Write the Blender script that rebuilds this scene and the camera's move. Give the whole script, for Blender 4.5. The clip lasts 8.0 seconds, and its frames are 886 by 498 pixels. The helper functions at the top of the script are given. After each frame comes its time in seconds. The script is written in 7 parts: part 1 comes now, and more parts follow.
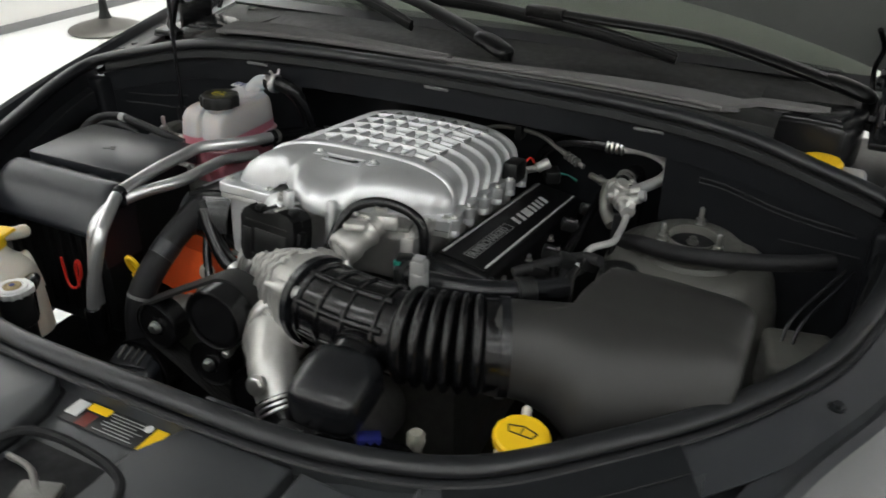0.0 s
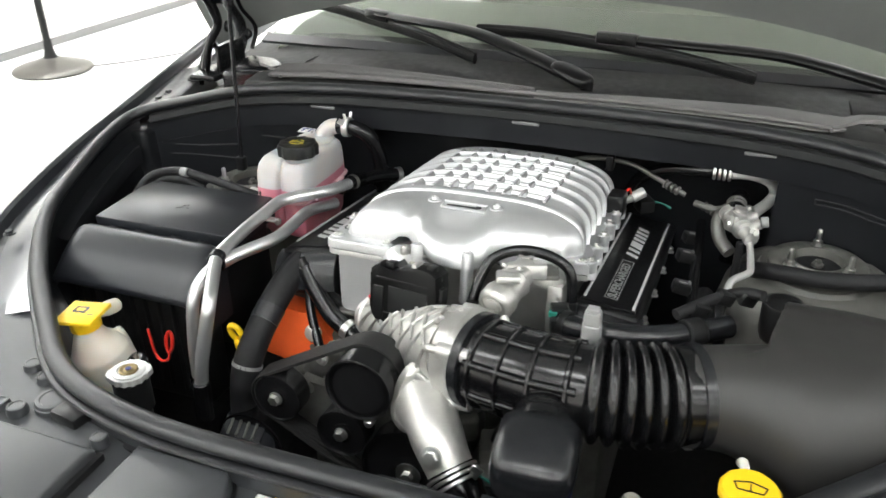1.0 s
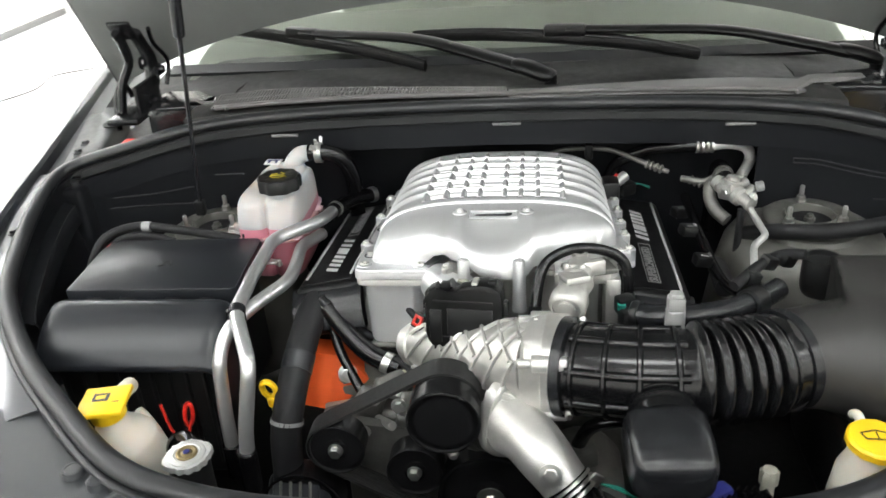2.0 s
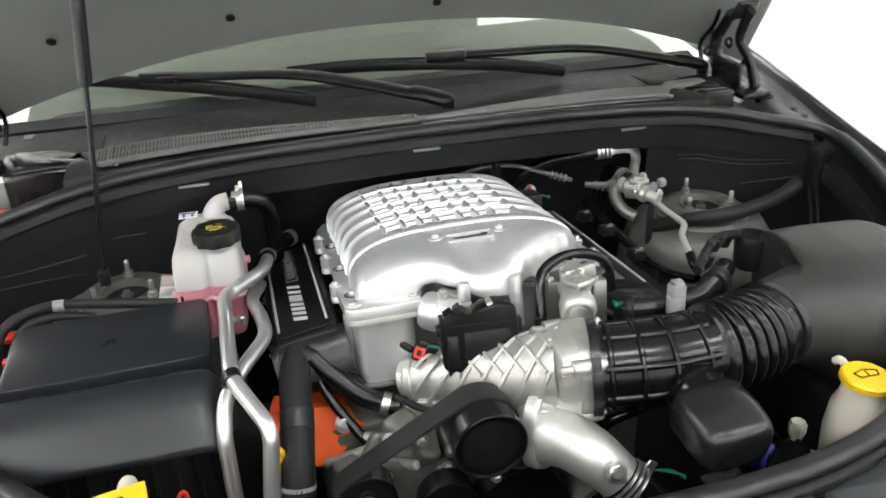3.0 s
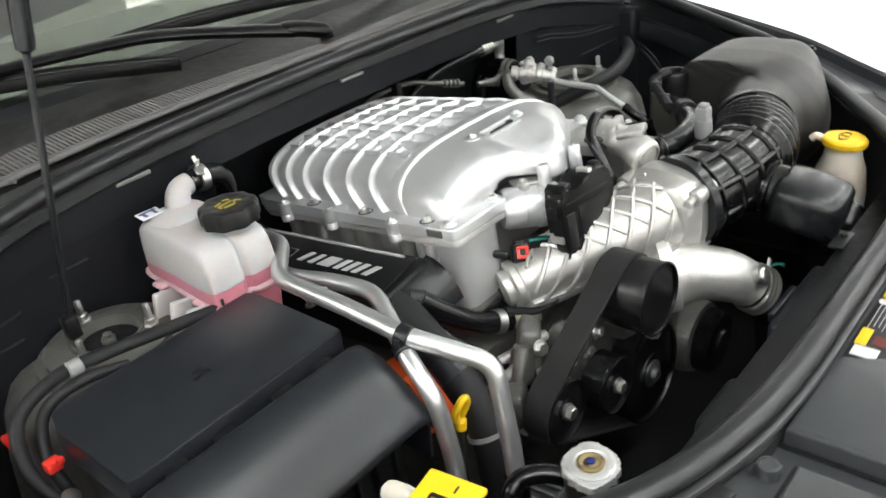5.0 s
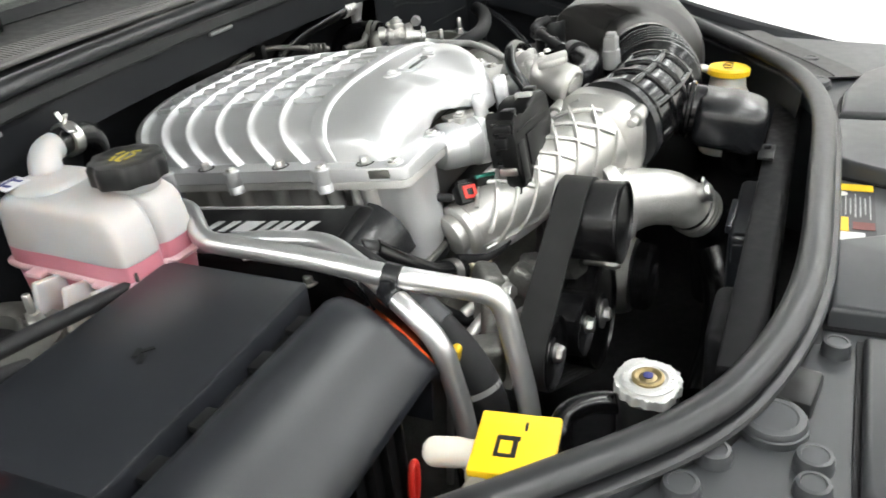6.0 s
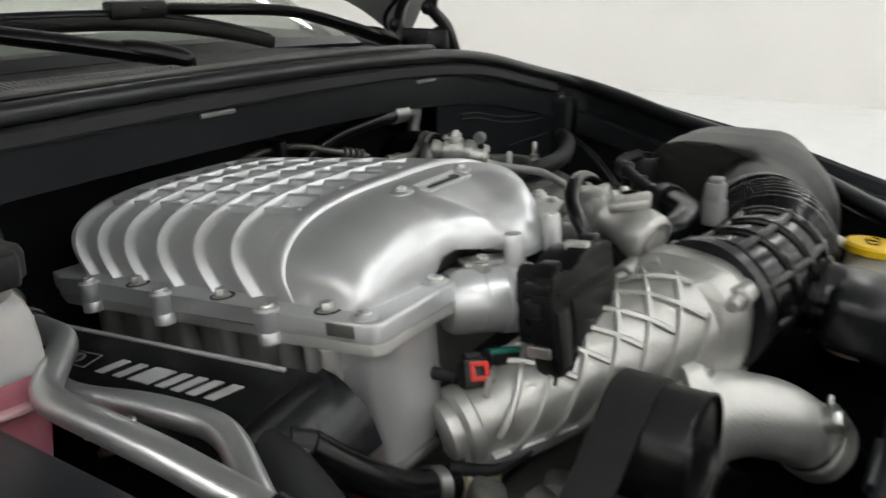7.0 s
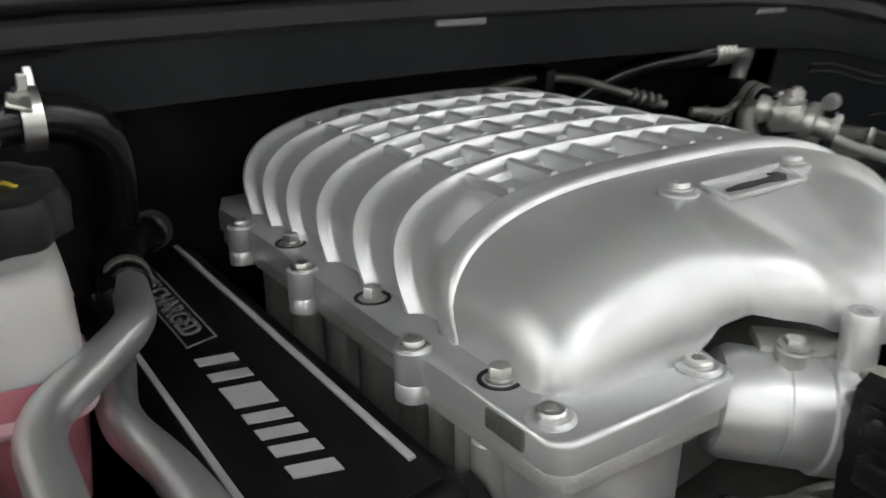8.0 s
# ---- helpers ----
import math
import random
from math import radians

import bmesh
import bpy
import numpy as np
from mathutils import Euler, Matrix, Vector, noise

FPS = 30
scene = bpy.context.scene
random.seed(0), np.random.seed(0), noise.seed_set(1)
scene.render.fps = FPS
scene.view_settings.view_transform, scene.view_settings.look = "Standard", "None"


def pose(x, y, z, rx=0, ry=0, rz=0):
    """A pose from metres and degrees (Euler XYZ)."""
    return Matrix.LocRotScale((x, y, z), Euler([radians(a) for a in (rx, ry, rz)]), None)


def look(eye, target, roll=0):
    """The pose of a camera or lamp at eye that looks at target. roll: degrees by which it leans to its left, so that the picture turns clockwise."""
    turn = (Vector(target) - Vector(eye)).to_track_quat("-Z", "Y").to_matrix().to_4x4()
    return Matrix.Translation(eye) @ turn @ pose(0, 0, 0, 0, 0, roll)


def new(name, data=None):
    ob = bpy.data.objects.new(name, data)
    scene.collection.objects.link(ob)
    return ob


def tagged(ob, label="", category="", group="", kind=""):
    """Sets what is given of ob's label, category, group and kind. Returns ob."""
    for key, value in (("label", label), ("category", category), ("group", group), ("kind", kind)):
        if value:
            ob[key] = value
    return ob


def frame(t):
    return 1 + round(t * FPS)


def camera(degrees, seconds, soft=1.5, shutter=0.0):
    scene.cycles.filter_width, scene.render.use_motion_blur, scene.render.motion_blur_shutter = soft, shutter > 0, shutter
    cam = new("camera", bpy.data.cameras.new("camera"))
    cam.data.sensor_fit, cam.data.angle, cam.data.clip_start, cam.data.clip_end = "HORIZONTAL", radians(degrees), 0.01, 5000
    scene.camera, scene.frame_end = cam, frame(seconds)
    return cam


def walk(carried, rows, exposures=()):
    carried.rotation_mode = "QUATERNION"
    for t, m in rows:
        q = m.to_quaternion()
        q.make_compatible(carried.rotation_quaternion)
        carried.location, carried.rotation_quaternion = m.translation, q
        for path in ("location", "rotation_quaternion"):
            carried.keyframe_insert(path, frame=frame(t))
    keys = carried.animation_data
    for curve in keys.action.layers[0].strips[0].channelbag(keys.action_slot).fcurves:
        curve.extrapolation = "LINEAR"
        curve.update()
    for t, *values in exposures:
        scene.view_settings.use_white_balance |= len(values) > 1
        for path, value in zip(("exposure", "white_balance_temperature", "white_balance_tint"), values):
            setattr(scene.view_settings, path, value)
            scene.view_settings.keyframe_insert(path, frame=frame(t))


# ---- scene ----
cam = camera(57.1, 8.0, 1.6, 0.35)
PATH = [
    (0, (0.69, -1.047, 1.588), (-0.079, 0.529, 0.626), 0.9),
    (0.5, (0.541, -1.071, 1.599), (-0.206, 0.516, 0.639), -1.8),
    (1, (0.379, -1.1, 1.605), (-0.251, 0.555, 0.676), -0.8),
    (2.5, (-0.11, -1.124, 1.605), (-0.042, 0.645, 0.674), -4.4),
    (3, (-0.311, -1.087, 1.605), (0.122, 0.655, 0.722), -2.6),
    (3.5, (-0.509, -1.062, 1.589), (0.219, 0.568, 0.688), -3.9),
    (4, (-0.676, -0.987, 1.564), (0.23, 0.541, 0.645), -3.5),
    (4.5, (-0.788, -0.862, 1.543), (0.275, 0.551, 0.608), -5.2),
    (6, (-0.925, -0.475, 1.355), (0.655, 0.305, 0.41), -6.0),
    (6.5, (-0.752, -0.504, 1.311), (0.885, 0.386, 0.584), -2.1),
    (7, (-0.63, -0.415, 1.265), (0.96, 0.607, 0.612), -0.2),
    (7.5, (-0.516, -0.317, 1.238), (0.863, 0.975, 0.583), 2.5),
    (8, (-0.398, -0.266, 1.229), (0.652, 1.206, 0.373), 3.3),
]
EXPOSURES = [(0.0, -1.17), (0.15, -0.62), (0.3, -0.14), (0.5, -0.07), (2.5, -0.08), (3.0, -0.15), (4.0, -0.15), (4.5, -0.14), (6.0, 0.10), (6.5, -0.44), (7.0, -1.17), (7.5, -1.20), (8.0, -1.15)]
walk(cam, [(t, look(eye, target, roll)) for t, eye, target, roll in PATH], EXPOSURES)

# ---------------------------------------------------------------- world and light
world = bpy.data.worlds.new("showroom_world")
scene.world = world
world.use_nodes = True
world.node_tree.nodes["Background"].inputs[0].default_value = (0.9, 0.95, 1.0, 1)
world.node_tree.nodes["Background"].inputs[1].default_value = 0.25
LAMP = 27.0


# ---------------------------------------------------------------- materials
def material(name, color, rough=0.5, metal=0.0, grain=0.0, scale=200.0, vary=0.15, blotch=12.0, rvary=0.1, coat=0.0, spec=0.5,
             transmission=0.0, ior=1.45, sheen=0.0, subsurface=0.0, emit=0.0, dust=0.0, depth=0.0006):
    m = bpy.data.materials.new(name)
    m.use_nodes = True
    nt = m.node_tree
    n, l = nt.nodes, nt.links
    b = n["Principled BSDF"]
    co = n.new("ShaderNodeTexCoord")
    c = (*color, 1.0)
    b.inputs["Roughness"].default_value = rough
    b.inputs["Metallic"].default_value = metal
    b.inputs["Coat Weight"].default_value = coat
    b.inputs["Coat Roughness"].default_value = 0.08
    b.inputs["Specular IOR Level"].default_value = spec
    b.inputs["Transmission Weight"].default_value = transmission
    b.inputs["IOR"].default_value = ior
    b.inputs["Base Color"].default_value = c
    if sheen:
        b.inputs["Sheen Weight"].default_value = sheen
    if subsurface:
        b.inputs["Subsurface Weight"].default_value = subsurface
        b.inputs["Subsurface Radius"].default_value = (0.02, 0.015, 0.012)
        b.inputs["Subsurface Scale"].default_value = 1.0
    if emit:
        b.inputs["Emission Color"].default_value = c
        b.inputs["Emission Strength"].default_value = emit
    if vary or rvary:
        big = n.new("ShaderNodeTexNoise")
        big.inputs["Scale"].default_value = blotch
        big.inputs["Detail"].default_value = 5.0
        l.new(co.outputs["Object"], big.inputs["Vector"])
        mix = n.new("ShaderNodeMix")
        mix.data_type = "RGBA"
        mix.inputs[6].default_value = tuple(v * (1 - vary) for v in color) + (1,)
        mix.inputs[7].default_value = tuple(min(1, v * (1 + vary) + dust) for v in color) + (1,)
        l.new(big.outputs["Fac"], mix.inputs[0])
        l.new(mix.outputs[2], b.inputs["Base Color"])
        rm = n.new("ShaderNodeMapRange")
        rm.inputs[1].default_value, rm.inputs[2].default_value = 0.3, 0.7
        rm.inputs[3].default_value, rm.inputs[4].default_value = max(0.02, rough - rvary), min(1, rough + rvary)
        fine = n.new("ShaderNodeTexNoise")
        fine.inputs["Scale"].default_value = blotch * 6
        fine.inputs["Detail"].default_value = 4.0
        l.new(co.outputs["Object"], fine.inputs["Vector"])
        l.new(fine.outputs["Fac"], rm.inputs[0])
        l.new(rm.outputs[0], b.inputs["Roughness"])
    if grain:
        g = n.new("ShaderNodeTexNoise")
        g.inputs["Scale"].default_value = scale
        g.inputs["Detail"].default_value = 3.0
        l.new(co.outputs["Object"], g.inputs["Vector"])
        bump = n.new("ShaderNodeBump")
        bump.inputs["Strength"].default_value = grain
        bump.inputs["Distance"].default_value = depth
        l.new(g.outputs["Fac"], bump.inputs["Height"])
        l.new(bump.outputs["Normal"], b.inputs["Normal"])
    return m


M = {
    "lid": material("silver_lid", (0.585, 0.59, 0.598), 0.35, 0.68, 0.0, 1400, 0.02, 14, 0.0),
    "cast": material("cast_aluminium", (0.48, 0.475, 0.455), 0.40, 0.72, 0.5, 420, 0.16, 60, 0.06, depth=0.0008),
    "case_cast": material("case_aluminium", (0.47, 0.465, 0.45), 0.42, 0.65, 0.35, 420, 0.12, 50, 0.04, depth=0.0006),
    "cast_dull": material("dull_cast_aluminium", (0.15, 0.148, 0.138), 0.48, 0.6, 0.8, 260, 0.35, 45, 0.08, depth=0.0014),
    "hinge": material("hinge_paint", (0.012, 0.012, 0.013), 0.24, 0.0, 0.0, 500, 0.2, 20, 0.0, spec=0.5),
    "alu_tube": material("aluminium_tube", (0.64, 0.645, 0.65), 0.29, 0.88, 0.0, 600, 0.05, 30, 0.0),
    "bright_alu": material("bright_aluminium", (0.58, 0.58, 0.57), 0.36, 0.6, 0.0, 600, 0.06, 30, 0.0),
    "steel": material("zinc_steel", (0.56, 0.56, 0.54), 0.33, 1.0, 0.05, 500, 0.10, 80, 0.02),
    "plastic": material("black_plastic", (0.009, 0.0092, 0.0095), 0.34, 0.0, 0.03, 900, 0.2, 18, 0.0, spec=0.32),
    "plastic_smooth": material("satin_black_plastic", (0.010, 0.0105, 0.012), 0.26, 0.0, 0.0, 1200, 0.2, 14, 0.0),
    "plastic_box": material("box_plastic", (0.0115, 0.0126, 0.0155), 0.32, 0.0, 0.04, 1100, 0.15, 14, 0.005, spec=0.46),
    "air_box": material("air_box_plastic", (0.024, 0.0233, 0.0225), 0.42, 0.0, 0.06, 900, 0.12, 12, 0.02, spec=0.40),
    "panel": material("panel_plastic", (0.036, 0.038, 0.041), 0.36, 0.0, 0.04, 700, 0.12, 10, 0.03, spec=0.6),
    "cowl": material("cowl_plastic", (0.018, 0.018, 0.0175), 0.55, 0.0, 0.15, 900, 0.12, 10, 0.05, spec=0.22),
    "cowl_light": material("pale_cowl_plastic", (0.10, 0.096, 0.094), 0.5, 0.0, 0.12, 900, 0.08, 10, 0.02, spec=0.4),
    "lip": material("lip_paint", (0.0145, 0.0152, 0.0158), 0.55, 0.0, 0.05, 500, 0.12, 12, 0.03, spec=0.26),
    "wiper": material("wiper_black", (0.004, 0.004, 0.0042), 0.33, 0.0, 0.0, 500, 0.2, 20, 0.0, spec=0.28),
    "aged_white": material("aged_white_plastic", (0.60, 0.56, 0.49), 0.4, 0.0, 0.03, 300, 0.08, 14, 0.03, subsurface=0.6),
    "rubber": material("seal_rubber", (0.012, 0.0125, 0.014), 0.34, 0.0, 0.03, 500, 0.2, 15, 0.03),
    "hose": material("hose_rubber", (0.0045, 0.0045, 0.005), 0.19, 0.0, 0.0, 350, 0.2, 25, 0.0, spec=0.45),
    "sleeve": material("braided_sleeve", (0.011, 0.011, 0.012), 0.6, 0.0, 0.25, 500, 0.3, 40, 0.02, spec=0.3),
    "paint": material("graphite_paint", (0.034, 0.036, 0.041), 0.34, 0.3, 0.0, 900, 0.08, 20, 0.0, coat=0.9),
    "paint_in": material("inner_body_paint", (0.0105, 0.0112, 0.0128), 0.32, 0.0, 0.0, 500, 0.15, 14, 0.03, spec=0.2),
    "fender_in": material("inner_fender_paint", (0.055, 0.057, 0.058), 0.42, 0.0, 0.1, 300, 0.15, 14, 0.05, spec=0.4),
    # Near-black: puts the shade of holes and recesses into colour, also the shroud.
    "dark": material("dark_cavity", (0.010, 0.010, 0.011), 0.6, 0.0, 0.2, 200, 0.2, 12, 0.1, spec=0.2),
    "tower": material("sealed_steel", (0.098, 0.097, 0.088), 0.38, 0.15, 0.4, 120, 0.25, 14, 0.1),
    "white_tank": material("milky_plastic", (0.40, 0.392, 0.385), 0.34, 0.0, 0.03, 300, 0.08, 25, 0.03, subsurface=1.0),
    "pale_pink": material("pale_pink_plastic", (0.58, 0.36, 0.38), 0.32, 0.0, 0.03, 300, 0.06, 25, 0.03, subsurface=0.6),
    "pink_tank": material("pink_coolant_plastic", (0.45, 0.165, 0.205), 0.34, 0.0, 0.03, 300, 0.12, 16, 0.05, subsurface=0.5),
    "yellow": material("yellow_plastic", (0.80, 0.50, 0.012), 0.42, 0.0, 0.2, 700, 0.04, 20, 0.05),
    "dull_yellow": material("dull_yellow_print", (0.34, 0.27, 0.02), 0.55, 0.0, 0.2, 700, 0.25, 300, 0.05),
    "orange": material("orange_block_paint", (0.72, 0.10, 0.018), 0.42, 0.0, 0.5, 220, 0.12, 25, 0.08),
    "red": material("red_plastic", (0.62, 0.03, 0.02), 0.4, 0.0, 0.1, 700, 0.05, 20, 0.05),
    "green": material("teal_wire", (0.012, 0.16, 0.12), 0.45, 0.0, 0.1, 700, 0.05, 20, 0.05),
    "blue": material("blue_plastic", (0.012, 0.016, 0.12), 0.4, 0.0, 0.1, 700, 0.1, 20, 0.05),
    "brass": material("brass", (0.27, 0.21, 0.11), 0.45, 1.0, 0.2, 500, 0.1, 40, 0.1),
    "bronze": material("dark_bronze", (0.13, 0.125, 0.115), 0.35, 0.8, 0.05, 300, 0.15, 10, 0.05),
    "cream": material("cream_plastic", (0.62, 0.58, 0.42), 0.45, 0.0, 0.1, 500, 0.06, 20, 0.05),
    "cream_dull": material("aged_plastic", (0.22, 0.215, 0.18), 0.5, 0.0, 0.03, 500, 0.1, 30, 0.03),
    "grey_plastic": material("grey_plastic", (0.22, 0.22, 0.22), 0.45, 0.0, 0.2, 500, 0.08, 20, 0.05),
    "brown_print": material("brown_print", (0.12, 0.02, 0.015), 0.5, 0.0, 0, 1, 0.3, 200, 0.05),
    "print_white": material("white_print", (0.36, 0.36, 0.36), 0.5, 0.0, 0, 1, 0.08, 60, 0.05),
    "print_grey": material("grey_print", (0.15, 0.15, 0.15), 0.5, 0.0, 0, 1, 0.08, 60, 0.05),
    "label": material("white_label", (0.58, 0.58, 0.57), 0.4, 0.0, 0, 1, 0.05, 30, 0.05),
    "label_black": material("black_label", (0.012, 0.012, 0.013), 0.35, 0.0, 0, 1, 0.1, 30, 0.05),
    "floor": material("polished_floor", (0.86, 0.86, 0.85), 0.24, 0.0, 0.0, 60, 0.04, 1.2, 0.02),
    "wall": material("wall_paint", (0.86, 0.84, 0.81), 0.7, 0.0, 0.2, 80, 0.03, 1.5, 0.05),
    "ceiling": material("grey_ceiling_paint", (0.42, 0.42, 0.42), 0.8, 0.0, 0.2, 80, 0.03, 1.5, 0.05),
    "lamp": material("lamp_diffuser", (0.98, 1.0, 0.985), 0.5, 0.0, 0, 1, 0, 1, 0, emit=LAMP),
    "glass": material("tinted_glass", (0.66, 0.71, 0.65), 0.02, 0.0, 0, 1, 0, 1, 0, transmission=1.0, ior=1.5),
    # Pale grey-green puts the windscreen's light reflection into the dashboard colour.
    "dash": material("lightened_dash_vinyl", (0.235, 0.243, 0.212), 0.6, 0.0, 0.4, 300, 0.15, 8, 0.05),
    "belt": material("ribbed_belt", (0.016, 0.016, 0.016), 0.5, 0.0, 0.2, 250, 0.25, 40, 0.05, spec=0.25),
    "pulley": material("black_pulley", (0.007, 0.007, 0.0075), 0.24, 0.0, 0.0, 500, 0.2, 30, 0.01, spec=0.35),
    "cover_black": material("valve_cover_plastic", (0.0045, 0.0045, 0.005), 0.40, 0.0, 0.10, 900, 0.2, 18, 0.04, spec=0.26),
    "liner": material("hood_liner", (0.11, 0.115, 0.11), 0.6, 0.0, 0.5, 200, 0.15, 6, 0.05),
}
# ribbed belts, braids and panes keep the same procedures at their own sizes


# ---------------------------------------------------------------- mesh helpers
V = Vector
EN = pose(0, 0, 1.02, -6.5, 0, 0)          # the engine leans back with its rear lower


def put_into(bm, add, m=None):
    if m is not None:
        bmesh.ops.transform(add, matrix=m, verts=add.verts)
    me = bpy.data.meshes.new("tmp")
    add.to_mesh(me)
    bm.from_mesh(me)
    bpy.data.meshes.remove(me)
    add.free()
    return bm


def join(*bms):
    out = bms[0]
    for b in bms[1:]:
        put_into(out, b)
    return out


def moved(bm, m):
    bmesh.ops.transform(bm, matrix=m, verts=bm.verts)
    return bm


def whole(ob):
    return ob.matrix_basis if ob.parent is None else whole(ob.parent) @ ob.matrix_parent_inverse @ ob.matrix_basis


def thing(name, at, label, category, group="", kind=""):
    e = new(name)
    e.empty_display_size = 0.05
    e.matrix_basis = Matrix.Translation(at)
    return tagged(e, label, category, group, kind)


def mesh_of(name, bm, mat, sharp=38):
    me = bpy.data.meshes.new(name)
    bmesh.ops.recalc_face_normals(bm, faces=bm.faces)
    for f in bm.faces:
        f.smooth = True
    bm.to_mesh(me)
    bm.free()
    me.set_sharp_from_angle(angle=radians(sharp))
    for k in (mat if isinstance(mat, (list, tuple)) else [mat]):
        me.materials.append(M[k] if isinstance(k, str) else k)
    return me


def part(name, bm, mat, parent, label="", sharp=38):
    ob = new(name, mesh_of(name, bm, mat, sharp))
    ob.parent = parent
    ob.matrix_parent_inverse = whole(parent).inverted()
    if label:
        ob["label"] = label
    return ob


def single(name, bm, mat, label, category, group="", kind="", sharp=38):
    return tagged(new(name, mesh_of(name, bm, mat, sharp)), label, category, group, kind)


def rbox(c, s, bev=0.004, seg=2, rot=(0, 0, 0), taper=1.0):
    """A box with rounded edges; taper scales its top."""
    bm = bmesh.new()
    bmesh.ops.create_cube(bm, size=1.0)
    for v in bm.verts:
        k = taper if v.co.z > 0 else 1.0
        v.co = V((v.co.x * s[0] * k, v.co.y * s[1] * k, v.co.z * s[2]))
    if bev:
        bmesh.ops.bevel(bm, geom=bm.edges[:], offset=bev, segments=seg, affect="EDGES", profile=0.5)
    return moved(bm, pose(*c, *rot))


def frame_to(axis):
    return V(axis).to_track_quat("Z", "Y").to_matrix().to_4x4()


def lathe(profile, at=(0, 0, 0), axis=(0, 0, 1), seg=32, lobes=0, lobe=0.0, spin=0.0):
    """A turned body from (radius, height) pairs along an axis; lobes ripple its radius."""
    bm = bmesh.new()
    rows = []
    for r, h in profile:
        row = []
        for i in range(seg):
            a = 2 * math.pi * i / seg + spin
            k = r * (1 + (lobe * math.cos(lobes * a) if lobes else 0))
            row.append(bm.verts.new((k * math.cos(a), k * math.sin(a), h)))
        rows.append(row)
    for a, b in zip(rows, rows[1:]):
        for i in range(seg):
            j = (i + 1) % seg
            bm.faces.new((a[i], a[j], b[j], b[i]))
    if profile[0][0] > 1e-6:
        bm.faces.new(rows[0])
    if profile[-1][0] > 1e-6:
        bm.faces.new(rows[-1])
    bmesh.ops.remove_doubles(bm, verts=bm.verts, dist=1e-7)
    return moved(bm, Matrix.Translation(at) @ frame_to(axis))


def rod(p, q, r, seg=20, bev=0.0015):
    d = V(q) - V(p)
    h = d.length
    b = min(bev, r * 0.4, h * 0.3)
    return lathe([(r - b, 0), (r, b), (r, h - b), (r - b, h)], p, d, seg)


def spline(pts, res=8, closed=False):
    P = [V(p) for p in pts]
    n = len(P)
    out = []
    for i in range(n if closed else n - 1):
        a, b, c, d = (P[(i + k) % n] if closed else P[min(max(i + k, 0), n - 1)] for k in (-1, 0, 1, 2))
        for j in range(res):
            t = j / res
            out.append(0.5 * ((2 * b) + (c - a) * t + (2 * a - 5 * b + 4 * c - d) * t * t + (3 * b - a - 3 * c + d) * t ** 3))
    if not closed:
        out.append(P[-1])
    return out


def bent(pts, radius, res=6):
    """A line of straight runs with round corners, as bent pipe has."""
    P = [V(p) for p in pts]
    out = [P[0]]
    for a, b, c in zip(P, P[1:], P[2:]):
        k = min(radius, (a - b).length * 0.49, (c - b).length * 0.49)
        p, q = b + (a - b).normalized() * k, b + (c - b).normalized() * k
        for j in range(res + 1):
            t = j / res
            out.append(p * (1 - t) ** 2 + b * 2 * t * (1 - t) + q * t * t)
    return out + [P[-1]]


def sweep(line, r, seg=14, closed=False, ripple=None, flat=1.0, up=None, caps=True):
    """A pipe along a line; r a number or a function of 0..1; flat squeezes it along its second axis."""
    bm = bmesh.new()
    n = len(line)
    rows, ref = [], V(up) if up else None
    for i, p in enumerate(line):
        t = (line[(i + 1) % n] - line[i - 1]) if closed else (line[min(i + 1, n - 1)] - line[max(i - 1, 0)])
        t.normalize()
        if ref is None:
            ref = V((0, 0, 1)) if abs(t.z) < 0.9 else V((1, 0, 0))
        s = t.cross(V(up) if up else ref).normalized()
        w = s.cross(t).normalized()
        if not up:
            ref = w
        k = r(i / max(1, n - 1)) if callable(r) else r
        rows.append([bm.verts.new(p + s * k * math.cos(2 * math.pi * j / seg) + w * k * flat * math.sin(2 * math.pi * j / seg)) for j in range(seg)])
    for a, b in zip(rows, rows[1:] + ([rows[0]] if closed else [])):
        for j in range(seg):
            bm.faces.new((a[j], a[(j + 1) % seg], b[(j + 1) % seg], b[j]))
    if not closed and caps:
        bm.faces.new(rows[0])
        bm.faces.new(rows[-1])
    return bm


def pipe(pts, r, seg=14, bend=None, res=8, **kw):
    return sweep(bent(pts, bend) if bend else spline(pts, res), r, seg, **kw)


def loft(rings, caps=True, closed=False):
    bm = bmesh.new()
    rows = [[bm.verts.new(p) for p in ring] for ring in rings]
    n = len(rows[0])
    for a, b in zip(rows, rows[1:]):
        for j in range(n if not closed else n - 1):
            bm.faces.new((a[j], a[(j + 1) % n], b[(j + 1) % n], b[j]))
    if caps:
        bm.faces.new(rows[0])
        bm.faces.new(rows[-1])
    return bm


def sheet(rows, thick=0.0):
    """An open sheet through rows of points, thickened along its normals where asked."""
    bm = bmesh.new()
    g = [[bm.verts.new(p) for p in row] for row in rows]
    for a, b in zip(g, g[1:]):
        for j in range(len(a) - 1):
            bm.faces.new((a[j], a[j + 1], b[j + 1], b[j]))
    if thick:
        bmesh.ops.recalc_face_normals(bm, faces=bm.faces)
        bmesh.ops.solidify(bm, geom=bm.faces[:], thickness=thick)
    return bm


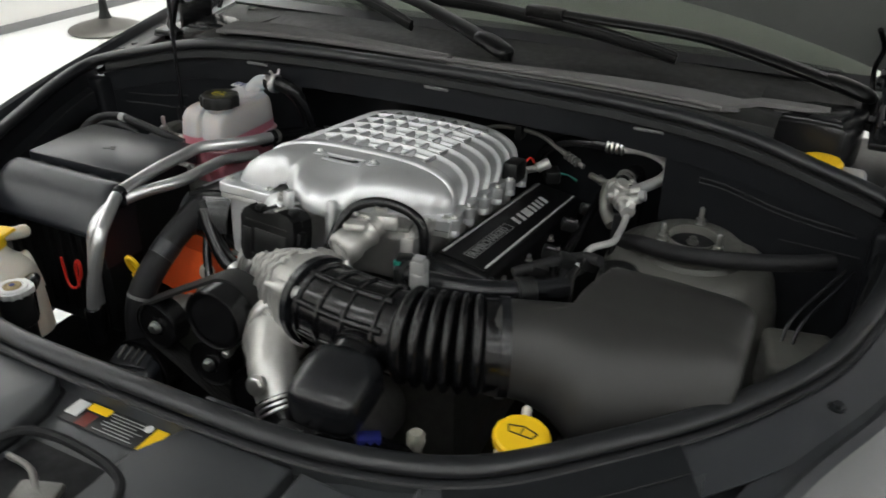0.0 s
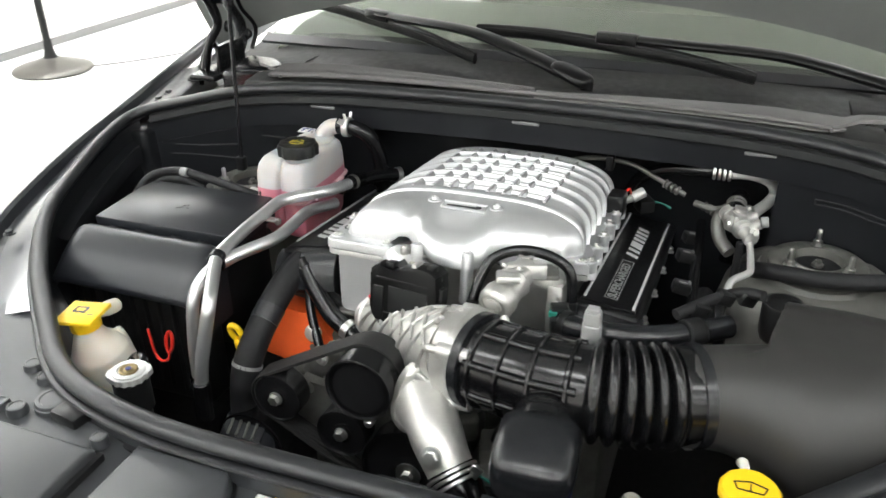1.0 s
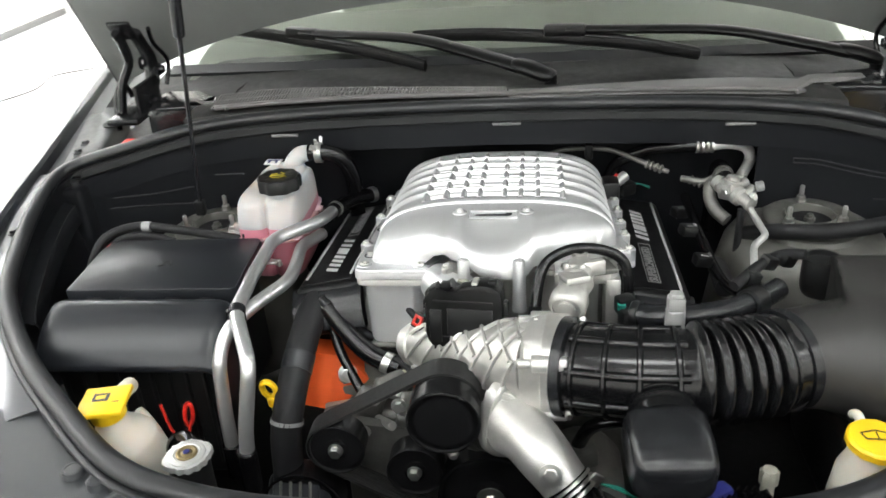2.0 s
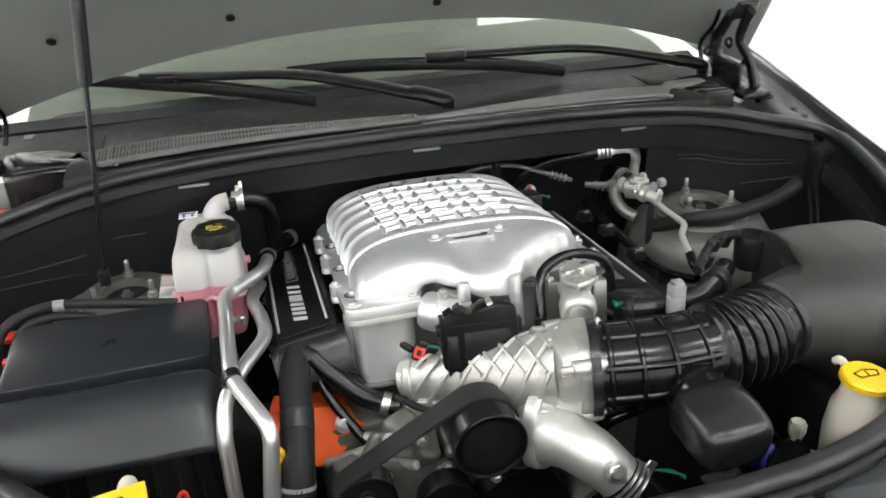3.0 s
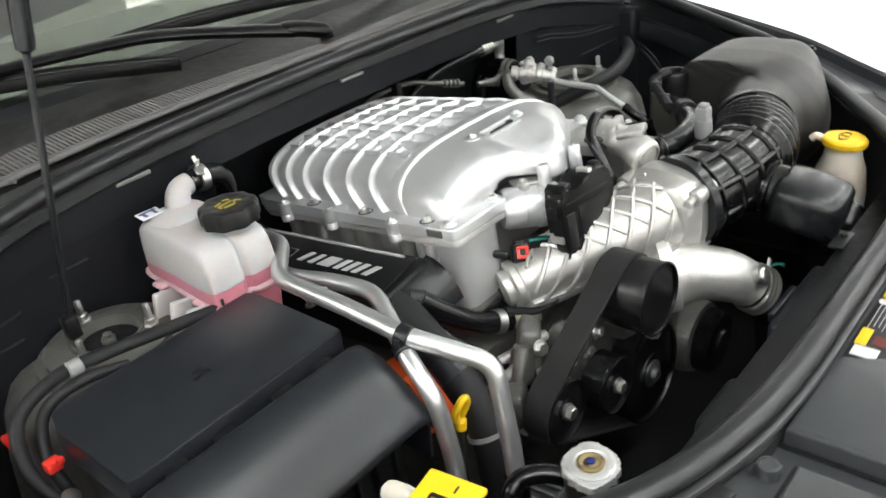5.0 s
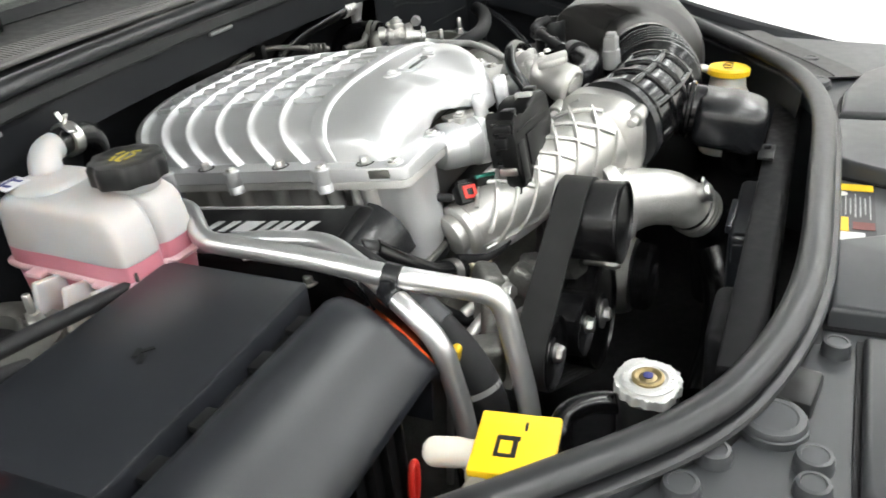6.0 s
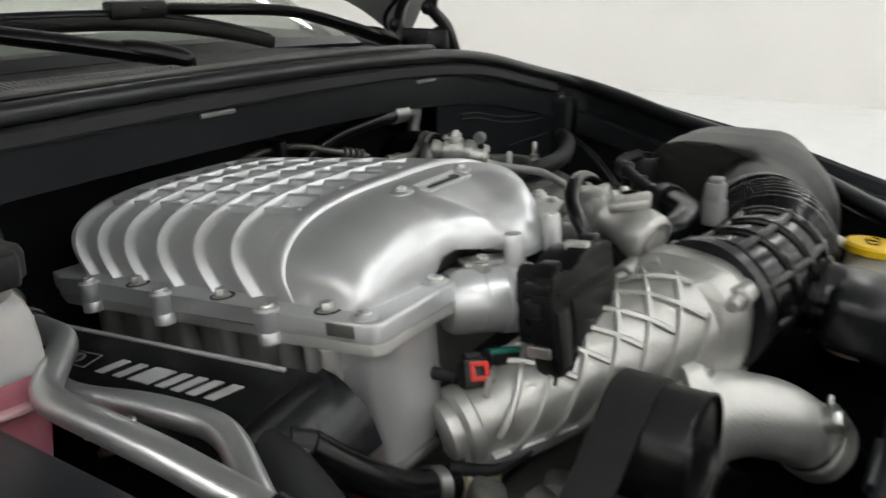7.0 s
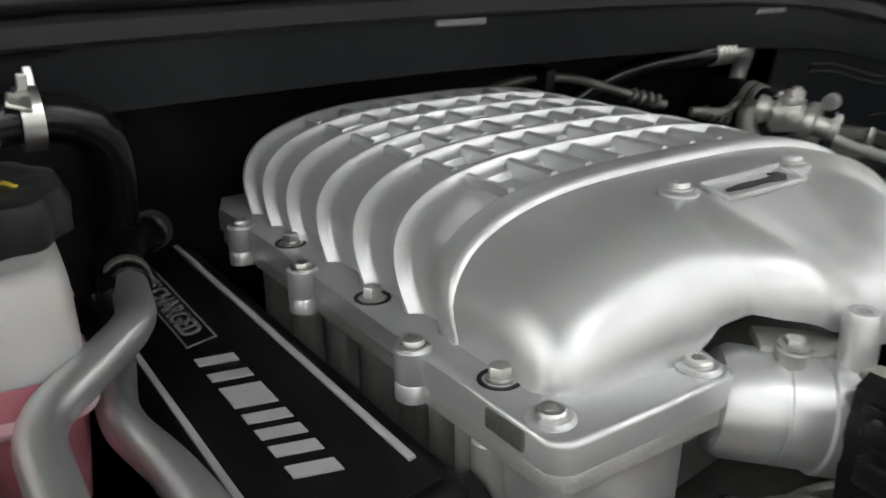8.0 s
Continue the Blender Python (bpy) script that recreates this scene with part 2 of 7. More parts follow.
def slab(outline, z0, z1, bev=0.002, seg=2, m=None):
    """A plate of a drawn outline (x, y) between two heights, with eased edges."""
    bm = bmesh.new()
    lo = [bm.verts.new((x, y, z0)) for x, y in outline]
    hi = [bm.verts.new((x, y, z1)) for x, y in outline]
    n = len(lo)
    bm.faces.new(lo[::-1])
    bm.faces.new(hi)
    for i in range(n):
        bm.faces.new((lo[i], lo[(i + 1) % n], hi[(i + 1) % n], hi[i]))
    if bev:
        rim = [e for e in bm.edges if all(abs(v.co.z - z1) < 1e-6 for v in e.verts)]
        bmesh.ops.bevel(bm, geom=rim, offset=bev, segments=seg, affect="EDGES", profile=0.5)
    return moved(bm, m) if m is not None else bm


def oval(c, ax, ay, rx, ry, n=32, power=2.0):
    """A ring of points: a superellipse round c in the plane of ax and ay."""
    out = []
    for i in range(n):
        a = 2 * math.pi * i / n
        ca, sa = math.cos(a), math.sin(a)
        out.append(V(c) + V(ax) * rx * math.copysign(abs(ca) ** (2 / power), ca) + V(ay) * ry * math.copysign(abs(sa) ** (2 / power), sa))
    return out


def smooth(a, b, t):
    u = min(1.0, max(0.0, (t - a) / (b - a)))
    return u * u * (3 - 2 * u)


def along(keys, x):
    """A smooth value between (x, value) keys."""
    if x <= keys[0][0]:
        return keys[0][1]
    for (xa, va), (xb, vb) in zip(keys, keys[1:]):
        if x <= xb:
            return va + (vb - va) * smooth(xa, xb, x) * 0.5 + (vb - va) * (x - xa) / (xb - xa) * 0.5
    return keys[-1][1]


def hexbolt(at, axis, r=0.006, h=0.006, washer=1.5):
    return join(lathe([(r * washer, 0), (r * washer, 0.0015), (r * 1.05, 0.002)], at, axis, 20),
                lathe([(r, 0.001), (r, h - 0.001), (r * 0.86, h)], at, axis, 6))


def capbolt(at, axis, r=0.006, h=0.006):
    return lathe([(r * 1.25, 0), (r * 1.25, 0.0012), (r, 0.0016), (r, h - 0.0012), (r * 0.85, h), (r * 0.5, h), (r * 0.45, h - 0.003), (0, h - 0.003)], at, axis, 20)


def words(text, size, m, name, mat, parent, label="", depth=0.0006, shear=0.0, bold=0.0):
    cu = bpy.data.curves.new(name, "FONT")
    cu.body, cu.size, cu.extrude, cu.shear, cu.offset = text, size, depth, shear, bold
    tmp = bpy.data.objects.new(name, cu)
    scene.collection.objects.link(tmp)
    dg = bpy.context.evaluated_depsgraph_get()
    me = bpy.data.meshes.new_from_object(tmp.evaluated_get(dg))
    bpy.data.objects.remove(tmp)
    me.name = name
    me.transform(m)
    me.materials.clear()
    me.materials.append(M[mat])
    ob = new(name, me)
    ob.parent = parent
    ob.matrix_parent_inverse = whole(parent).inverted()
    if label:
        ob["label"] = label
    return ob

# ---------------------------------------------------------------- showroom
ROOM = (-5.05, 8.0, -7.0, 7.5, 3.6)
x0, x1, y0, y1, hz = ROOM
single("floor", rbox(((x0 + x1) / 2, (y0 + y1) / 2, -0.06), (x1 - x0 + 0.4, y1 - y0 + 0.4, 0.12), 0), "floor", "glossy white showroom floor", "floor", kind="structure")
single("ceiling", rbox(((x0 + x1) / 2, (y0 + y1) / 2, hz + 0.06), (x1 - x0 + 0.4, y1 - y0 + 0.4, 0.12), 0), "ceiling", "grey showroom ceiling", "ceiling", kind="structure")
single("wall_west", rbox((x0 - 0.1, (y0 + y1) / 2, hz / 2), (0.2, y1 - y0 + 0.4, hz), 0), "wall", "cream painted showroom wall", "wall", kind="structure")
single("wall_east", rbox((x1 + 0.1, (y0 + y1) / 2, hz / 2), (0.2, y1 - y0 + 0.4, hz), 0), "wall", "cream painted showroom wall", "wall", kind="structure")
single("wall_north", rbox(((x0 + x1) / 2, y1 + 0.1, hz / 2), (x1 - x0, 0.2, hz), 0), "wall", "cream painted showroom wall", "wall", kind="structure")
single("wall_south", rbox(((x0 + x1) / 2, y0 - 0.1, hz / 2), (x1 - x0, 0.2, hz), 0), "wall", "cream painted showroom wall", "wall", kind="structure")
single("baseboard", rbox((x0 + 0.012, (y0 + y1) / 2, 0.03), (0.024, y1 - y0, 0.06), 0.003), "grey_plastic", "grey baseboard along the cream wall", "baseboard", kind="structure")
for k, yy in enumerate((2.55, 4.35)):
    single("trim", rbox((x0 + 0.012, yy, 1.2), (0.022, 0.05, 2.28), 0.004), "wall", "cream upright trim on the wall", "trim", kind="structure")


# Unseen ceiling lamps, added to light the room.
def added_ceiling_light(x, y, sx, sy):
    t = thing("added_ceiling_light", (x, y, hz), "unseen white ceiling light panel, added to light the room", "ceiling light", "ceiling light panels")
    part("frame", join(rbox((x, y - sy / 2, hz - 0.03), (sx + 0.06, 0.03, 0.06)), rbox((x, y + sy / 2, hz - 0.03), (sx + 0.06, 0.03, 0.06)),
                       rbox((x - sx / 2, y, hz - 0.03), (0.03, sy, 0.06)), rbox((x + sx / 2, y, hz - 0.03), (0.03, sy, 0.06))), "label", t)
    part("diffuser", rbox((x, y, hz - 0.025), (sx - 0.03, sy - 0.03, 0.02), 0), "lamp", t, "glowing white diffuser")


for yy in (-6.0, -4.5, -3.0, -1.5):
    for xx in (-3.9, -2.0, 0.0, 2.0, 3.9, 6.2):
        added_ceiling_light(xx, yy, 1.24, 0.34)
# Added rear rows that brighten the lid top and windscreen.
for yy in (5.4, 6.8):
    for xx in (-2.0, 0.0, 2.0, 4.0):
        added_ceiling_light(xx, yy, 1.24, 0.34)
for xx in (-3.9, 6.4):
    for yy in (0.0, 1.5, 3.0, 4.5, 6.0):
        added_ceiling_light(xx, yy, 1.24, 0.34)
# Extra unseen row, added to brighten the passenger side.
for yy in (0.75, 2.25, 3.75, 5.25, 6.75):
    added_ceiling_light(-4.35, yy, 1.24, 0.34)

stand = thing("pedestal_stand", (-4.46, 3.5, 0), "dark metal pedestal stand with wide round base on the floor", "pedestal stand")
part("base", lathe([(0.0, 0), (0.275, 0), (0.285, 0.012), (0.275, 0.026), (0.22, 0.048), (0.12, 0.075), (0.06, 0.098), (0.0, 0.10)], (-4.46, 3.5, 0), seg=48), "bronze", stand, "dark bronze round base")
part("pole", rod((-4.46, 3.5, 0.08), (-4.46, 3.5, 1.0), 0.027), "plastic", stand, "dark round pole")
part("collar", lathe([(0.060, 0), (0.045, 0.02), (0.034, 0.06), (0.029, 0.14)], (-4.46, 3.5, 0.09)), "plastic", stand)
part("top_knob", lathe([(0.03, 0), (0.04, 0.01), (0.04, 0.06), (0.02, 0.075), (0, 0.078)], (-4.46, 3.5, 0.99)), "plastic", stand)
single("power_cord", sweep(spline([(-4.3, 3.62, 0.006), (-4.0, 3.95, 0.006), (-3.7, 4.5, 0.006), (-3.75, 4.9, 0.006), (-3.5, 5.1, 0.006)]), 0.006, 8), "grey_plastic", "thin grey cord lying on the floor", "cord")

# ---------------------------------------------------------------- car body round the bay
SIDE = [(0.0, -0.497, 0.950), (0.2, -0.495, 0.950), (0.33, -0.475, 0.950), (0.435, -0.433, 0.950), (0.537, -0.351, 0.956), (0.656, -0.239, 0.969),
        (0.755, -0.11, 0.990), (0.805, 0.02, 1.010), (0.828, 0.13, 1.035), (0.835, 0.215, 1.052), (0.80, 0.255, 1.066), (0.70, 0.272, 1.090),
        (0.60, 0.285, 1.113), (0.48, 0.296, 1.128), (0.30, 0.305, 1.136), (0.0, 0.310, 1.139)]
RING = SIDE + [(-x, y, z) for x, y, z in SIDE[-2:0:-1]]
seal_line = spline(RING, 6, True)
seal = thing("bay_seal", (0, -0.497, 0.94), "black rubber weatherstrip round the engine bay edge", "rubber seal")
part("bulb", sweep([p + V((0, 0, 0.005)) for p in seal_line], 0.0145, 16, True, up=(0, 0, 1), flat=0.72), "rubber", seal)
def outward(p, k):
    d = V((p.x, p.y + 0.06, 0))
    d.normalize()
    return p + d * k
part("foot", sweep([outward(p, 0.014) + V((0, 0, -0.008)) for p in seal_line], 0.008, 10, True, up=(0, 0, 1), flat=0.6), "rubber", seal)

car = thing("car_body", (0, 0.4, 0), "dark graphite car body around the open engine bay", "car")


def fender(s):
    keys = [(-0.62, 0.60, 0.905), (-0.45, 0.66, 0.93), (-0.30, 0.72, 0.955), (-0.15, 0.80, 0.978), (0.0, 0.845, 0.998), (0.15, 0.87, 1.022),
            (0.3, 0.885, 1.045), (0.5, 0.918, 1.068), (0.8, 0.975, 1.095), (1.1, 1.01, 1.12)]
    rows = []
    for y, x, z in spline(keys, 4):
        rows.append([V((s * (x + dx), y, z + dz)) for dx, dz in ((-0.045, -0.035), (-0.02, -0.03), (-0.012, -0.016), (0.02, -0.012), (0.026, 0.004), (0.034, 0.009), (0.046, 0.004), (0.055, -0.02), (0.075, -0.12), (0.09, -0.32), (0.08, -0.55))])
    return sheet(rows, 0.002)


def apron(s):
    """The inner side wall of the bay below the seal."""
    rows = []
    pts = [p for p in seal_line if p.x * s > 0.36 and p.y < 0.24]
    pts.sort(key=lambda p: p.y)
    for p in pts:
        rows.append([outward(p, 0.012) + V((0, 0, -0.012)), outward(p, 0.0) + V((0, 0, -0.014)), outward(p, -0.006) + V((0, 0, -0.05)), outward(p, -0.02) + V((0, 0, -0.14)), outward(p, -0.03) + V((0, 0, -0.34))])
    return sheet(rows, 0.002)


for s in (-1, 1):
    f = part("fender", fender(s), "paint", car, "graphite painted fender edge")
    for y in (-0.18, 0.08, 0.36):
        x = s * (0.872 + 0.06 * (y - 0.2))
        part("fender_bolt", hexbolt((x - s * 0.012 + (s * -0.06 if y < -0.1 else 0), y, 1.0 + 0.11 * y), (0, 0, 1), 0.007, 0.007), "paint_in", f)
    part("apron", apron(s), "paint_in", car, "dark inner apron panel")
    flange = []
    for p in sorted([p for p in seal_line if p.x * s > 0.55 and -0.12 < p.y < 0.22], key=lambda p: p.y):
        flange.append([outward(p, -0.004) + V((0, 0, -0.045)), outward(p, -0.030) + V((0, 0, -0.050)), outward(p, -0.034) + V((0, 0, -0.055)), outward(p, -0.035) + V((0, 0, -0.085))])
    fl = part("apron_flange", sheet(flange, 0.002), "paint_in", car, "dark stepped flange inside the apron")
    # Thin sweeps in the paler lip paint stand in for edge highlights.
    part("flange_edge_highlight", sweep([r[1] + V((0, 0, 0.001)) for r in flange], 0.0018, 6), "lip", fl)
    part("flange_edge_highlight", sweep([outward(p, -0.012) + V((0, 0, -0.110)) for p in sorted([p for p in seal_line if p.x * s > 0.66 and -0.1 < p.y < 0.2], key=lambda p: p.y)], 0.0022, 6), "lip", fl)
    # ledge between apron and fender
    led = []
    for p in sorted([p for p in seal_line if p.x * s > 0.57 and p.y < 0.25], key=lambda p: p.y):
        led.append([outward(p, 0.006) + V((0, 0, -0.012)), outward(p, 0.03) + V((0, 0, -0.014)), outward(p, 0.09) + V((0, 0, -0.022))])
    part("ledge", sheet(led, 0.002), "paint", car, "graphite painted ledge beside the seal")

# bulkhead: a lip under the rear seal, a recess behind it, and the wall down
lip = []
for x in [k * 0.05 for k in range(-16, 17)]:
    p = min(seal_line, key=lambda q: (q.x - x) ** 2 + (10 if q.y < 0.2 else 0))
    y, z = p.y, p.z
    lip.append([V((x, y + 0.03, z + 0.0)), V((x, y - 0.004, z - 0.005)), V((x, y - 0.011, z - 0.010)), V((x, y - 0.013, z - 0.022)), V((x, y - 0.011, z - 0.025)), V((x, y - 0.004, z - 0.026)),
                V((x, y - 0.003, z - 0.070)), V((x, y + 0.012, z - 0.074)), V((x, y + 0.085, z - 0.078)), V((x, y + 0.095, z - 0.16)), V((x, y + 0.10, 0.55))])
part("firewall", sheet([r[5:] for r in lip], 0.002), "paint_in", car, "black firewall behind the engine")
bulk = part("bulkhead_lip", sheet([r[:6] for r in lip], 0.002), "lip", car, "dark grey lip below the cowl")
for x, z in ((0.012, 1.106), (0.424, 1.098), (-0.405, 1.098)):
    part("slot_plate", rbox((x, 0.3025 if abs(x) < 0.1 else 0.293, z + 0.003), (0.052, 0.006, 0.006), 0.002, 2), "print_grey", bulk, "light grey slot in the lip")
for s in (-1, 1):
    # side closing panel with raised seams
    rows = []
    for k in range(9):
        xi = 0.46 if s > 0 else 0.30
        x = xi + (0.81 - xi) * k / 8
        p = min(seal_line, key=lambda q: (q.x - x) ** 2 + (10 if q.y < 0.22 else 0))
        y, zt = p.y - 0.0045, p.z - 0.026
        rows.append([V((s * x, y, zt)), V((s * x, y + 0.004, zt - 0.02)), V((s * x, y + 0.006, 0.96)), V((s * x, y + 0.0, 0.72))])
    pan = part("closing_panel", sheet(rows, 0.002), "paint_in", car, "dark pressed side panel")
    if s < 0:
        # Beads take the paler lip paint to paint their highlights.
        for line in ([(-0.775, 0.992), (-0.69, 0.994), (-0.60, 1.004)], [(-0.770, 0.970), (-0.69, 0.971), (-0.608, 0.969)], [(-0.552, 1.026), (-0.498, 1.025)]):
            pts_ = []
            for xx_, zz_ in line:
                q_ = min(seal_line, key=lambda q: (q.x + xx_) ** 2 + (10 if q.y < 0.22 else 0))
                pts_.append((xx_, q_.y - 0.0022, zz_))
            part("pressed_bead", pipe(pts_, 0.0020, 8), "lip", pan)
        continue
    # long pressed bead and a shorter seam below it, paler to paint their highlights
    bead = spline([(0.522, 0.2890, 1.030), (0.564, 0.2855, 1.027), (0.612, 0.2812, 1.016), (0.658, 0.2752, 1.0065), (0.724, 0.2672, 1.000), (0.775, 0.2560, 1.000)], 5)
    edge = [V((s * p[0], p[1], p[2] + 0.0045)) for p in bead] + [V((s * p[0], p[1] + 0.0005, p[2] - 0.0045)) for p in reversed(bead)]
    part("pressed_bead", sweep(edge, 0.0015, 8, True), "lip", pan)
    part("pressed_seam", pipe([(s * 0.665, 0.2755, 0.9580), (s * 0.731, 0.2672, 0.9600), (s * 0.788, 0.2548, 0.9638)], 0.0016, 8), "lip", pan)
# Added fillers block the bright floor behind the corner gaps.
for s in (-1, 1):
    part("corner_filler", rbox((s * 0.822, 0.25, 0.88), (0.05, 0.07, 0.30), 0.012, 3), "paint_in", car, "added dark filler closing the gap at the bay corner")
part("bay_floor", rbox((0, -0.05, 0.50), (1.6, 1.1, 0.03), 0), "dark", car, "dark underside of the bay")
part("front_wall", rbox((0, -0.50, 0.70), (0.9, 0.02, 0.44), 0.004), "dark", car, "black radiator shroud wall")

# cowl behind the seal
def cowl_y(x):
    return 0.335 + 0.03 * abs(x) ** 1.5
rows = []
for k in range(41):
    x = -0.62 + 0.031 * k
    z = 1.142 - 0.05 * (abs(x) / 0.8) ** 3
    back = 0.62 + 0.12 * (x / 0.8) ** 2
    f = cowl_y(x)
    rows.append([V((x, f - 0.012, z - 0.012)), V((x, f, z + 0.001)), V((x, f + 0.05, z + 0.006)), V((x, f + 0.095, z + 0.0)), V((x, f + 0.115, z - 0.012)), V((x, back - 0.04, z - 0.004)), V((x, back + 0.05, z + 0.012))])
cowl = part("cowl_panel", sheet(rows, 0.003), "cowl", car, "dark grey plastic cowl panel below the windscreen")
# grille slats over the passenger half, long straight bars across an inset
grid = []
for k in range(92):
    x = -0.565 + 0.575 * k / 91
    f = cowl_y(x)
    w = 0.016 + 0.052 * min(1, (0.02 - x) / 0.45)
    z = 1.142 - 0.05 * (abs(x) / 0.8) ** 3
    c = (x, f + 0.012 + w / 2, z + 0.0135)
    grid.append(rbox(c, (0.0038, w, 0.006), 0, rot=(6, 0, 0)))
part("grille_slats", join(*grid), "cowl_light", cowl, "fine ribbed air intake grille")["kind"] = "stuff"
inset = []
for k in range(13):
    x = -0.57 + 0.585 * k / 12
    f, w = cowl_y(x), 0.016 + 0.052 * min(1, max(0.0, (0.02 - x) / 0.45))
    z = 1.142 - 0.05 * (abs(x) / 0.8) ** 3 + 0.0108
    inset.append([V((x, f + 0.010, z - 0.002)), V((x, f + 0.014 + w, z + 0.002))])
strip = []
for k in range(25):
    x = 0.015 + 0.68 * k / 24
    f, w = cowl_y(x), 0.012 + 0.058 * min(1, max(0.0, x / 0.45))
    z = 1.142 - 0.05 * (abs(x) / 0.8) ** 3 + 0.0100
    bend = 0.095 * smooth(0.515, 0.60, x) + 0.03 * smooth(0.60, 0.70, x)
    strip.append([V((x, f + 0.004 + bend, z - 0.006)), V((x, f + 0.008 + bend, z + 0.001)), V((x, f + 0.012 + max(w, bend + 0.02) , z + 0.002)), V((x, f + 0.016 + max(w, bend + 0.025), z - 0.008))])
rail = []
for k in range(31):
    x = -0.555 + 1.085 * k / 30
    rail.append(V((x, cowl_y(x) + 0.006, 1.142 - 0.05 * (abs(x) / 0.8) ** 3 + 0.0125)))
# Pale rail paints the lit line along the cowl's front edge.
part("lit_front_rail", sweep(rail, 0.0045, 8), "cowl_light", cowl, "moulded front edge of the cowl, pale to paint its lit line")
part("cowl_strip", sheet(strip, 0.002), "cowl_light", cowl, "smooth pale grey cowl strip")
for q in (0.08, 0.52, 0.97):
    bar = []
    for k in range(25):
        x = -0.565 + 0.575 * k / 24
        w = 0.016 + 0.052 * min(1, max(0.0, (0.02 - x) / 0.45))
        bar.append(V((x, cowl_y(x) + 0.012 + w * q, 1.142 - 0.05 * (abs(x) / 0.8) ** 3 + 0.0155 + 0.003 * (q - 0.5))))
    part("grille_bar", sweep(bar, 0.0014, 6), "cowl_light", cowl)
# Black sheet over the panel paints the shade below the slats.
part("grille_shade", sheet(inset), "dark", cowl, "black sheet painting the shaded recess under the grille")
for s in (-1, 1):
    edge_ = [(0.563, 0.390), (0.572, 0.415), (0.592, 0.432), (0.62, 0.438), (0.715, 0.424), (0.735, 0.432), (0.755, 0.50), (0.76, 0.575), (0.66, 0.565), (0.60, 0.50), (0.575, 0.45)]
    tray = part("corner_tray", slab([(s * x, y) for x, y in edge_][::s], 1.03, 1.110, 0.009, 4), "hinge", car, "glossy black corner tray beside the cowl", 60)
    part("tray_step", slab([(s * (0.665 + (x - 0.665) * 0.74), 0.508 + (y - 0.505) * 0.62) for x, y in edge_][::s], 1.105, 1.119, 0.006, 3), "hinge", tray)
    part("tray_rib", pipe([(s * 0.60, 0.452, 1.111), (s * 0.66, 0.452, 1.1115), (s * 0.72, 0.445, 1.111)], 0.0035, 8), "hinge", tray)
    wing = []
    for k in range(9):
        x = 0.575 + 0.285 * k / 8
        back = 0.62 + 0.12 * (x / 0.8) ** 2
        z = 1.142 - 0.05 * (x / 0.8) ** 3
        wing.append([V((s * x, 0.505 + 0.16 * (x - 0.575), z - 0.016)), V((s * x, 0.535 + 0.14 * (x - 0.575), z - 0.004)), V((s * x, back - 0.04, z - 0.006)), V((s * x, back + 0.07, z + 0.010))])
    part("cowl_wing", sheet(wing, 0.003), "cowl", car, "dark grey end of the cowl panel", 60)
    part("wing_step", pipe([(s * 0.528, 0.345, 1.1385), (s * 0.545, 0.366, 1.134), (s * 0.556, 0.392, 1.126), (s * 0.568, 0.422, 1.119), (s * 0.588, 0.446, 1.116), (s * 0.62, 0.462, 1.1165), (s * 0.66, 0.478, 1.1195)], 0.0036, 10), "cowl_light", car, "pale moulded edge round the tray")
    rows = []
    for k in range(11):
        u = k / 10
        y = 0.268 + 0.31 * u
        xi = 0.786 + 0.074 * u ** 1.15
        xo = 0.868 + 0.085 * u ** 1.2
        z = 1.058 + 0.020 * u
        rows.append([V((s * (xi - 0.004), y, z - 0.10)), V((s * xi, y, z - 0.004)), V((s * (xi + 0.005), y, z)), V((s * (xi + (xo - xi) * 0.5), y, z - 0.003 + 0.004 * math.sin(9 * u))), V((s * (xi + (xo - xi) * 0.62), y, z - 0.014)), V((s * xo, y, z - 0.016))])
    fp = part("fender_plate", sheet(rows, 0.002), "fender_in", car, "dark grey inner fender plate beside the hinge", 50)
    # Dark disc on the closed plate paints a shaded hole.
    part("plate_hole_shade", lathe([(0.024, -0.001), (0.024, 0.0012), (0, 0.0014)], (s * 0.838, 0.475, 1.072), (0, 0, 1), 28), "dark", fp, "dark disc painting the shade of the oval hole")
    for yy_ in (0.36, 0.41):
        part("plate_bolt", hexbolt((s * (0.865 + 0.20 * (yy_ - 0.36)), yy_, 1.052), (0, 0, 1), 0.008, 0.008), "fender_in", fp)
    # Added plate hides the floor and stands in for the well's shade.
    part("cowl_well_plate", rbox((s * 0.73, 0.485, 1.015), (0.26, 0.37, 0.02), 0.006), "paint_in", car, "added dark plate closing the view down the shaded cowl corner")

# windscreen, dash and roof header
def screen(x, u):
    base = 0.62 + 0.12 * (x / 0.8) ** 2
    return V((x * (1 - 0.12 * u), base + 0.80 * u + 0.16 * u * (x / 0.8) ** 2, 1.155 - 0.03 * (abs(x) / 0.8) ** 2 + 0.46 * u))
rows = [[screen(-0.78 + 1.56 * i / 24, j / 10) for j in range(11)] for i in range(25)]
ws = part("windscreen", sheet(rows, 0.005), "glass", car, "sloped tinted windscreen", 60)
ws.visible_shadow = False
rows = [[screen(-0.80 + 1.6 * i / 16, -0.03 + 0.03 * j) + V((0, 0, 0.001)) for j in range(2)] for i in range(17)]
part("screen_edge", sheet(rows, 0.008), "rubber", ws, "black windscreen edge")
dash_rows = []
for i in range(17):
    x = -0.75 + 1.5 * i / 16
    dash_rows.append([V((x, 0.70, 1.10)), V((x, 0.85, 1.135)), V((x, 1.10, 1.14)), V((x, 1.35, 1.11)), V((x, 1.42, 0.85))])
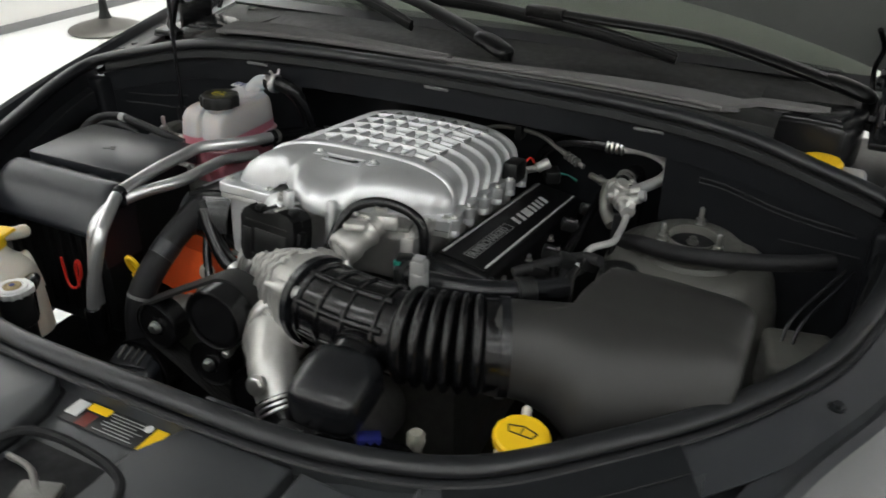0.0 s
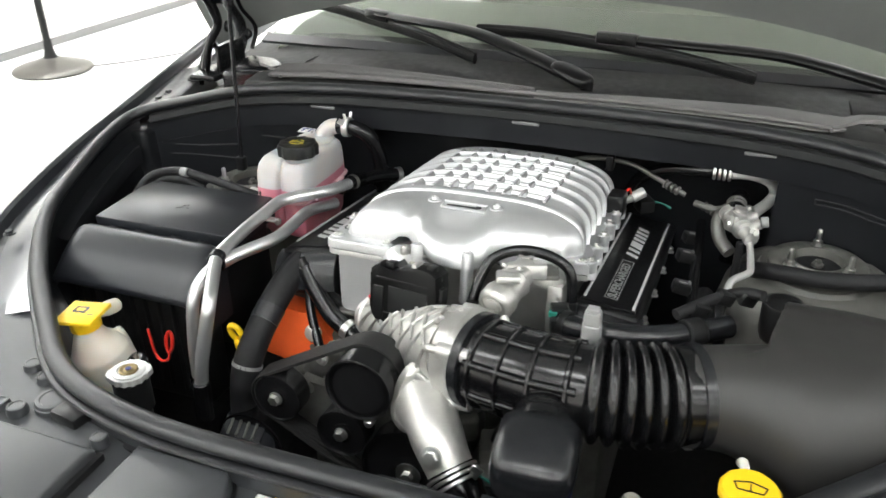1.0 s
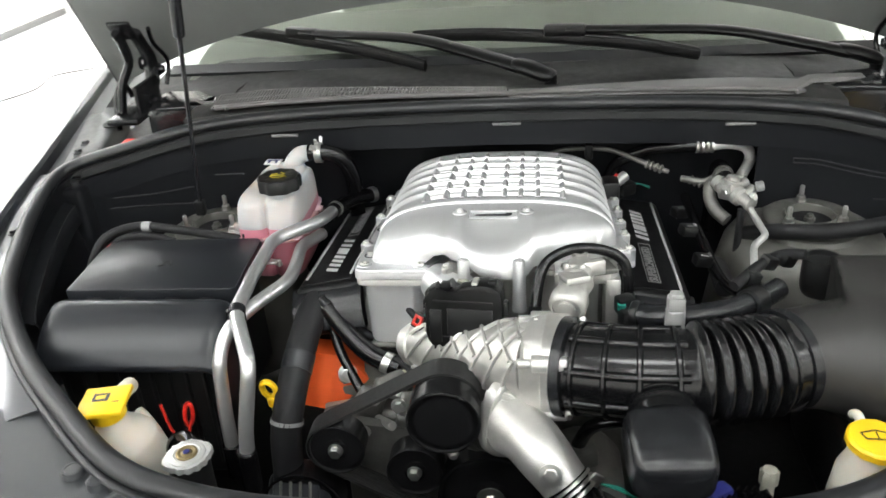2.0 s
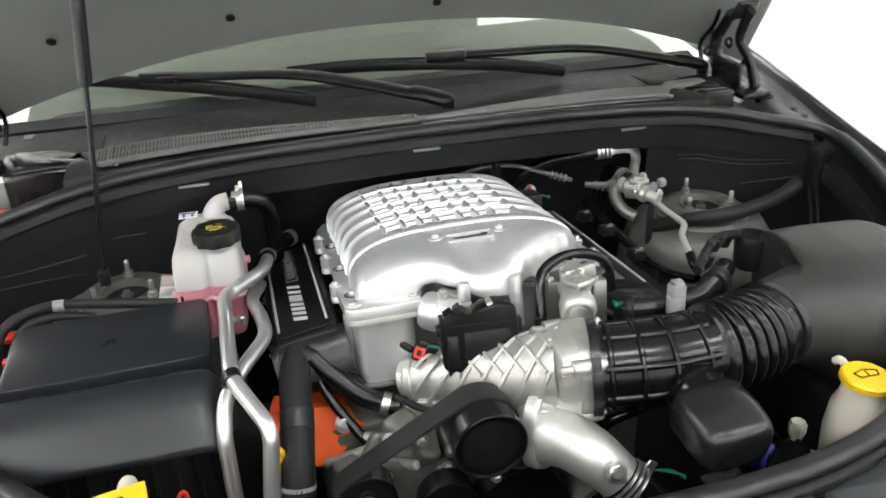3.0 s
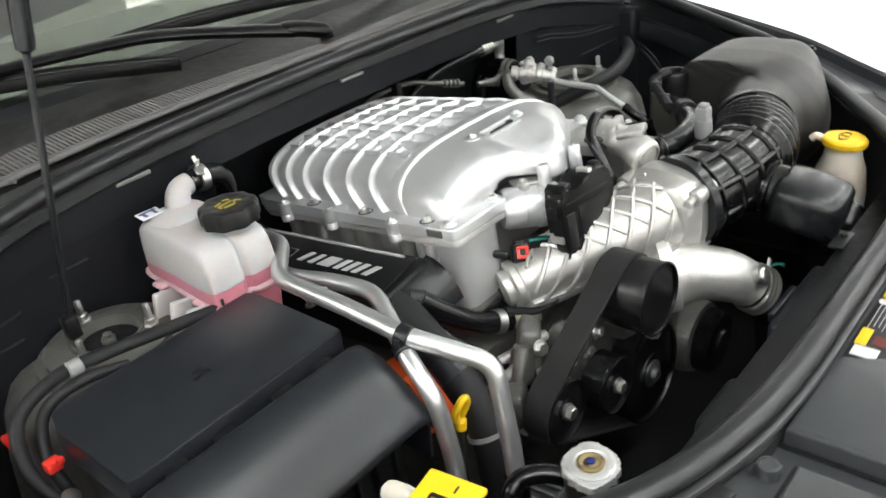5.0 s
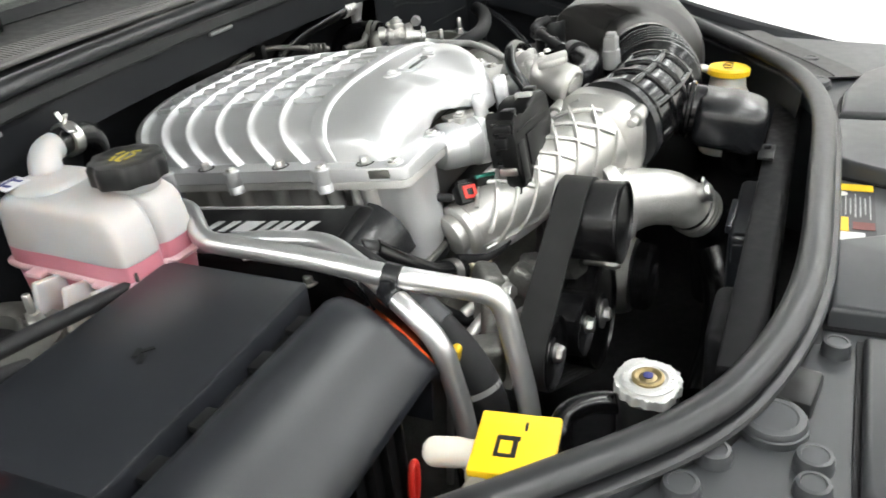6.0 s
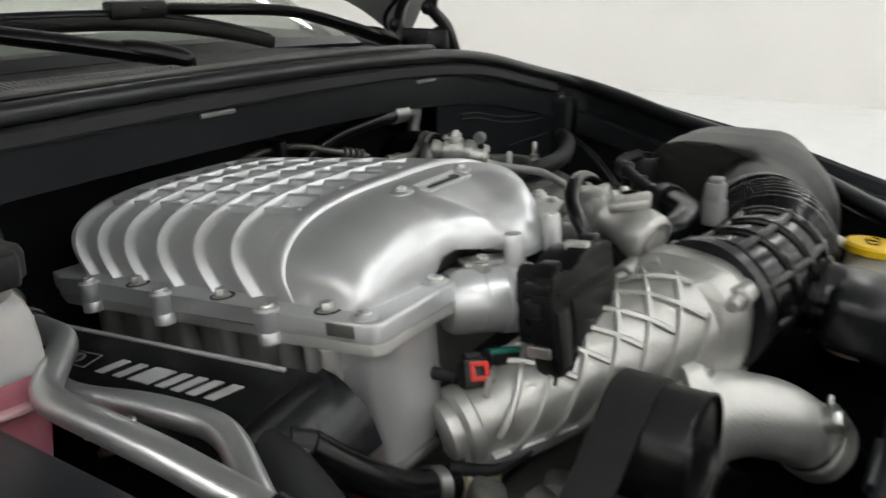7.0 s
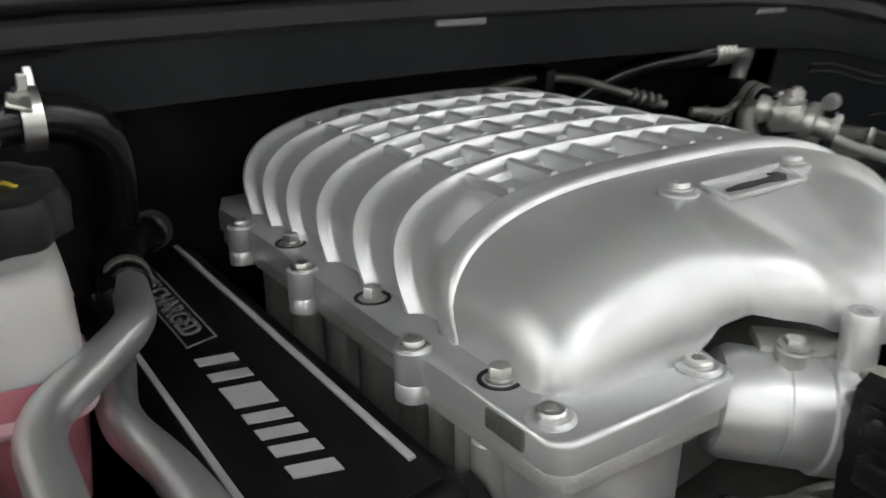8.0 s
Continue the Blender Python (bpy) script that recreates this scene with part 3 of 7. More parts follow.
part("dashboard", sheet(dash_rows, 0.01), "dash", car, "dashboard top, lightened to paint the pale look of the glass")
part("cabin_back", rbox((0, 2.4, 1.1), (1.5, 0.1, 0.9), 0.02), "dash", car, "cabin interior in the same lightened vinyl")
part("roof", sheet([[V((x, 1.45 + 0.05 * j * 4, 1.615 + 0.03 * math.sin(j / 4 * 1.2) - 0.05 * (x / 0.7) ** 2)) for j in range(6)] for x in [-0.7 + 0.14 * i for i in range(11)]], 0.01), "paint", car)

# front closing panel
rows = []
for k in range(31):
    x = -0.66 + 1.32 * k / 30
    p = min(seal_line, key=lambda q: (q.x - x) ** 2 + (10 if q.y > 0.0 else 0))
    rows.append([V((x, p.y + 0.004, p.z - 0.012)), V((x, p.y - 0.012, p.z - 0.013)), V((x, p.y - 0.0165, p.z - 0.034)), V((x, p.y - 0.0185, p.z - 0.034 + 0.012 * smooth(0.27, 0.31, abs(x)))), V((x, min(p.y - 0.08, -0.60), 0.916 + 0.012 * smooth(0.27, 0.31, abs(x)))), V((x, -0.75, 0.912)), V((x, -0.88, 0.89)), V((x, -0.98, 0.82)), V((x, -1.02, 0.60)), V((x, -1.0, 0.25)), V((x, -0.98, 0.0))])
front = part("radiator_cover", sheet(rows, 0.003), "panel", car, "dark grey plastic radiator cover with raised pads")

trim = []
for p in sorted([p for p in seal_line if 0.40 < p.x < 0.62 and p.y < -0.2], key=lambda p: p.x):
    trim.append([p + V((0.006, -0.012, -0.006)), p + V((0.010, -0.020, -0.008)), p + V((0.030, -0.055, -0.012)), p + V((0.055, -0.10, -0.016)), p + V((0.065, -0.12, -0.045))])
part("corner_trim", sheet(trim, 0.002), "paint_in", car, "glossy navy-black corner trim beside the seal")
part("trim_seam", sweep([r[2] + V((0, 0, 0.0025)) for r in trim], 0.0012, 6), "lip", car)

# ---------------------------------------------------------------- hood, hinges, strut, wipers
HOOD_TILT = 52.0
hood = thing("hood", (0, 0.62, 1.2), "open graphite hood with a grey lining, propped by a strut", "hood")


def hood_point(x, u, drop=0.0):
    """u from the hinge edge (0) to the front edge (1)."""
    a = radians(HOOD_TILT)
    rear = 0.58 + 0.13 * (x / 0.8) ** 2
    zr = 1.305 - 0.115 * (abs(x) / 0.8) ** 2.2
    run = 1.15 * u
    bow = 0.05 * math.sin(math.pi * min(1, u)) - 0.05 * (x / 0.8) ** 2
    y = rear - run * math.cos(a) + (bow - drop) * math.sin(a)
    return V((x * (1 - 0.06 * u * u), y, zr + run * math.sin(a) + (bow - drop) * math.cos(a)))


rows = [[hood_point(-0.93 + 1.86 * i / 28, j / 14) for j in range(15)] for i in range(29)]
part("outer_skin", sheet(rows, 0.004), "paint", hood, "graphite painted outer skin")
rows = [[hood_point(-0.91 + 1.82 * i / 28, 0.004 + j / 14.2, 0.022 + (0.02 if (2 < j < 13 and 4 < i < 24) else 0)) for j in range(15)] for i in range(29)]
part("inner_skin", sheet(rows, 0.003), "liner", hood, "grey inner skin with shallow pressings")
for x, u in ((-0.62, 0.12), (0.62, 0.12), (-0.3, 0.07), (0.1, 0.05), (0.78, 0.05)):
    part("plug", lathe([(0.009, 0), (0.009, 0.002), (0, 0.003)], hood_point(x, u, 0.034), (0, -math.sin(radians(HOOD_TILT)), -math.cos(radians(HOOD_TILT))), 16), "plastic", hood, "black hole plug")


def hinge(s):
    t = part("hinge", join(rbox((s * 0.80, 0.52, 1.085), (0.07, 0.16, 0.014), 0.004), rbox((s * 0.775, 0.53, 1.115), (0.010, 0.11, 0.07), 0.004)), "hinge", hood, "dark steel hinge bracket beside the cowl")
    part("link", pipe([(s * 0.79, 0.56, 1.10), (s * 0.79, 0.60, 1.135), (s * 0.785, 0.595, 1.185), (s * 0.78, 0.56, 1.225), (s * 0.775, 0.53, 1.255)], 0.018, 14, flat=0.5), "hinge", t)
    part("arm", pipe([(s * 0.815, 0.48, 1.095), (s * 0.81, 0.50, 1.15), (s * 0.80, 0.53, 1.19), (s * 0.795, 0.51, 1.235), (s * 0.79, 0.485, 1.265)], 0.014, 14, flat=0.55), "hinge", t)
    for y, z in ((0.545, 1.10), (0.60, 1.155), (0.52, 1.19)):
        part("pivot_bolt", hexbolt((s * 0.768, y, z), (-s, 0, 0), 0.009, 0.010), "hinge", t, "black pivot bolt")
    part("hood_plate", rbox((s * 0.785, 0.505, 1.262), (0.05, 0.05, 0.010), 0.004, rot=(-HOOD_TILT, 0, 0)), "hinge", t)
    part("harness", pipe([(s * 0.825, 0.47, 1.06), (s * 0.835, 0.50, 1.11), (s * 0.83, 0.535, 1.145), (s * 0.82, 0.55, 1.11)], 0.006, 10), "hose", t, "short black cable")
    part("washer_hose", pipe([(s * 0.76, 0.60, 1.12), (s * 0.75, 0.61, 1.17), (s * 0.755, 0.57, 1.22), (s * 0.74, 0.53, 1.26)], 0.005, 8), "hose", t, "thin black washer hose")


hinge(-1)
hinge(1)

strut = thing("hood_strut", (-0.569, 0.227, 0.99), "black gas strut holding the hood open", "gas strut")
S0, SJ = V((-0.569, 0.227, 0.985)), V((-0.522, 0.186, 1.313))
SD = (SJ - S0).normalized()
part("rod", rod(S0, SJ, 0.0042, 14, 0.0005), "plastic_smooth", strut, "thin dark rod")
part("cylinder", lathe([(0.0045, 0), (0.0095, 0.004), (0.0105, 0.012), (0.0105, 0.40), (0.006, 0.41)], SJ, SD, 20), "plastic_smooth", strut, "black gas cylinder")
part("ball_socket", rbox(S0, (0.018, 0.018, 0.03), 0.004), "plastic", strut)


def wiper(pivot, joint, tip_a, tip_b, label):
    t = thing("wiper", pivot, label, "wiper", "windscreen wipers")
    pv, jt = V(pivot), V(joint)
    d = (jt - pv)
    mid = pv + d * 0.5 + V((0, 0, 0.030))
    part("arm", sweep(spline([pv + d * 0.10 + V((0, 0, 0.006)), pv + d * 0.25 + V((0, 0, 0.018)), mid, pv + d * 0.8 + V((0, 0, 0.016)), jt + V((0, 0, 0.006))], 8),
                      lambda u: 0.024 - 0.008 * u, 12, flat=0.5, up=(0, 0, 1)), "wiper", t)
    part("pivot_cover", sweep(spline([pv - d * 0.015 - V((0, 0, 0.004)), pv + d * 0.03 + V((0, 0, 0.002)), pv + d * 0.08 + V((0, 0, 0.008)), pv + d * 0.14 + V((0, 0, 0.012))], 6),
                              lambda u: 0.026 * max(0.05, 1 - (2 * u - 1) ** 4) ** 0.5, 16, flat=0.55, up=(0, 0, 1)), "wiper", t, "rounded arm end cap")
    part("pivot_post", rod(pv - V((0, 0, 0.05)), pv + V((0, 0, 0.002)), 0.013), "wiper", t)
    a, b = V(tip_a), V(tip_b)
    c = jt + V((0, 0, -0.004))
    line = spline([a, a.lerp(c, 0.5) + V((0, 0, 0.005)), c, b.lerp(c, 0.5) + V((0, 0, 0.005)), b], 8)
    part("spoiler", sweep(line, lambda u: 0.004 + 0.005 * math.sin(math.pi * u) ** 0.5, 10, flat=0.8, up=(0, 0, 1)), "wiper", t, "curved black blade spoiler")
    part("blade", sweep([p - V((0, 0.004, 0.010)) for p in line], 0.006, 8, flat=1.8, up=(0, 0, 1)), "wiper", t, "rubber blade edge")
    part("connector", rbox(c + V((0, 0, 0.008)), (0.085, 0.028, 0.024), 0.005, 2, (0, 0, math.degrees(math.atan2((b - a).y, (b - a).x)))), "wiper", t)


wiper((0.094, 0.443, 1.156), (-0.46, 0.70, 1.195), (-0.80, 0.86, 1.20), (-0.16, 0.525, 1.170), "black windscreen wiper resting on the passenger side glass")
wiper((0.757, 0.600, 1.125), (0.126, 0.575, 1.208), (-0.20, 0.66, 1.20), (0.40, 0.590, 1.158), "black windscreen wiper resting on the driver side glass")

# ---------------------------------------------------------------- supercharger
sc = thing("supercharger", (0, 0.1, 0.90), "satin silver supercharger with ribbed lid on top of the engine", "supercharger")
SC = pose(0, 0, 1.012, -6.5, 0, 0)
LW, LH, LN = 0.187, 0.066, 3.0


def lid_z(x):
    return LH * max(0.0, 1 - abs(x / LW) ** LN) ** (1 / LN)


def lid_columns():
    bars = [-0.118, -0.083, -0.054, -0.027, 0.013, 0.040, 0.068, 0.110]
    xs = []
    for b in bars:
        xs += [b - 0.0044, b - 0.0032, b - 0.0016, b + 0.0016, b + 0.0032, b + 0.0044]
    xs += [-0.10, -0.068, -0.04, -0.007, 0.0265, 0.054, 0.089]
    side = []
    for k in range(16):
        z = 0.053 * (1 - k / 15)
        side.append(LW * (1 - (z / LH) ** LN) ** (1 / LN))
    side += [0.128, 0.136]
    return sorted(xs + side + [-v for v in side]), bars


RIM_LEAN, RIB_LEAN = 0.42, 0.78
LID_RIBS = [0.062, 0.110, 0.160, 0.208, 0.250, 0.286]


def lid_back():
    xs, bars = lid_columns()
    rows = []

    def row(y, proud, lean, cell=0):
        """One cross line of the lid, proud by that many metres; cell 1: bars only, 2: bars and hollows between them."""
        r = []
        for x in xs:
            z = lid_z(x)
            nx = (abs(x) / LW) ** (LN - 1) * (1 if x > 0 else -1)
            nz = (z / LH) ** (LN - 1) if z > 0 else 0.0
            q = math.hypot(nx, nz) or 1.0
            nx, nz = nx / q, nz / q
            h = proud
            if cell and bars[0] - 0.002 < x < bars[-1] + 0.002:
                near = min(abs(x - b_) for b_ in bars)
                h = -0.0003 if near < 0.0024 else (-0.0016 if near < 0.0038 else (-0.0120 if cell > 1 else -0.0074))
            fade = smooth(0.0, 0.006, z)
            r.append(V((x + nx * (h if z > 0.001 else min(0, h)), y + lean * z, max(0.0, z + nz * h * fade))))
        rows.append(r)

    base = -0.0074
    for y, h in ((0.0105, -0.0048), (0.0112, -0.0030), (0.0130, -0.0006), (0.0150, 0.0), (0.0270, 0.0), (0.0290, -0.0005), (0.0310, -0.0030), (0.0325, base)):
        row(y, h, RIM_LEAN)
    last, lean0 = 0.0325, RIM_LEAN
    for n, y in enumerate(LID_RIBS):
        a, b = last + 0.0015, y - 0.0085
        for t in (0.0, 0.10, 0.16, 0.86, 0.93, 1.0):
            row(a + (b - a) * t, base - 0.0008 * math.sin(math.pi * t), lean0 + (RIB_LEAN - lean0) * t, 2 if 0.12 < t < 0.9 else 1)
        for dy, h in ((-0.0070, -0.0066), (-0.0050, -0.0048), (-0.0035, -0.0020), (-0.0022, -0.0003), (0.0014, 0.0), (0.0025, -0.0008), (0.0036, -0.0038), (0.0048, base)):
            row(y + dy, h, RIB_LEAN)
        last, lean0 = y + 0.0048, RIB_LEAN
    for dy, k in ((0.010, 0.006), (0.022, 0.020), (0.028, 0.045), (0.030, 0.066)):
        row(last + dy, -k, RIB_LEAN * (1 - 0.3 * k / 0.066))
    return sheet(rows)


FRONT_EDGE = [(-0.187, -0.044), (-0.182, -0.053), (-0.172, -0.0595), (-0.155, -0.062), (-0.12, -0.065), (-0.09, -0.068), (-0.072, -0.072), (-0.056, -0.086), (-0.042, -0.097), (-0.02, -0.102), (0.01, -0.103),
              (0.034, -0.100), (0.052, -0.091), (0.075, -0.076), (0.10, -0.060), (0.13, -0.040), (0.16, -0.018), (0.178, 0.0), (0.187, 0.010)]
FRONT_FOOT = [(-0.106, 0.0), (-0.098, 0.006), (-0.088, 0.015), (-0.074, 0.018), (-0.05, 0.014), (-0.035, 0.008), (-0.01, -0.006), (0.03, -0.010), (0.05, -0.008), (0.06, 0.004), (0.072, 0.004), (0.085, 0.0)]


def lid_front():
    """The nose casting: two lobes beside a hollow that carries the badge, arched over the bypass valve."""
    rows = []
    n = 104
    for i in range(n + 1):
        x = -LW * math.cos(math.pi * i / n) * 0.35 + (-LW + 2 * LW * i / n) * 0.65
        x = max(-LW, min(LW, x))
        zt = lid_z(x)
        yf, zb = along(FRONT_EDGE, x), along(FRONT_FOOT, x) if zt > 0.02 else 0.0
        yr = 0.0112 + RIM_LEAN * zt
        reach = min(0.057, 0.92 * (yr - yf)) * (1.0 + 0.25 * math.exp(-((x - 0.002) / 0.05) ** 2))
        hollow = math.exp(-((x - 0.004) / 0.046) ** 4) + 0.22 * math.exp(-((x + 0.064) / 0.014) ** 2)
        p = 2.3
        r = []
        for j in range(33):
            a = j / 32
            d = (yr - yf) * (0.75 * a ** 2.1 + 0.25 * a ** 4)
            y = yf + d
            top = zt - 0.0046 * min(1.0, zt / 0.02) - 0.021 * hollow * smooth(-0.004, -0.066, y)
            u = min(1.0, d / reach)
            w = (1 - (1 - u) ** p) ** (1 / p)
            r.append(V((x, y, max(0.0 if zb >= 0 else zb, zb + max(0.0, top - zb) * w))))
        r.insert(0, V((x, yf + 0.002, min(zb, 0.0) - 0.001 if zb < 0.001 else zb - 0.0005)))
        if zb > 0.001 or zb < -0.001:
            r.insert(0, V((x, yf + 0.03, zb)))
        else:
            r.insert(0, V((x, yf + 0.004, -0.001)))
        rows.append(r)
    return sheet(rows)


part("lid", moved(join(lid_back(), lid_front()), SC), "lid", sc, "satin silver ribbed lid with cross bars", 40)

plate = [(-0.203, -0.083), (-0.198, -0.086), (-0.104, -0.087), (-0.096, -0.084), (-0.0935, -0.078), (-0.0945, -0.062), (-0.086, -0.046), (-0.070, -0.030), (0.05, -0.030), (0.085, -0.052), (0.15, -0.05), (0.165, -0.035),
         (0.205, -0.03), (0.205, 0.02), (0.197, 0.03), (0.197, 0.31), (0.18, 0.345), (-0.19, 0.345), (-0.2045, 0.31), (-0.2035, 0.044), (-0.2085, 0.038), (-0.2085, 0.002), (-0.207, -0.078)]
part("flange", slab(plate, -0.0155, 0.0, 0.0028, 3, SC), "lid", sc, "silver lid flange")
part("gasket_line", slab([(x * 0.988, y * 0.985) for x, y in plate], -0.0168, -0.0154, 0, 1, SC), "plastic", sc, "thin dark gasket line")
part("case_rim", slab([(x * 0.992, y * 0.99 + 0.001) for x, y in plate], -0.026, -0.0167, 0.0018, 2, SC), "case_cast", sc)
part("case", slab([(-0.160, -0.015), (-0.10, -0.02), (0.06, -0.0), (0.16, 0.0), (0.168, 0.03), (0.168, 0.33), (-0.160, 0.33)], -0.135, -0.0255, 0, 2, SC), "case_cast", sc, "cast aluminium supercharger case")
# front corner column under the flange
rings = []
for z, k in ((-0.0255, 1.03), (-0.036, 1.0), (-0.06, 0.985), (-0.10, 0.955), (-0.122, 0.93), (-0.128, 0.87)):
    rings.append([SC @ p for p in oval((-0.151, -0.040, z), (1, 0, 0), (0, 1, 0), 0.046 * k, 0.037 * k, 48, 4.2)])
part("corner_column", loft(rings), "lid", sc, "smooth silver corner column")
part("column_rib", moved(join(rod((-0.199, -0.030, -0.13), (-0.199, -0.030, -0.026), 0.0085), rod((-0.196, -0.008, -0.13), (-0.196, -0.008, -0.026), 0.006)), SC), "case_cast", sc)
part("column_foot", moved(rbox((-0.150, -0.045, -0.131), (0.085, 0.066, 0.008), 0.003), SC), "cast_dull", sc)
for y in (0.03, 0.065, 0.12, 0.175, 0.23, 0.29):
    part("case_rib", moved(rod((-0.170 if y > 0.04 else -0.182, y, -0.12), (-0.170 if y > 0.04 else -0.182, y, -0.026), 0.010), SC), "case_cast", sc)
for y in (0.04, 0.12, 0.20, 0.28):
    part("case_rib", moved(rod((0.178, y, -0.12), (0.178, y, -0.026), 0.009), SC), "case_cast", sc)
for x, y, kind_ in ((-0.2075, 0.022, "cap"), (-0.2065, 0.153, "cap"), (-0.2065, 0.258, "cap"), (0.204, -0.012, "cap"), (0.202, 0.05, "hex"), (0.202, 0.11, "cap"), (0.202, 0.17, "hex"), (0.202, 0.23, "cap"), (0.202, 0.29, "hex")):
    part("lug", moved(lathe([(0.0098, -0.0262), (0.0098, -0.0172), (0.0092, -0.0164), (0.0098, -0.0156), (0.0098, 0.0012), (0.0085, 0.0026)], (x, y, 0), seg=28), SC), "lid", sc)
    part("flange_bolt", moved(capbolt((x, y, 0.002), (0, 0, 1), 0.0062, 0.0042) if kind_ == "cap" else hexbolt((x, y, 0.002), (0, 0, 1), 0.0052, 0.007), SC), "steel", sc, "zinc flange bolt")
for x, y in ((-0.191, -0.027), (-0.192, 0.090), (-0.191, 0.205)):
    # Flat black ring paints the shade of the bolt recess.
    part("bolt_well_shade", moved(lathe([(0.0108, -0.0004), (0.0108, 0.0006), (0.0085, 0.0006), (0.0085, -0.0004)], (x, y, 0)), SC), "plastic", sc, "black ring painting the shade of the bolt recess")
    part("flange_bolt", moved(hexbolt((x, y, 0.0), (0, 0, 1), 0.0058, 0.0075, 1.15), SC), "steel", sc, "zinc hexagon bolt")
for x, y in ((-0.194, -0.066), (-0.1075, -0.072), (0.192, -0.018)):
    part("bolt_boss", moved(lathe([(0.0112, -0.004), (0.0112, 0.0008), (0.0095, 0.0022), (0.0078, 0.0022)], (x, y, 0), seg=28), SC), "lid", sc)
    part("flange_bolt", moved(capbolt((x, y, 0.0006), (0, 0, 1), 0.0070, 0.0045), SC), "steel", sc, "zinc socket bolt")
# Dull plate paints the dark reflection on the flange edge.
part("edge_reflection", moved(rbox((-0.2072, -0.052, -0.0075), (0.0036, 0.026, 0.010), 0.001), SC), "cast_dull", sc, "dull patch painting a dark reflection on the flange edge")
for x in (-0.052, 0.050):
    part("badge_bolt", moved(join(lathe([(0.0112, -0.006), (0.0112, 0.0005), (0.0095, 0.0017)], (x, -0.006, 0.0614)), capbolt((x, -0.006, 0.0628), (0, 0, 1), 0.0058, 0.0044)), SC), "lid", sc, "silver bolt in a boss")
BP = SC @ pose(0.000, -0.016, 0.0602, 8, 0, 0)
badge = part("badge", moved(join(rbox((0, 0.0095, 0.001), (0.072, 0.0022, 0.0048), 0.0008), rbox((0, -0.0095, 0.0), (0.072, 0.0022, 0.003), 0.0008), rbox((-0.035, 0, 0.0004), (0.0022, 0.019, 0.0036), 0.0008), rbox((0.035, 0, 0.0004), (0.0022, 0.019, 0.0036), 0.0008), rbox((0, 0, -0.0012), (0.070, 0.018, 0.003), 0)), BP), "lid", sc, "sunken silver badge field")
part("badge_print", moved(slab([(-0.028, -0.0035), (-0.010, -0.0048), (0.006, -0.0040), (0.022, -0.0062), (0.029, -0.001), (0.027, 0.0045), (0.018, 0.0050), (0.019, 0.0016), (0.008, 0.0006), (-0.012, 0.0010), (-0.026, -0.0005)], 0.0004, 0.0010, 0), BP), "label_black", badge, "dark stylised emblem shape")
for x, y, z, zl in ((-0.040, -0.1105, 0.0255, -0.030), (0.039, -0.1085, 0.0235, -0.055)):
    part("front_boss", moved(lathe([(0.0105, zl), (0.0092, -0.006), (0.0088, z - 0.003), (0.0075, z), (0.0035, z), (0.003, z - 0.003), (0, z - 0.003)], (x, y, 0), seg=28), SC), "lid", sc)
# bypass valve drum tucked under the arch
BD = V((0.76, -0.62, -0.06)).normalized()
drum = part("bypass_drum", lathe([(0.0, 0), (0.018, 0.0), (0.0255, 0.003), (0.0285, 0.009), (0.0285, 0.030), (0.0278, 0.0305), (0.0278, 0.0325), (0.0285, 0.033), (0.0285, 0.052), (0.0305, 0.053), (0.0305, 0.066), (0.024, 0.070), (0.0, 0.070)], (-0.093, -0.069, 0.9965), BD, 40), "lid", sc, "silver bypass valve drum")
part("drum_ear", join(rod((-0.066, -0.092, 1.012), (-0.066, -0.092, 1.030), 0.008), hexbolt((-0.066, -0.092, 1.030), (0, 0, 1), 0.0052, 0.005), rbox((-0.050, -0.086, 1.024), (0.045, 0.020, 0.006), 0.002, 2, (0, 0, -38))), "cast", drum)
part("drum_clip", join(rbox((-0.040, -0.120, 1.012), (0.016, 0.012, 0.026), 0.003, 2, (0, 0, -38)), rbox((-0.046, -0.116, 0.975), (0.012, 0.010, 0.022), 0.003, 2, (0, 0, -38))), "cream_dull", drum, "pale metal spring clip")
# right front platform that carries the actuator
part("actuator_platform", moved(slab([(0.090, -0.108), (0.168, -0.108), (0.180, -0.096), (0.182, -0.03), (0.09, -0.03)], -0.014, 0.002, 0.003), SC), "cast", sc, "cast platform beside the lid")
part("platform_leg", moved(rbox((0.172, -0.085, -0.052), (0.022, 0.05, 0.09), 0.004), SC), "cast", sc)
for x, y in ((0.170, -0.098), (0.172, -0.045), (0.098, -0.10)):
    part("platform_bolt", moved(capbolt((x, y, 0.002), (0, 0, 1), 0.006, 0.004), SC), "steel", sc)

# ---------------------------------------------------------------- throttle and inlet duct
inlet = thing("inlet_duct", (0.0, -0.18, 0.90), "ribbed cast aluminium inlet duct under the supercharger nose", "inlet duct")
P0, P1 = V((-0.115, -0.108, 0.905)), V((0.068, -0.225, 0.956))
ax = (P1 - P0).normalized()
side = ax.cross(V((0, 0, 1))).normalized()
upv = side.cross(ax).normalized()
prof = [(0.0, 0.031), (0.10, 0.034), (0.14, 0.037), (0.3, 0.040), (0.55, 0.048), (0.8, 0.053), (1.0, 0.056)]
rings = []
for k in range(31):
    u = k / 30
    for (a, ra), (b, rb) in zip(prof, prof[1:]):
        if a <= u <= b:
            r = ra + (rb - ra) * (u - a) / (b - a)
    rings.append(oval(P0.lerp(P1, u), side, upv, r, r, 36))
part("duct", loft(rings), "cast", inlet)
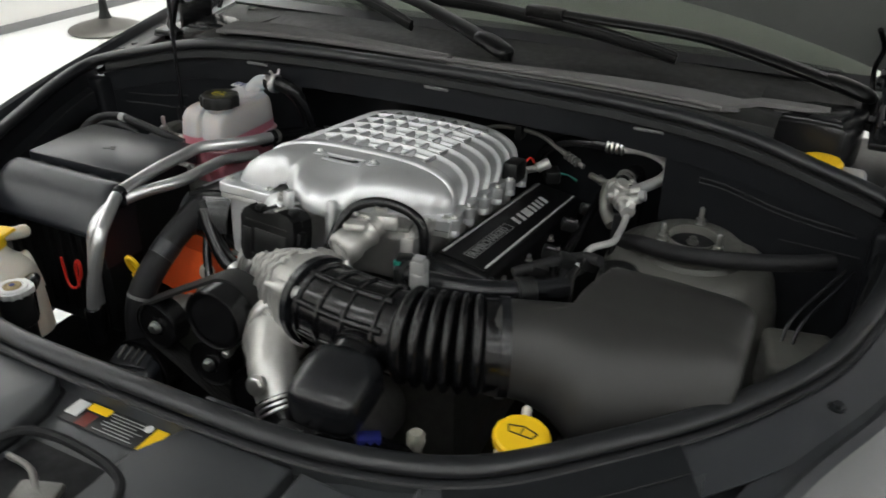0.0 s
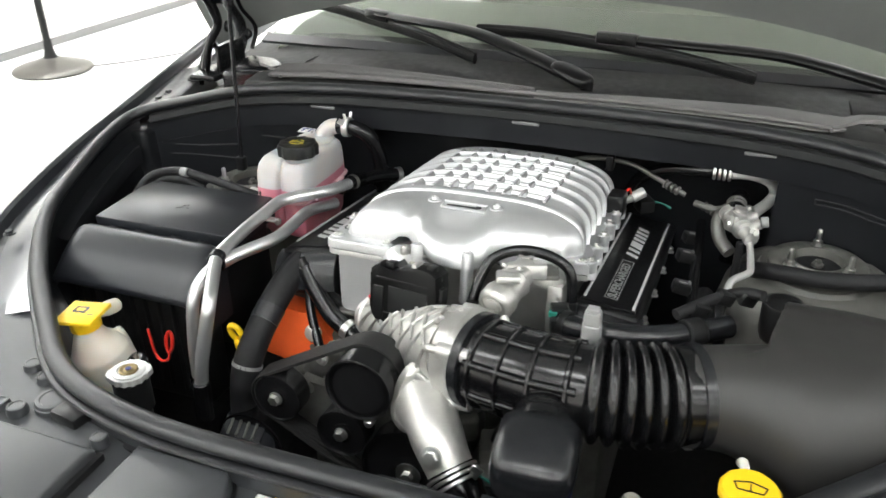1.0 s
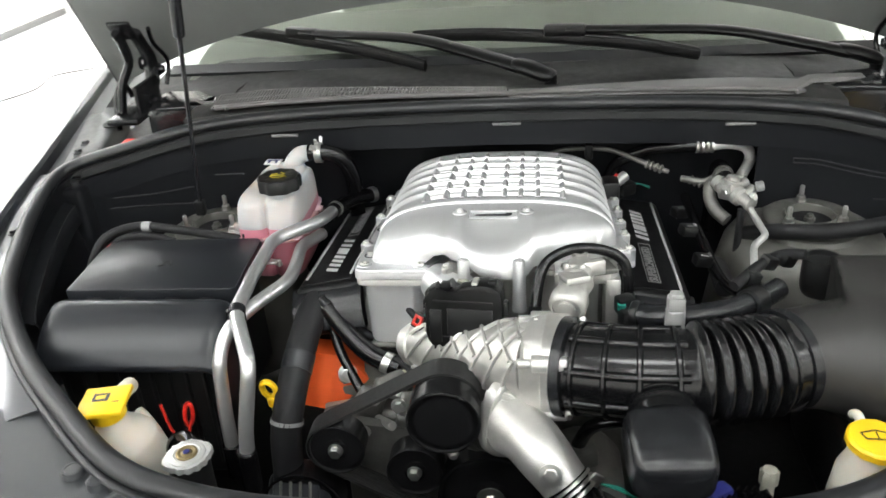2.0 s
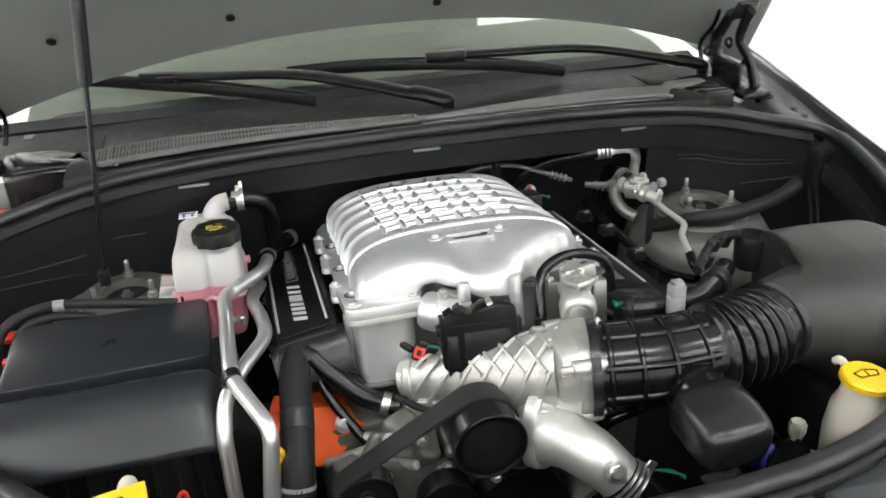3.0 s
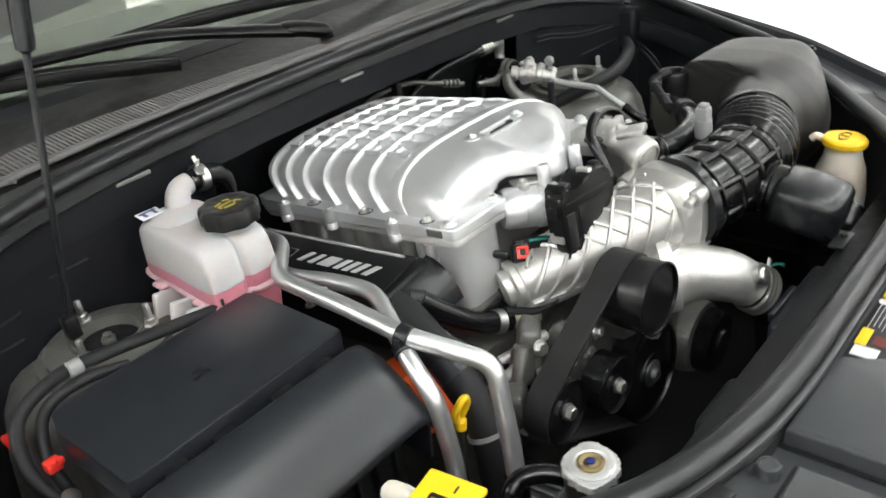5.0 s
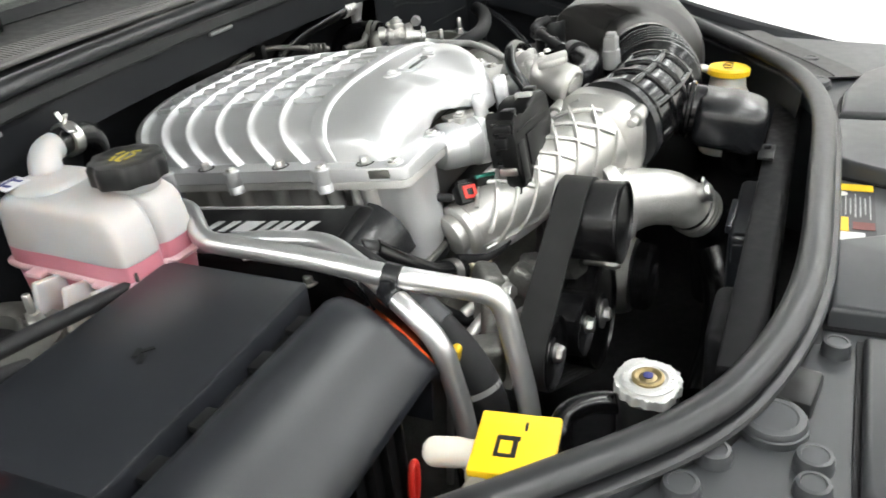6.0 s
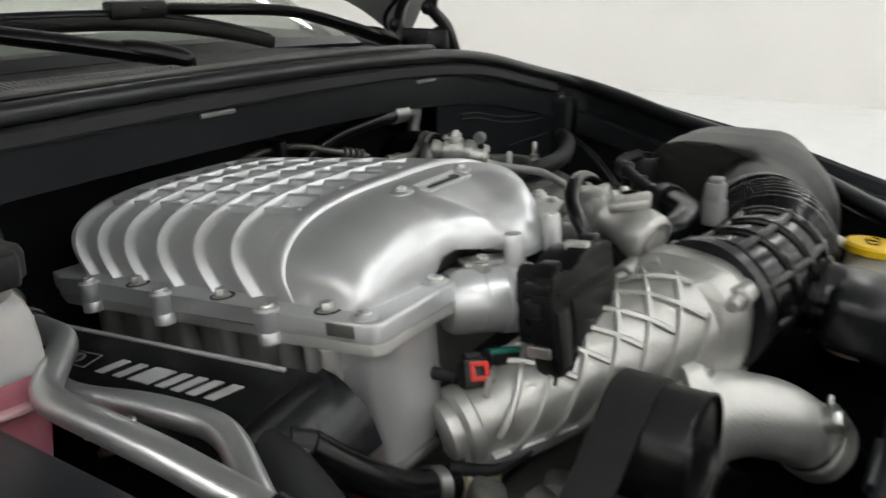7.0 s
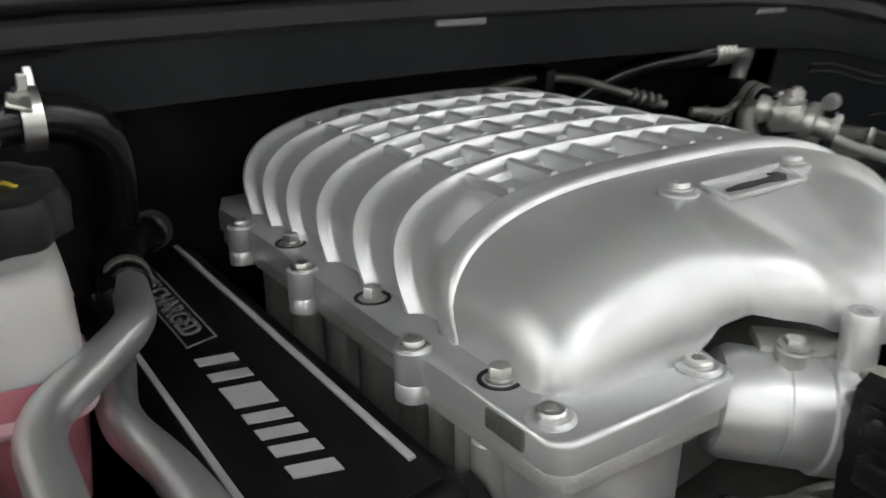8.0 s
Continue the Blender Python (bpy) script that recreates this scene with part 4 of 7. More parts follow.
# slanted raised ribs wound round the duct, crossed by finer ones on top
def duct_rib(u0, slant, a0, a1, r_, high=0.0022):
    line = []
    for j in range(30):
        a = radians(a0 + (a1 - a0) * j / 29)
        u = u0 + slant * (j / 29 - 0.5)
        if 0.04 < u < 0.99:
            line.append(P0.lerp(P1, u) + (side * math.cos(a) + upv * math.sin(a)) * (0.0342 + 0.022 * u + high))
    if len(line) > 4:
        part("duct_rib", sweep(line, r_, 6), "cast", inlet)


for n in range(10):
    duct_rib(-0.14 + 0.142 * n, 0.62, -80, 150, 0.0032, 0.0026)
for n in range(7):
    duct_rib(0.16 + 0.142 * n, -0.46, 30, 165, 0.0030, 0.0030)
lower_seam = [P0.lerp(P1, u) + (side * math.cos(radians(-38)) + upv * math.sin(radians(-38))) * (0.0355 + 0.022 * u) for u in [0.02 + 0.07 * k for k in range(14)]]
part("duct_seam", sweep(lower_seam, 0.0040, 8, flat=0.6), "cast", inlet)
part("duct_lip", sweep(spline([P0 - upv * 0.020 - ax * 0.010, P0 + ax * 0.03 - upv * 0.026 + side * 0.012, P0 + ax * 0.07 - upv * 0.026 + side * 0.016, P0 + ax * 0.11 - upv * 0.020 + side * 0.018], 6), 0.020, 20), "lid", inlet, "smooth lower lip of the duct")
part("duct_nose", join(lathe([(0.030, 0), (0.034, 0.003), (0.034, 0.012), (0.030, 0.016)], P0 - ax * 0.012, ax, 28), lathe([(0.02, 0), (0.026, 0.003), (0.026, 0.02)], P0 - ax * 0.026, ax, 24)), "cast", inlet)
tb = part("throttle_flange", loft([oval(P1 + V((dx, -0.12 * dx, 0.05 * dx)), (0.12, 1, 0), (0, 0, 1), rr, rr, 48, pw) for dx, rr, pw in ((-0.022, 0.050, 2.2), (-0.016, 0.055, 2.8), (0.004, 0.058, 3.2), (0.006, 0.060, 3.2), (0.034, 0.060, 3.0), (0.038, 0.057, 2.6), (0.039, 0.050, 2.2))]), "cast", inlet, "machined throttle flange")
for y, z in ((0.052, 0.036), (-0.052, 0.036), (0.05, -0.042), (-0.046, -0.045)):
    c = P1 + V((0.0, y, z))
    part("flange_ear", rod(c - V((0.012, 0, 0)), c + V((0.034, -0.003, 0.002)), 0.0115), "cast", tb)
    part("flange_bolt", hexbolt(c + V((0.034, -0.003, 0.002)), (1, -0.1, 0), 0.005, 0.006), "steel", tb)
    part("flange_pin", rod(c - V((0.03, 0, 0)), c - V((0.008, 0, 0)), 0.006), "cast", tb)

# black electronic throttle box in front of the lid
tbox = thing("throttle_actuator", (-0.03, -0.16, 0.97), "black plastic throttle actuator box above the inlet duct", "actuator")
out = [(-0.062, -0.030), (-0.064, 0.008), (-0.058, 0.020), (-0.056, 0.034), (-0.044, 0.040), (-0.036, 0.032), (-0.024, 0.028), (-0.010, 0.034), (0.0, 0.040), (0.030, 0.044), (0.050, 0.042), (0.062, 0.034), (0.066, 0.010), (0.063, -0.026), (0.050, -0.038), (0.005, -0.042), (-0.018, -0.046), (-0.030, -0.054), (-0.052, -0.052), (-0.060, -0.044)]
TB = pose(-0.036, -0.156, 0.999, 82, 0, -6) @ Matrix.Diagonal((0.85, 1.0, 1, 1))
part("cover", slab(out, 0.0, 0.020, 0.004, 2, TB), "wiper", tbox)
part("body", slab([(x * 0.80 + 0.010, y * 0.88) for x, y in out], -0.026, 0.0, 0.002, 2, TB), "plastic", tbox)
for k in range(5):
    part("side_rib", moved(rbox((-0.036, -0.024 + 0.012 * k, -0.010), (0.012, 0.004, 0.016), 0.001), TB), "plastic_smooth", tbox)
part("cover_ridge", moved(join(rbox((0.0, 0.018, 0.020), (0.10, 0.003, 0.003), 0.001), rbox((0.012, -0.012, 0.020), (0.075, 0.040, 0.004), 0.0016), rbox((-0.045, -0.020, 0.020), (0.020, 0.050, 0.004), 0.0016), rbox((0.006, -0.036, 0.020), (0.09, 0.003, 0.003), 0.001)), TB), "plastic", tbox)
for x, y in ((-0.058, 0.024), (-0.061, -0.028), (0.058, 0.026), (0.058, -0.022), (0.02, 0.042)):
    part("clip", moved(rbox((x, y, 0.006), (0.010, 0.010, 0.022), 0.002), TB), "steel" if y > 0.04 or x < -0.06 else "plastic", tbox, "small metal clip" if y > 0.04 or x < -0.06 else "")
for x, y, w_, h_ in ((-0.062, 0.008, 0.012, 0.014), (-0.030, 0.036, 0.016, 0.008), (0.048, 0.042, 0.014, 0.010), (0.068, 0.006, 0.010, 0.020), (0.030, -0.044, 0.020, 0.010), (-0.045, -0.056, 0.014, 0.012)):
    part("edge_tab", moved(rbox((x, y, 0.004), (w_, h_, 0.016), 0.002), TB), "plastic", tbox)
# bypass actuator: silver barrel on the platform
act = thing("bypass_actuator", (0.12, -0.15, 0.99), "silver bypass actuator barrel with hose fitting", "actuator")
A0, A1 = V((0.131, -0.094, 1.040)), V((0.102, -0.191, 1.014))
AM = A0.lerp(A1, 0.36)
part("barrel", lathe([(0.012, 0), (0.022, 0.002), (0.0245, 0.006), (0.0235, 0.012), (0.0220, 0.016), (0.0220, 0.030), (0.0235, 0.034), (0.026, 0.040), (0.026, 0.056), (0.024, 0.060), (0.020, 0.062), (0.0195, 0.059), (0.012, 0.059), (0.012, 0.062), (0, 0.063)], AM, A1 - A0, 36), "cast", act)
part("cap_plate", rbox(A0.lerp(A1, 0.62) + V((0.002, 0, 0.0235)), (0.034, 0.040, 0.010), 0.003, 2, (-14, 0, 17)), "cast", act)
for dx, dy in ((-0.010, 0.013), (0.012, 0.011), (-0.004, -0.014)):
    part("plate_screw", capbolt(A0.lerp(A1, 0.62) + V((0.002 + dx, dy, 0.0285 + 0.25 * dy)), (0, 0.24, 1), 0.0042, 0.004), "steel", act)
part("rear_collar", join(lathe([(0.017, -0.030), (0.019, -0.026), (0.019, 0.002)], AM, A1 - A0, 28), rbox(AM + V((0.010, 0.010, 0.010)), (0.060, 0.014, 0.022), 0.004, 2, (-10, 0, 15))), "cast", act)
part("top_plate", rbox((0.138, -0.098, 1.030), (0.070, 0.048, 0.008), 0.003, 2, (-6, 0, 15)), "cast_dull", act)
part("port", lathe([(0.008, 0), (0.008, 0.012), (0.011, 0.013), (0.011, 0.02), (0.006, 0.02), (0.006, 0.01), (0, 0.01)], (0.125, -0.098, 1.036), (0, 0, 1), 20), "cast", act)
# Dark disc fills the port bore and paints its shade.
part("port_shade", lathe([(0.006, 0), (0.006, 0.003), (0, 0.003)], (0.125, -0.098, 1.0535), (0, 0, 1), 16), "dark", act, "dark disc painting the shade in the port")
for dx, dy in ((0.03, 0.012), (-0.026, -0.016)):
    part("screw", capbolt((0.138 + dx, -0.098 + dy, 1.04), (0, 0, 1), 0.005, 0.004), "steel", act)
part("nipple", rod(A1 + V((0.02, -0.006, -0.004)), A1 + V((0.032, -0.02, -0.02)), 0.006), "steel", act)

vac = thing("vacuum_hose", (0.12, -0.12, 1.0), "thin black vacuum hose looped over the actuator", "hose")
part("hose", pipe([(0.060, -0.158, 0.975), (0.063, -0.146, 1.004), (0.068, -0.127, 1.029), (0.080, -0.108, 1.047), (0.112, -0.096, 1.059), (0.152, -0.090, 1.056), (0.184, -0.090, 1.040), (0.194, -0.096, 1.01), (0.194, -0.105, 0.97)], 0.0078, 16), "hose", vac)
part("end_sleeve", rod((0.058, -0.163, 0.955), (0.062, -0.149, 0.998), 0.0094), "plastic", vac)
part("spigot", rod((0.056, -0.168, 0.935), (0.058, -0.163, 0.957), 0.008), "cast", vac, "silver spigot")
part("end_sleeve", rod((0.194, -0.105, 0.965), (0.195, -0.101, 0.992), 0.009), "plastic", vac)

# ---------------------------------------------------------------- rubber intake tube and air box
tube = thing("intake_tube", (0.24, -0.26, 0.90), "black ribbed rubber intake tube with corrugated bellows", "intake tube")
TL = spline([(0.100, -0.240, 0.962), (0.14, -0.252, 0.965), (0.20, -0.263, 0.968), (0.27, -0.263, 0.969), (0.33, -0.248, 0.967), (0.385, -0.224, 0.965)], 40)
NT = len(TL) - 1


def tube_r(u):
    if u < 0.06:
        return 0.064
    if u < 0.09:
        return 0.058
    if 0.555 < u < 0.885:
        k = (u - 0.555) / 0.33 * 6
        return 0.0545 + 0.0130 * abs(math.sin(math.pi * k)) ** 0.7
    if u >= 0.885:
        return 0.063
    return 0.0575


part("tube", sweep(TL, tube_r, 40), "hose", tube, "", 60)
for u in (0.12, 0.26, 0.38, 0.50):
    i = int(u * NT)
    d = TL[i + 1] - TL[i - 1]
    part("hoop_rib", lathe([(0.0565, -0.0045), (0.0605, -0.0032), (0.0622, -0.0018), (0.0622, 0.0018), (0.0605, 0.0032), (0.0565, 0.0045)], TL[i], d, 40), "hose", tube)
for a_deg in (-150, -105, -60, -15, 30, 75, 120):
    line = []
    for i in range(int(0.09 * NT), int(0.53 * NT) + 1):
        d = (TL[i + 1] - TL[i - 1]).normalized()
        s_ = d.cross(V((0, 0, 1))).normalized()
        w_ = s_.cross(d)
        a = radians(a_deg)
        line.append(TL[i] + (s_ * math.cos(a) + w_ * math.sin(a)) * 0.0560)
    part("long_rib", sweep(line, 0.0058, 10), "hose", tube)


def band_clamp(c, d, r, w, parent, spin=0):
    b = part("band_clamp", lathe([(r, -w / 2), (r + 0.0022, -w / 2), (r + 0.0022, w / 2), (r, w / 2)], c, d, 48), "plastic_smooth", parent, "dark band clamp")
    m = Matrix.Translation(c) @ frame_to(d) @ pose(0, 0, 0, 0, 0, spin)
    part("clamp_screw", moved(join(rbox((r + 0.006, 0, 0), (0.010, 0.026, w * 0.9), 0.002), lathe([(0.005, 0), (0.005, 0.008), (0.003, 0.009)], (r + 0.007, 0.013, 0), (0, 1, 0), 12)), m), "steel", b, "steel clamp screw")


band_clamp(TL[5], TL[7] - TL[4], 0.0642, 0.013, tube, -95)
band_clamp(TL[NT - 7], TL[NT - 5] - TL[NT - 9], 0.0640, 0.013, tube, -95)
sens = part("air_sensor", join(rod((0.243, -0.205, 1.000), (0.243, -0.203, 1.028), 0.013), rbox((0.243, -0.203, 1.036), (0.022, 0.020, 0.022), 0.004)), "grey_plastic", tube, "grey air temperature sensor")
part("sensor_plug", rbox((0.243, -0.203, 1.049), (0.016, 0.014, 0.006), 0.002), "grey_plastic", sens)

reso = thing("resonator", (0.21, -0.38, 0.90), "black rounded resonator box on the front of the intake tube", "resonator")
RD = V((0.06, -0.97, -0.13)).normalized()
RS = RD.cross(V((0, 0, 1))).normalized()
RU = RS.cross(RD).normalized()
R0 = V((0.212, -0.308, 0.955))
part("neck", lathe([(0.034, -0.04), (0.034, 0.000), (0.040, 0.002), (0.041, 0.005), (0.037, 0.007), (0.037, 0.010), (0.041, 0.012), (0.041, 0.016), (0.036, 0.018), (0.035, 0.032)], R0, RD, 36), "hose", reso, "rubber neck")
rings = []
for d, k in ((0.024, 0.76), (0.027, 0.90), (0.034, 0.98), (0.075, 1.0), (0.102, 0.96), (0.112, 0.88), (0.118, 0.72), (0.120, 0.45)):
    c = R0 + RD * d + RU * (-0.006 + (0.0 if d < 0.09 else -0.003))
    rings.append(oval(c, RS, RU, 0.051 * k, 0.037 * k, 40, 3.6))
part("box", loft(rings), "plastic_smooth", reso, "satin black rounded box")
part("blue_tab", rbox((0.272, -0.392, 0.888), (0.032, 0.02, 0.026), 0.004, 2, (0, 0, 30)), "blue", reso, "dark blue plastic tab")

air = thing("air_box", (0.56, -0.17, 0.75), "large matt black air filter box with rounded lid", "air box")


def box_section(a):
    """The lid's section: upright rear shoulder, round sloping front."""
    ca, sa = math.cos(a), math.sin(a)
    p = 4.6 if ca > 0 else 2.15
    return 0.138 * math.copysign(abs(ca) ** (2 / p), ca), 0.112 * math.copysign(abs(sa) ** (2 / p), sa)


def ease(u):
    u = min(1.0, max(0.0, u))
    return u * u * (3 - 2 * u)


rings = []
xs_air = [0.372, 0.378, 0.40] + [0.42 + 0.005 * k for k in range(34)] + [0.595, 0.605, 0.615, 0.625, 0.635, 0.645, 0.654, 0.661, 0.666, 0.669, 0.670]
for x in xs_air:
    ring = []
    cy = -0.230 + 0.36 * (min(x, 0.46) - 0.372)
    rn = 0.0635 if x < 0.375 else 0.0655
    end = max(0.0, (x - 0.620) / 0.0505)
    shrink = max(0.02, (1 - min(1.0, end) ** 3.0)) ** (1 / 3.0) if end > 0 else 1.0
    for k in range(72):
        a = 2 * math.pi * (k + 0.5) / 72
        by, bz = box_section(a)
        lean = 1 - 0.46 * min(1.0, max(0.0, (x - 0.50) / 0.15)) if by < 0 else 1.0
        by, bz = -0.180 + by * lean * (0.72 + 0.28 * shrink), 0.930 + bz * (0.86 + 0.14 * shrink) - 0.006 * max(0.0, x - 0.55) / 0.1
        ny, nz = cy + rn * math.cos(a), 0.964 + rn * math.sin(a)
        rear = ease((by + 0.235) / 0.07) * ease((math.sin(a) + 0.9) / 0.3)
        xc = 0.454 + 0.18 * max(0.0, by + 0.17)
        s_ = ease((x - xc) / (0.012 + 0.16 * (1 - rear)) + 0.5 * rear + 0.35 * (1 - rear))
        ring.append(V((x, ny + (by - ny) * s_, nz + (bz - nz) * s_)))
    rings.append(ring)
part("lid", loft(rings), "air_box", air, "matt black domed lid", 70)
part("base", rbox((0.575, -0.17, 0.78), (0.22, 0.27, 0.16), 0.02, 3), "plastic", air)

# ---------------------------------------------------------------- valve covers
def valve_cover(s):
    t = thing("valve_cover", (s * 0.264, 0.15, 0.90), "matt black valve cover with white stripes and lettering", "valve cover", "valve covers")
    # the driver-side bank sits a little further in and its cover is longer
    tilt = EN @ (pose(0.243, 0.161, -0.070, 0, 8, -1.1) if s > 0 else pose(-0.264, 0.158, -0.066, 0, -9, 0))
    w = 0.052
    long = 0.052 if s > 0 else 0.0
    part("cover", moved(rbox((0, 0, -0.03), (2 * w, 0.40 + long, 0.085), 0.010, 3), tilt), "cover_black", t, "matt black moulded cover")
    part("top_pad", moved(rbox((0, 0, 0.0135), (2 * w - 0.022, 0.375 + long, 0.004), 0.0015), tilt), "cover_black", t)
    for k in (-1, 1):
        part("stripe", moved(rbox((k * 0.037, 0.012 if s < 0 else 0.0, 0.0165), (0.0042, 0.362 + long, 0.0025), 0.0008), tilt), "print_white", t, "thin pale stripe")
    skirt = [[V((x, -(0.200 + long / 2) - d, z - 0.10 * d * abs(x / w) ** 2)) for d, z in ((-0.012, 0.0085), (0.0, 0.006), (0.010, -0.001), (0.020, -0.012), (0.027, -0.028), (0.030, -0.048))] for x in [-w - 0.004 + (2 * w + 0.008) * i / 10 for i in range(11)]]
    part("front_skirt", moved(sheet(skirt, 0.003), tilt), "plastic_smooth", t, "flared black skirt at the front of the cover")
    for n in range(4):
        part("cover_bolt", moved(hexbolt((s * w * 1.02, -0.16 + 0.107 * n, -0.02), (0, 0, 1), 0.006, 0.01), tilt), "steel", t)
    if s < 0:
        # reads towards the front: letter line along -y, tops towards the middle
        m = tilt @ pose(-0.0085, 0.182, 0.0158, 0, 0, -90)
    else:
        m = tilt @ pose(0.008, -0.189, 0.0158, 0, 0, 90)
    words("SUPERCHARGED", 0.0190, m @ pose(0.004, 0.002, 0), "lettering", "print_grey", t, "grey printed word", bold=0.0004)
    part("letter_frame", moved(join(rbox((0.080, 0.0180, 0), (0.160, 0.0012, 0.001), 0), rbox((0.080, -0.0010, 0), (0.160, 0.0012, 0.001), 0), rbox((0.0, 0.0085, 0), (0.0012, 0.020, 0.001), 0), rbox((0.160, 0.0085, 0), (0.0012, 0.020, 0.001), 0)), m), "print_grey", t, "thin printed border")
    # large slanted mark drawn as plain blocks
    for a, b in ((0.179, 0.189), (0.202, 0.212), (0.222, 0.247), (0.256, 0.266), (0.274, 0.284), (0.292, 0.302), (0.312, 0.323)):
        sl = 0.011
        part("mark_block", slab([(a, -0.003), (b, -0.003), (b + sl, 0.018), (a + sl, 0.018)], 0, 0.001, 0, 1, m), "print_white", t, "pale slanted block of the printed mark")
    return t


valve_cover(-1)
valve_cover(1)

# ---------------------------------------------------------------- block, front drive
block = thing("engine_block", (0, 0.05, 0.55), "orange painted engine block with cast front cover", "engine")
part("orange_head", loft([[V(p) for p in q] for q in (
    [(-0.335, -0.085, 0.875), (-0.240, -0.08, 0.862), (-0.200, -0.105, 0.836), (-0.255, -0.115, 0.78), (-0.345, -0.115, 0.80)],
    [(-0.325, -0.03, 0.865), (-0.240, -0.03, 0.855), (-0.195, -0.03, 0.82), (-0.255, -0.03, 0.76), (-0.345, -0.03, 0.78)])]), "orange", block, "bright orange painted cylinder head")
part("orange_head", loft([[V((-p[0], p[1], p[2])) for p in q] for q in (
    [(-0.335, -0.075, 0.83), (-0.235, -0.07, 0.83), (-0.195, -0.105, 0.845), (-0.255, -0.115, 0.78), (-0.345, -0.115, 0.80)],
    [(-0.335, -0.02, 0.83), (-0.235, -0.02, 0.83), (-0.195, -0.02, 0.80), (-0.255, -0.02, 0.76), (-0.345, -0.02, 0.78)])]), "orange", block)
part("block", rbox((0, 0.10, 0.68), (0.52, 0.42, 0.32), 0.02, 2), "cast_dull", block, "cast front of the block")
part("timing_cover", rbox((-0.06, -0.135, 0.71), (0.27, 0.06, 0.22), 0.02, 3), "cast_dull", block, "dull cast timing cover")
part("head_bolt", hexbolt((-0.23, -0.113, 0.853), (0.2, -0.9, 0.35), 0.010, 0.010), "steel", block)
for c, s_ in (((-0.11, -0.18, 0.80), (0.04, 0.06, 0.05)), ((0.02, -0.18, 0.82), (0.10, 0.05, 0.06)), ((-0.19, -0.15, 0.80), (0.03, 0.03, 0.12))):
    part("cast_boss", rbox(c, s_, 0.010, 2, (12, 8, 20)), "cast_dull", block)


for c, s_, r_ in (((-0.155, -0.150, 0.86), (0.05, 0.03, 0.03), (20, 0, 35)), ((-0.19, -0.165, 0.835), (0.045, 0.02, 0.055), (0, 30, 15)), ((-0.125, -0.19, 0.845), (0.03, 0.05, 0.035), (25, 10, 0)), ((-0.08, -0.185, 0.835), (0.05, 0.04, 0.04), (0, 15, 20)), ((0.05, -0.185, 0.80), (0.06, 0.05, 0.05), (10, 0, 30)), ((-0.235, -0.175, 0.79), (0.04, 0.04, 0.08), (0, 0, 25))):
    part("cast_web", rbox(c, s_, 0.008, 3, r_), "cast_dull", block)
for a_, b_ in (((-0.205, -0.135, 0.838), (-0.135, -0.165, 0.852)), ((-0.175, -0.175, 0.815), (-0.145, -0.215, 0.835)), ((-0.265, -0.13, 0.80), (-0.185, -0.165, 0.842))):
    part("cast_rail", rod(a_, b_, 0.007), "cast", block)
for c, d_ in (((-0.135, -0.205, 0.865), (0, -1, 0.3)), ((-0.175, -0.182, 0.86), (-0.3, -0.9, 0.4)), ((-0.095, -0.215, 0.85), (0.2, -1, 0.2)), ((0.045, -0.215, 0.815), (0, -1, 0.2))):
    part("block_bolt", hexbolt(c, d_, 0.0075, 0.010), "steel", block)


def pulley(c, r, w, label, hub=True, cup=False):
    t = thing("pulley", c, label, "pulley", "belt pulleys")
    ax_ = (0, -1, 0.02)
    if cup:
        prof_ = [(r * 0.3, -w), (r, -w), (r, -0.004), (r * 0.96, 0.0), (r * 0.80, 0.0), (r * 0.76, -0.004), (r * 0.74, -0.012), (r * 0.5, -0.012), (r * 0.46, -0.006), (0, -0.006)]
    else:
        prof_ = [(r * 0.3, -w), (r, -w), (r, -0.002), (r * 0.96, 0.0), (r * 0.88, 0.0), (r * 0.84, -0.006), (r * 0.45, -0.007), (r * 0.40, 0.001), (r * 0.30, 0.002), (0, 0.002)]
    part("wheel", lathe(prof_, c, ax_, 48), "pulley", t, "glossy black wheel")
    part("rim_ring", lathe([(r * 0.985, -0.001), (r * 1.02, 0.0), (r * 1.02, 0.003), (r * 0.97, 0.004), (r * 0.95, 0.0)], c, ax_, 48), "pulley", t)
    if hub:
        part("hub_bolt", join(lathe([(r * 0.27, 0), (r * 0.27, 0.003), (r * 0.2, 0.004)], V(c) + V(ax_) * 0.001, ax_, 24), lathe([(0.0095, 0.002), (0.0095, 0.009), (0.008, 0.011)], V(c) + V(ax_) * 0.001, ax_, 6)), "steel", t, "zinc hub bolt")
    return t


pulley((-0.060, -0.288, 0.905), 0.049, 0.075, "glossy black deep-cup idler pulley", False, True)
pulley((-0.223, -0.250, 0.821), 0.041, 0.032, "black belt tensioner pulley with zinc bolt")
pulley((-0.111, -0.255, 0.787), 0.040, 0.032, "black idler pulley with zinc bolt")
pulley((-0.005, -0.25, 0.735), 0.075, 0.035, "large black crank-driven pulley", True)
pulley((-0.29, -0.24, 0.70), 0.06, 0.035, "black alternator pulley low in the bay", True)


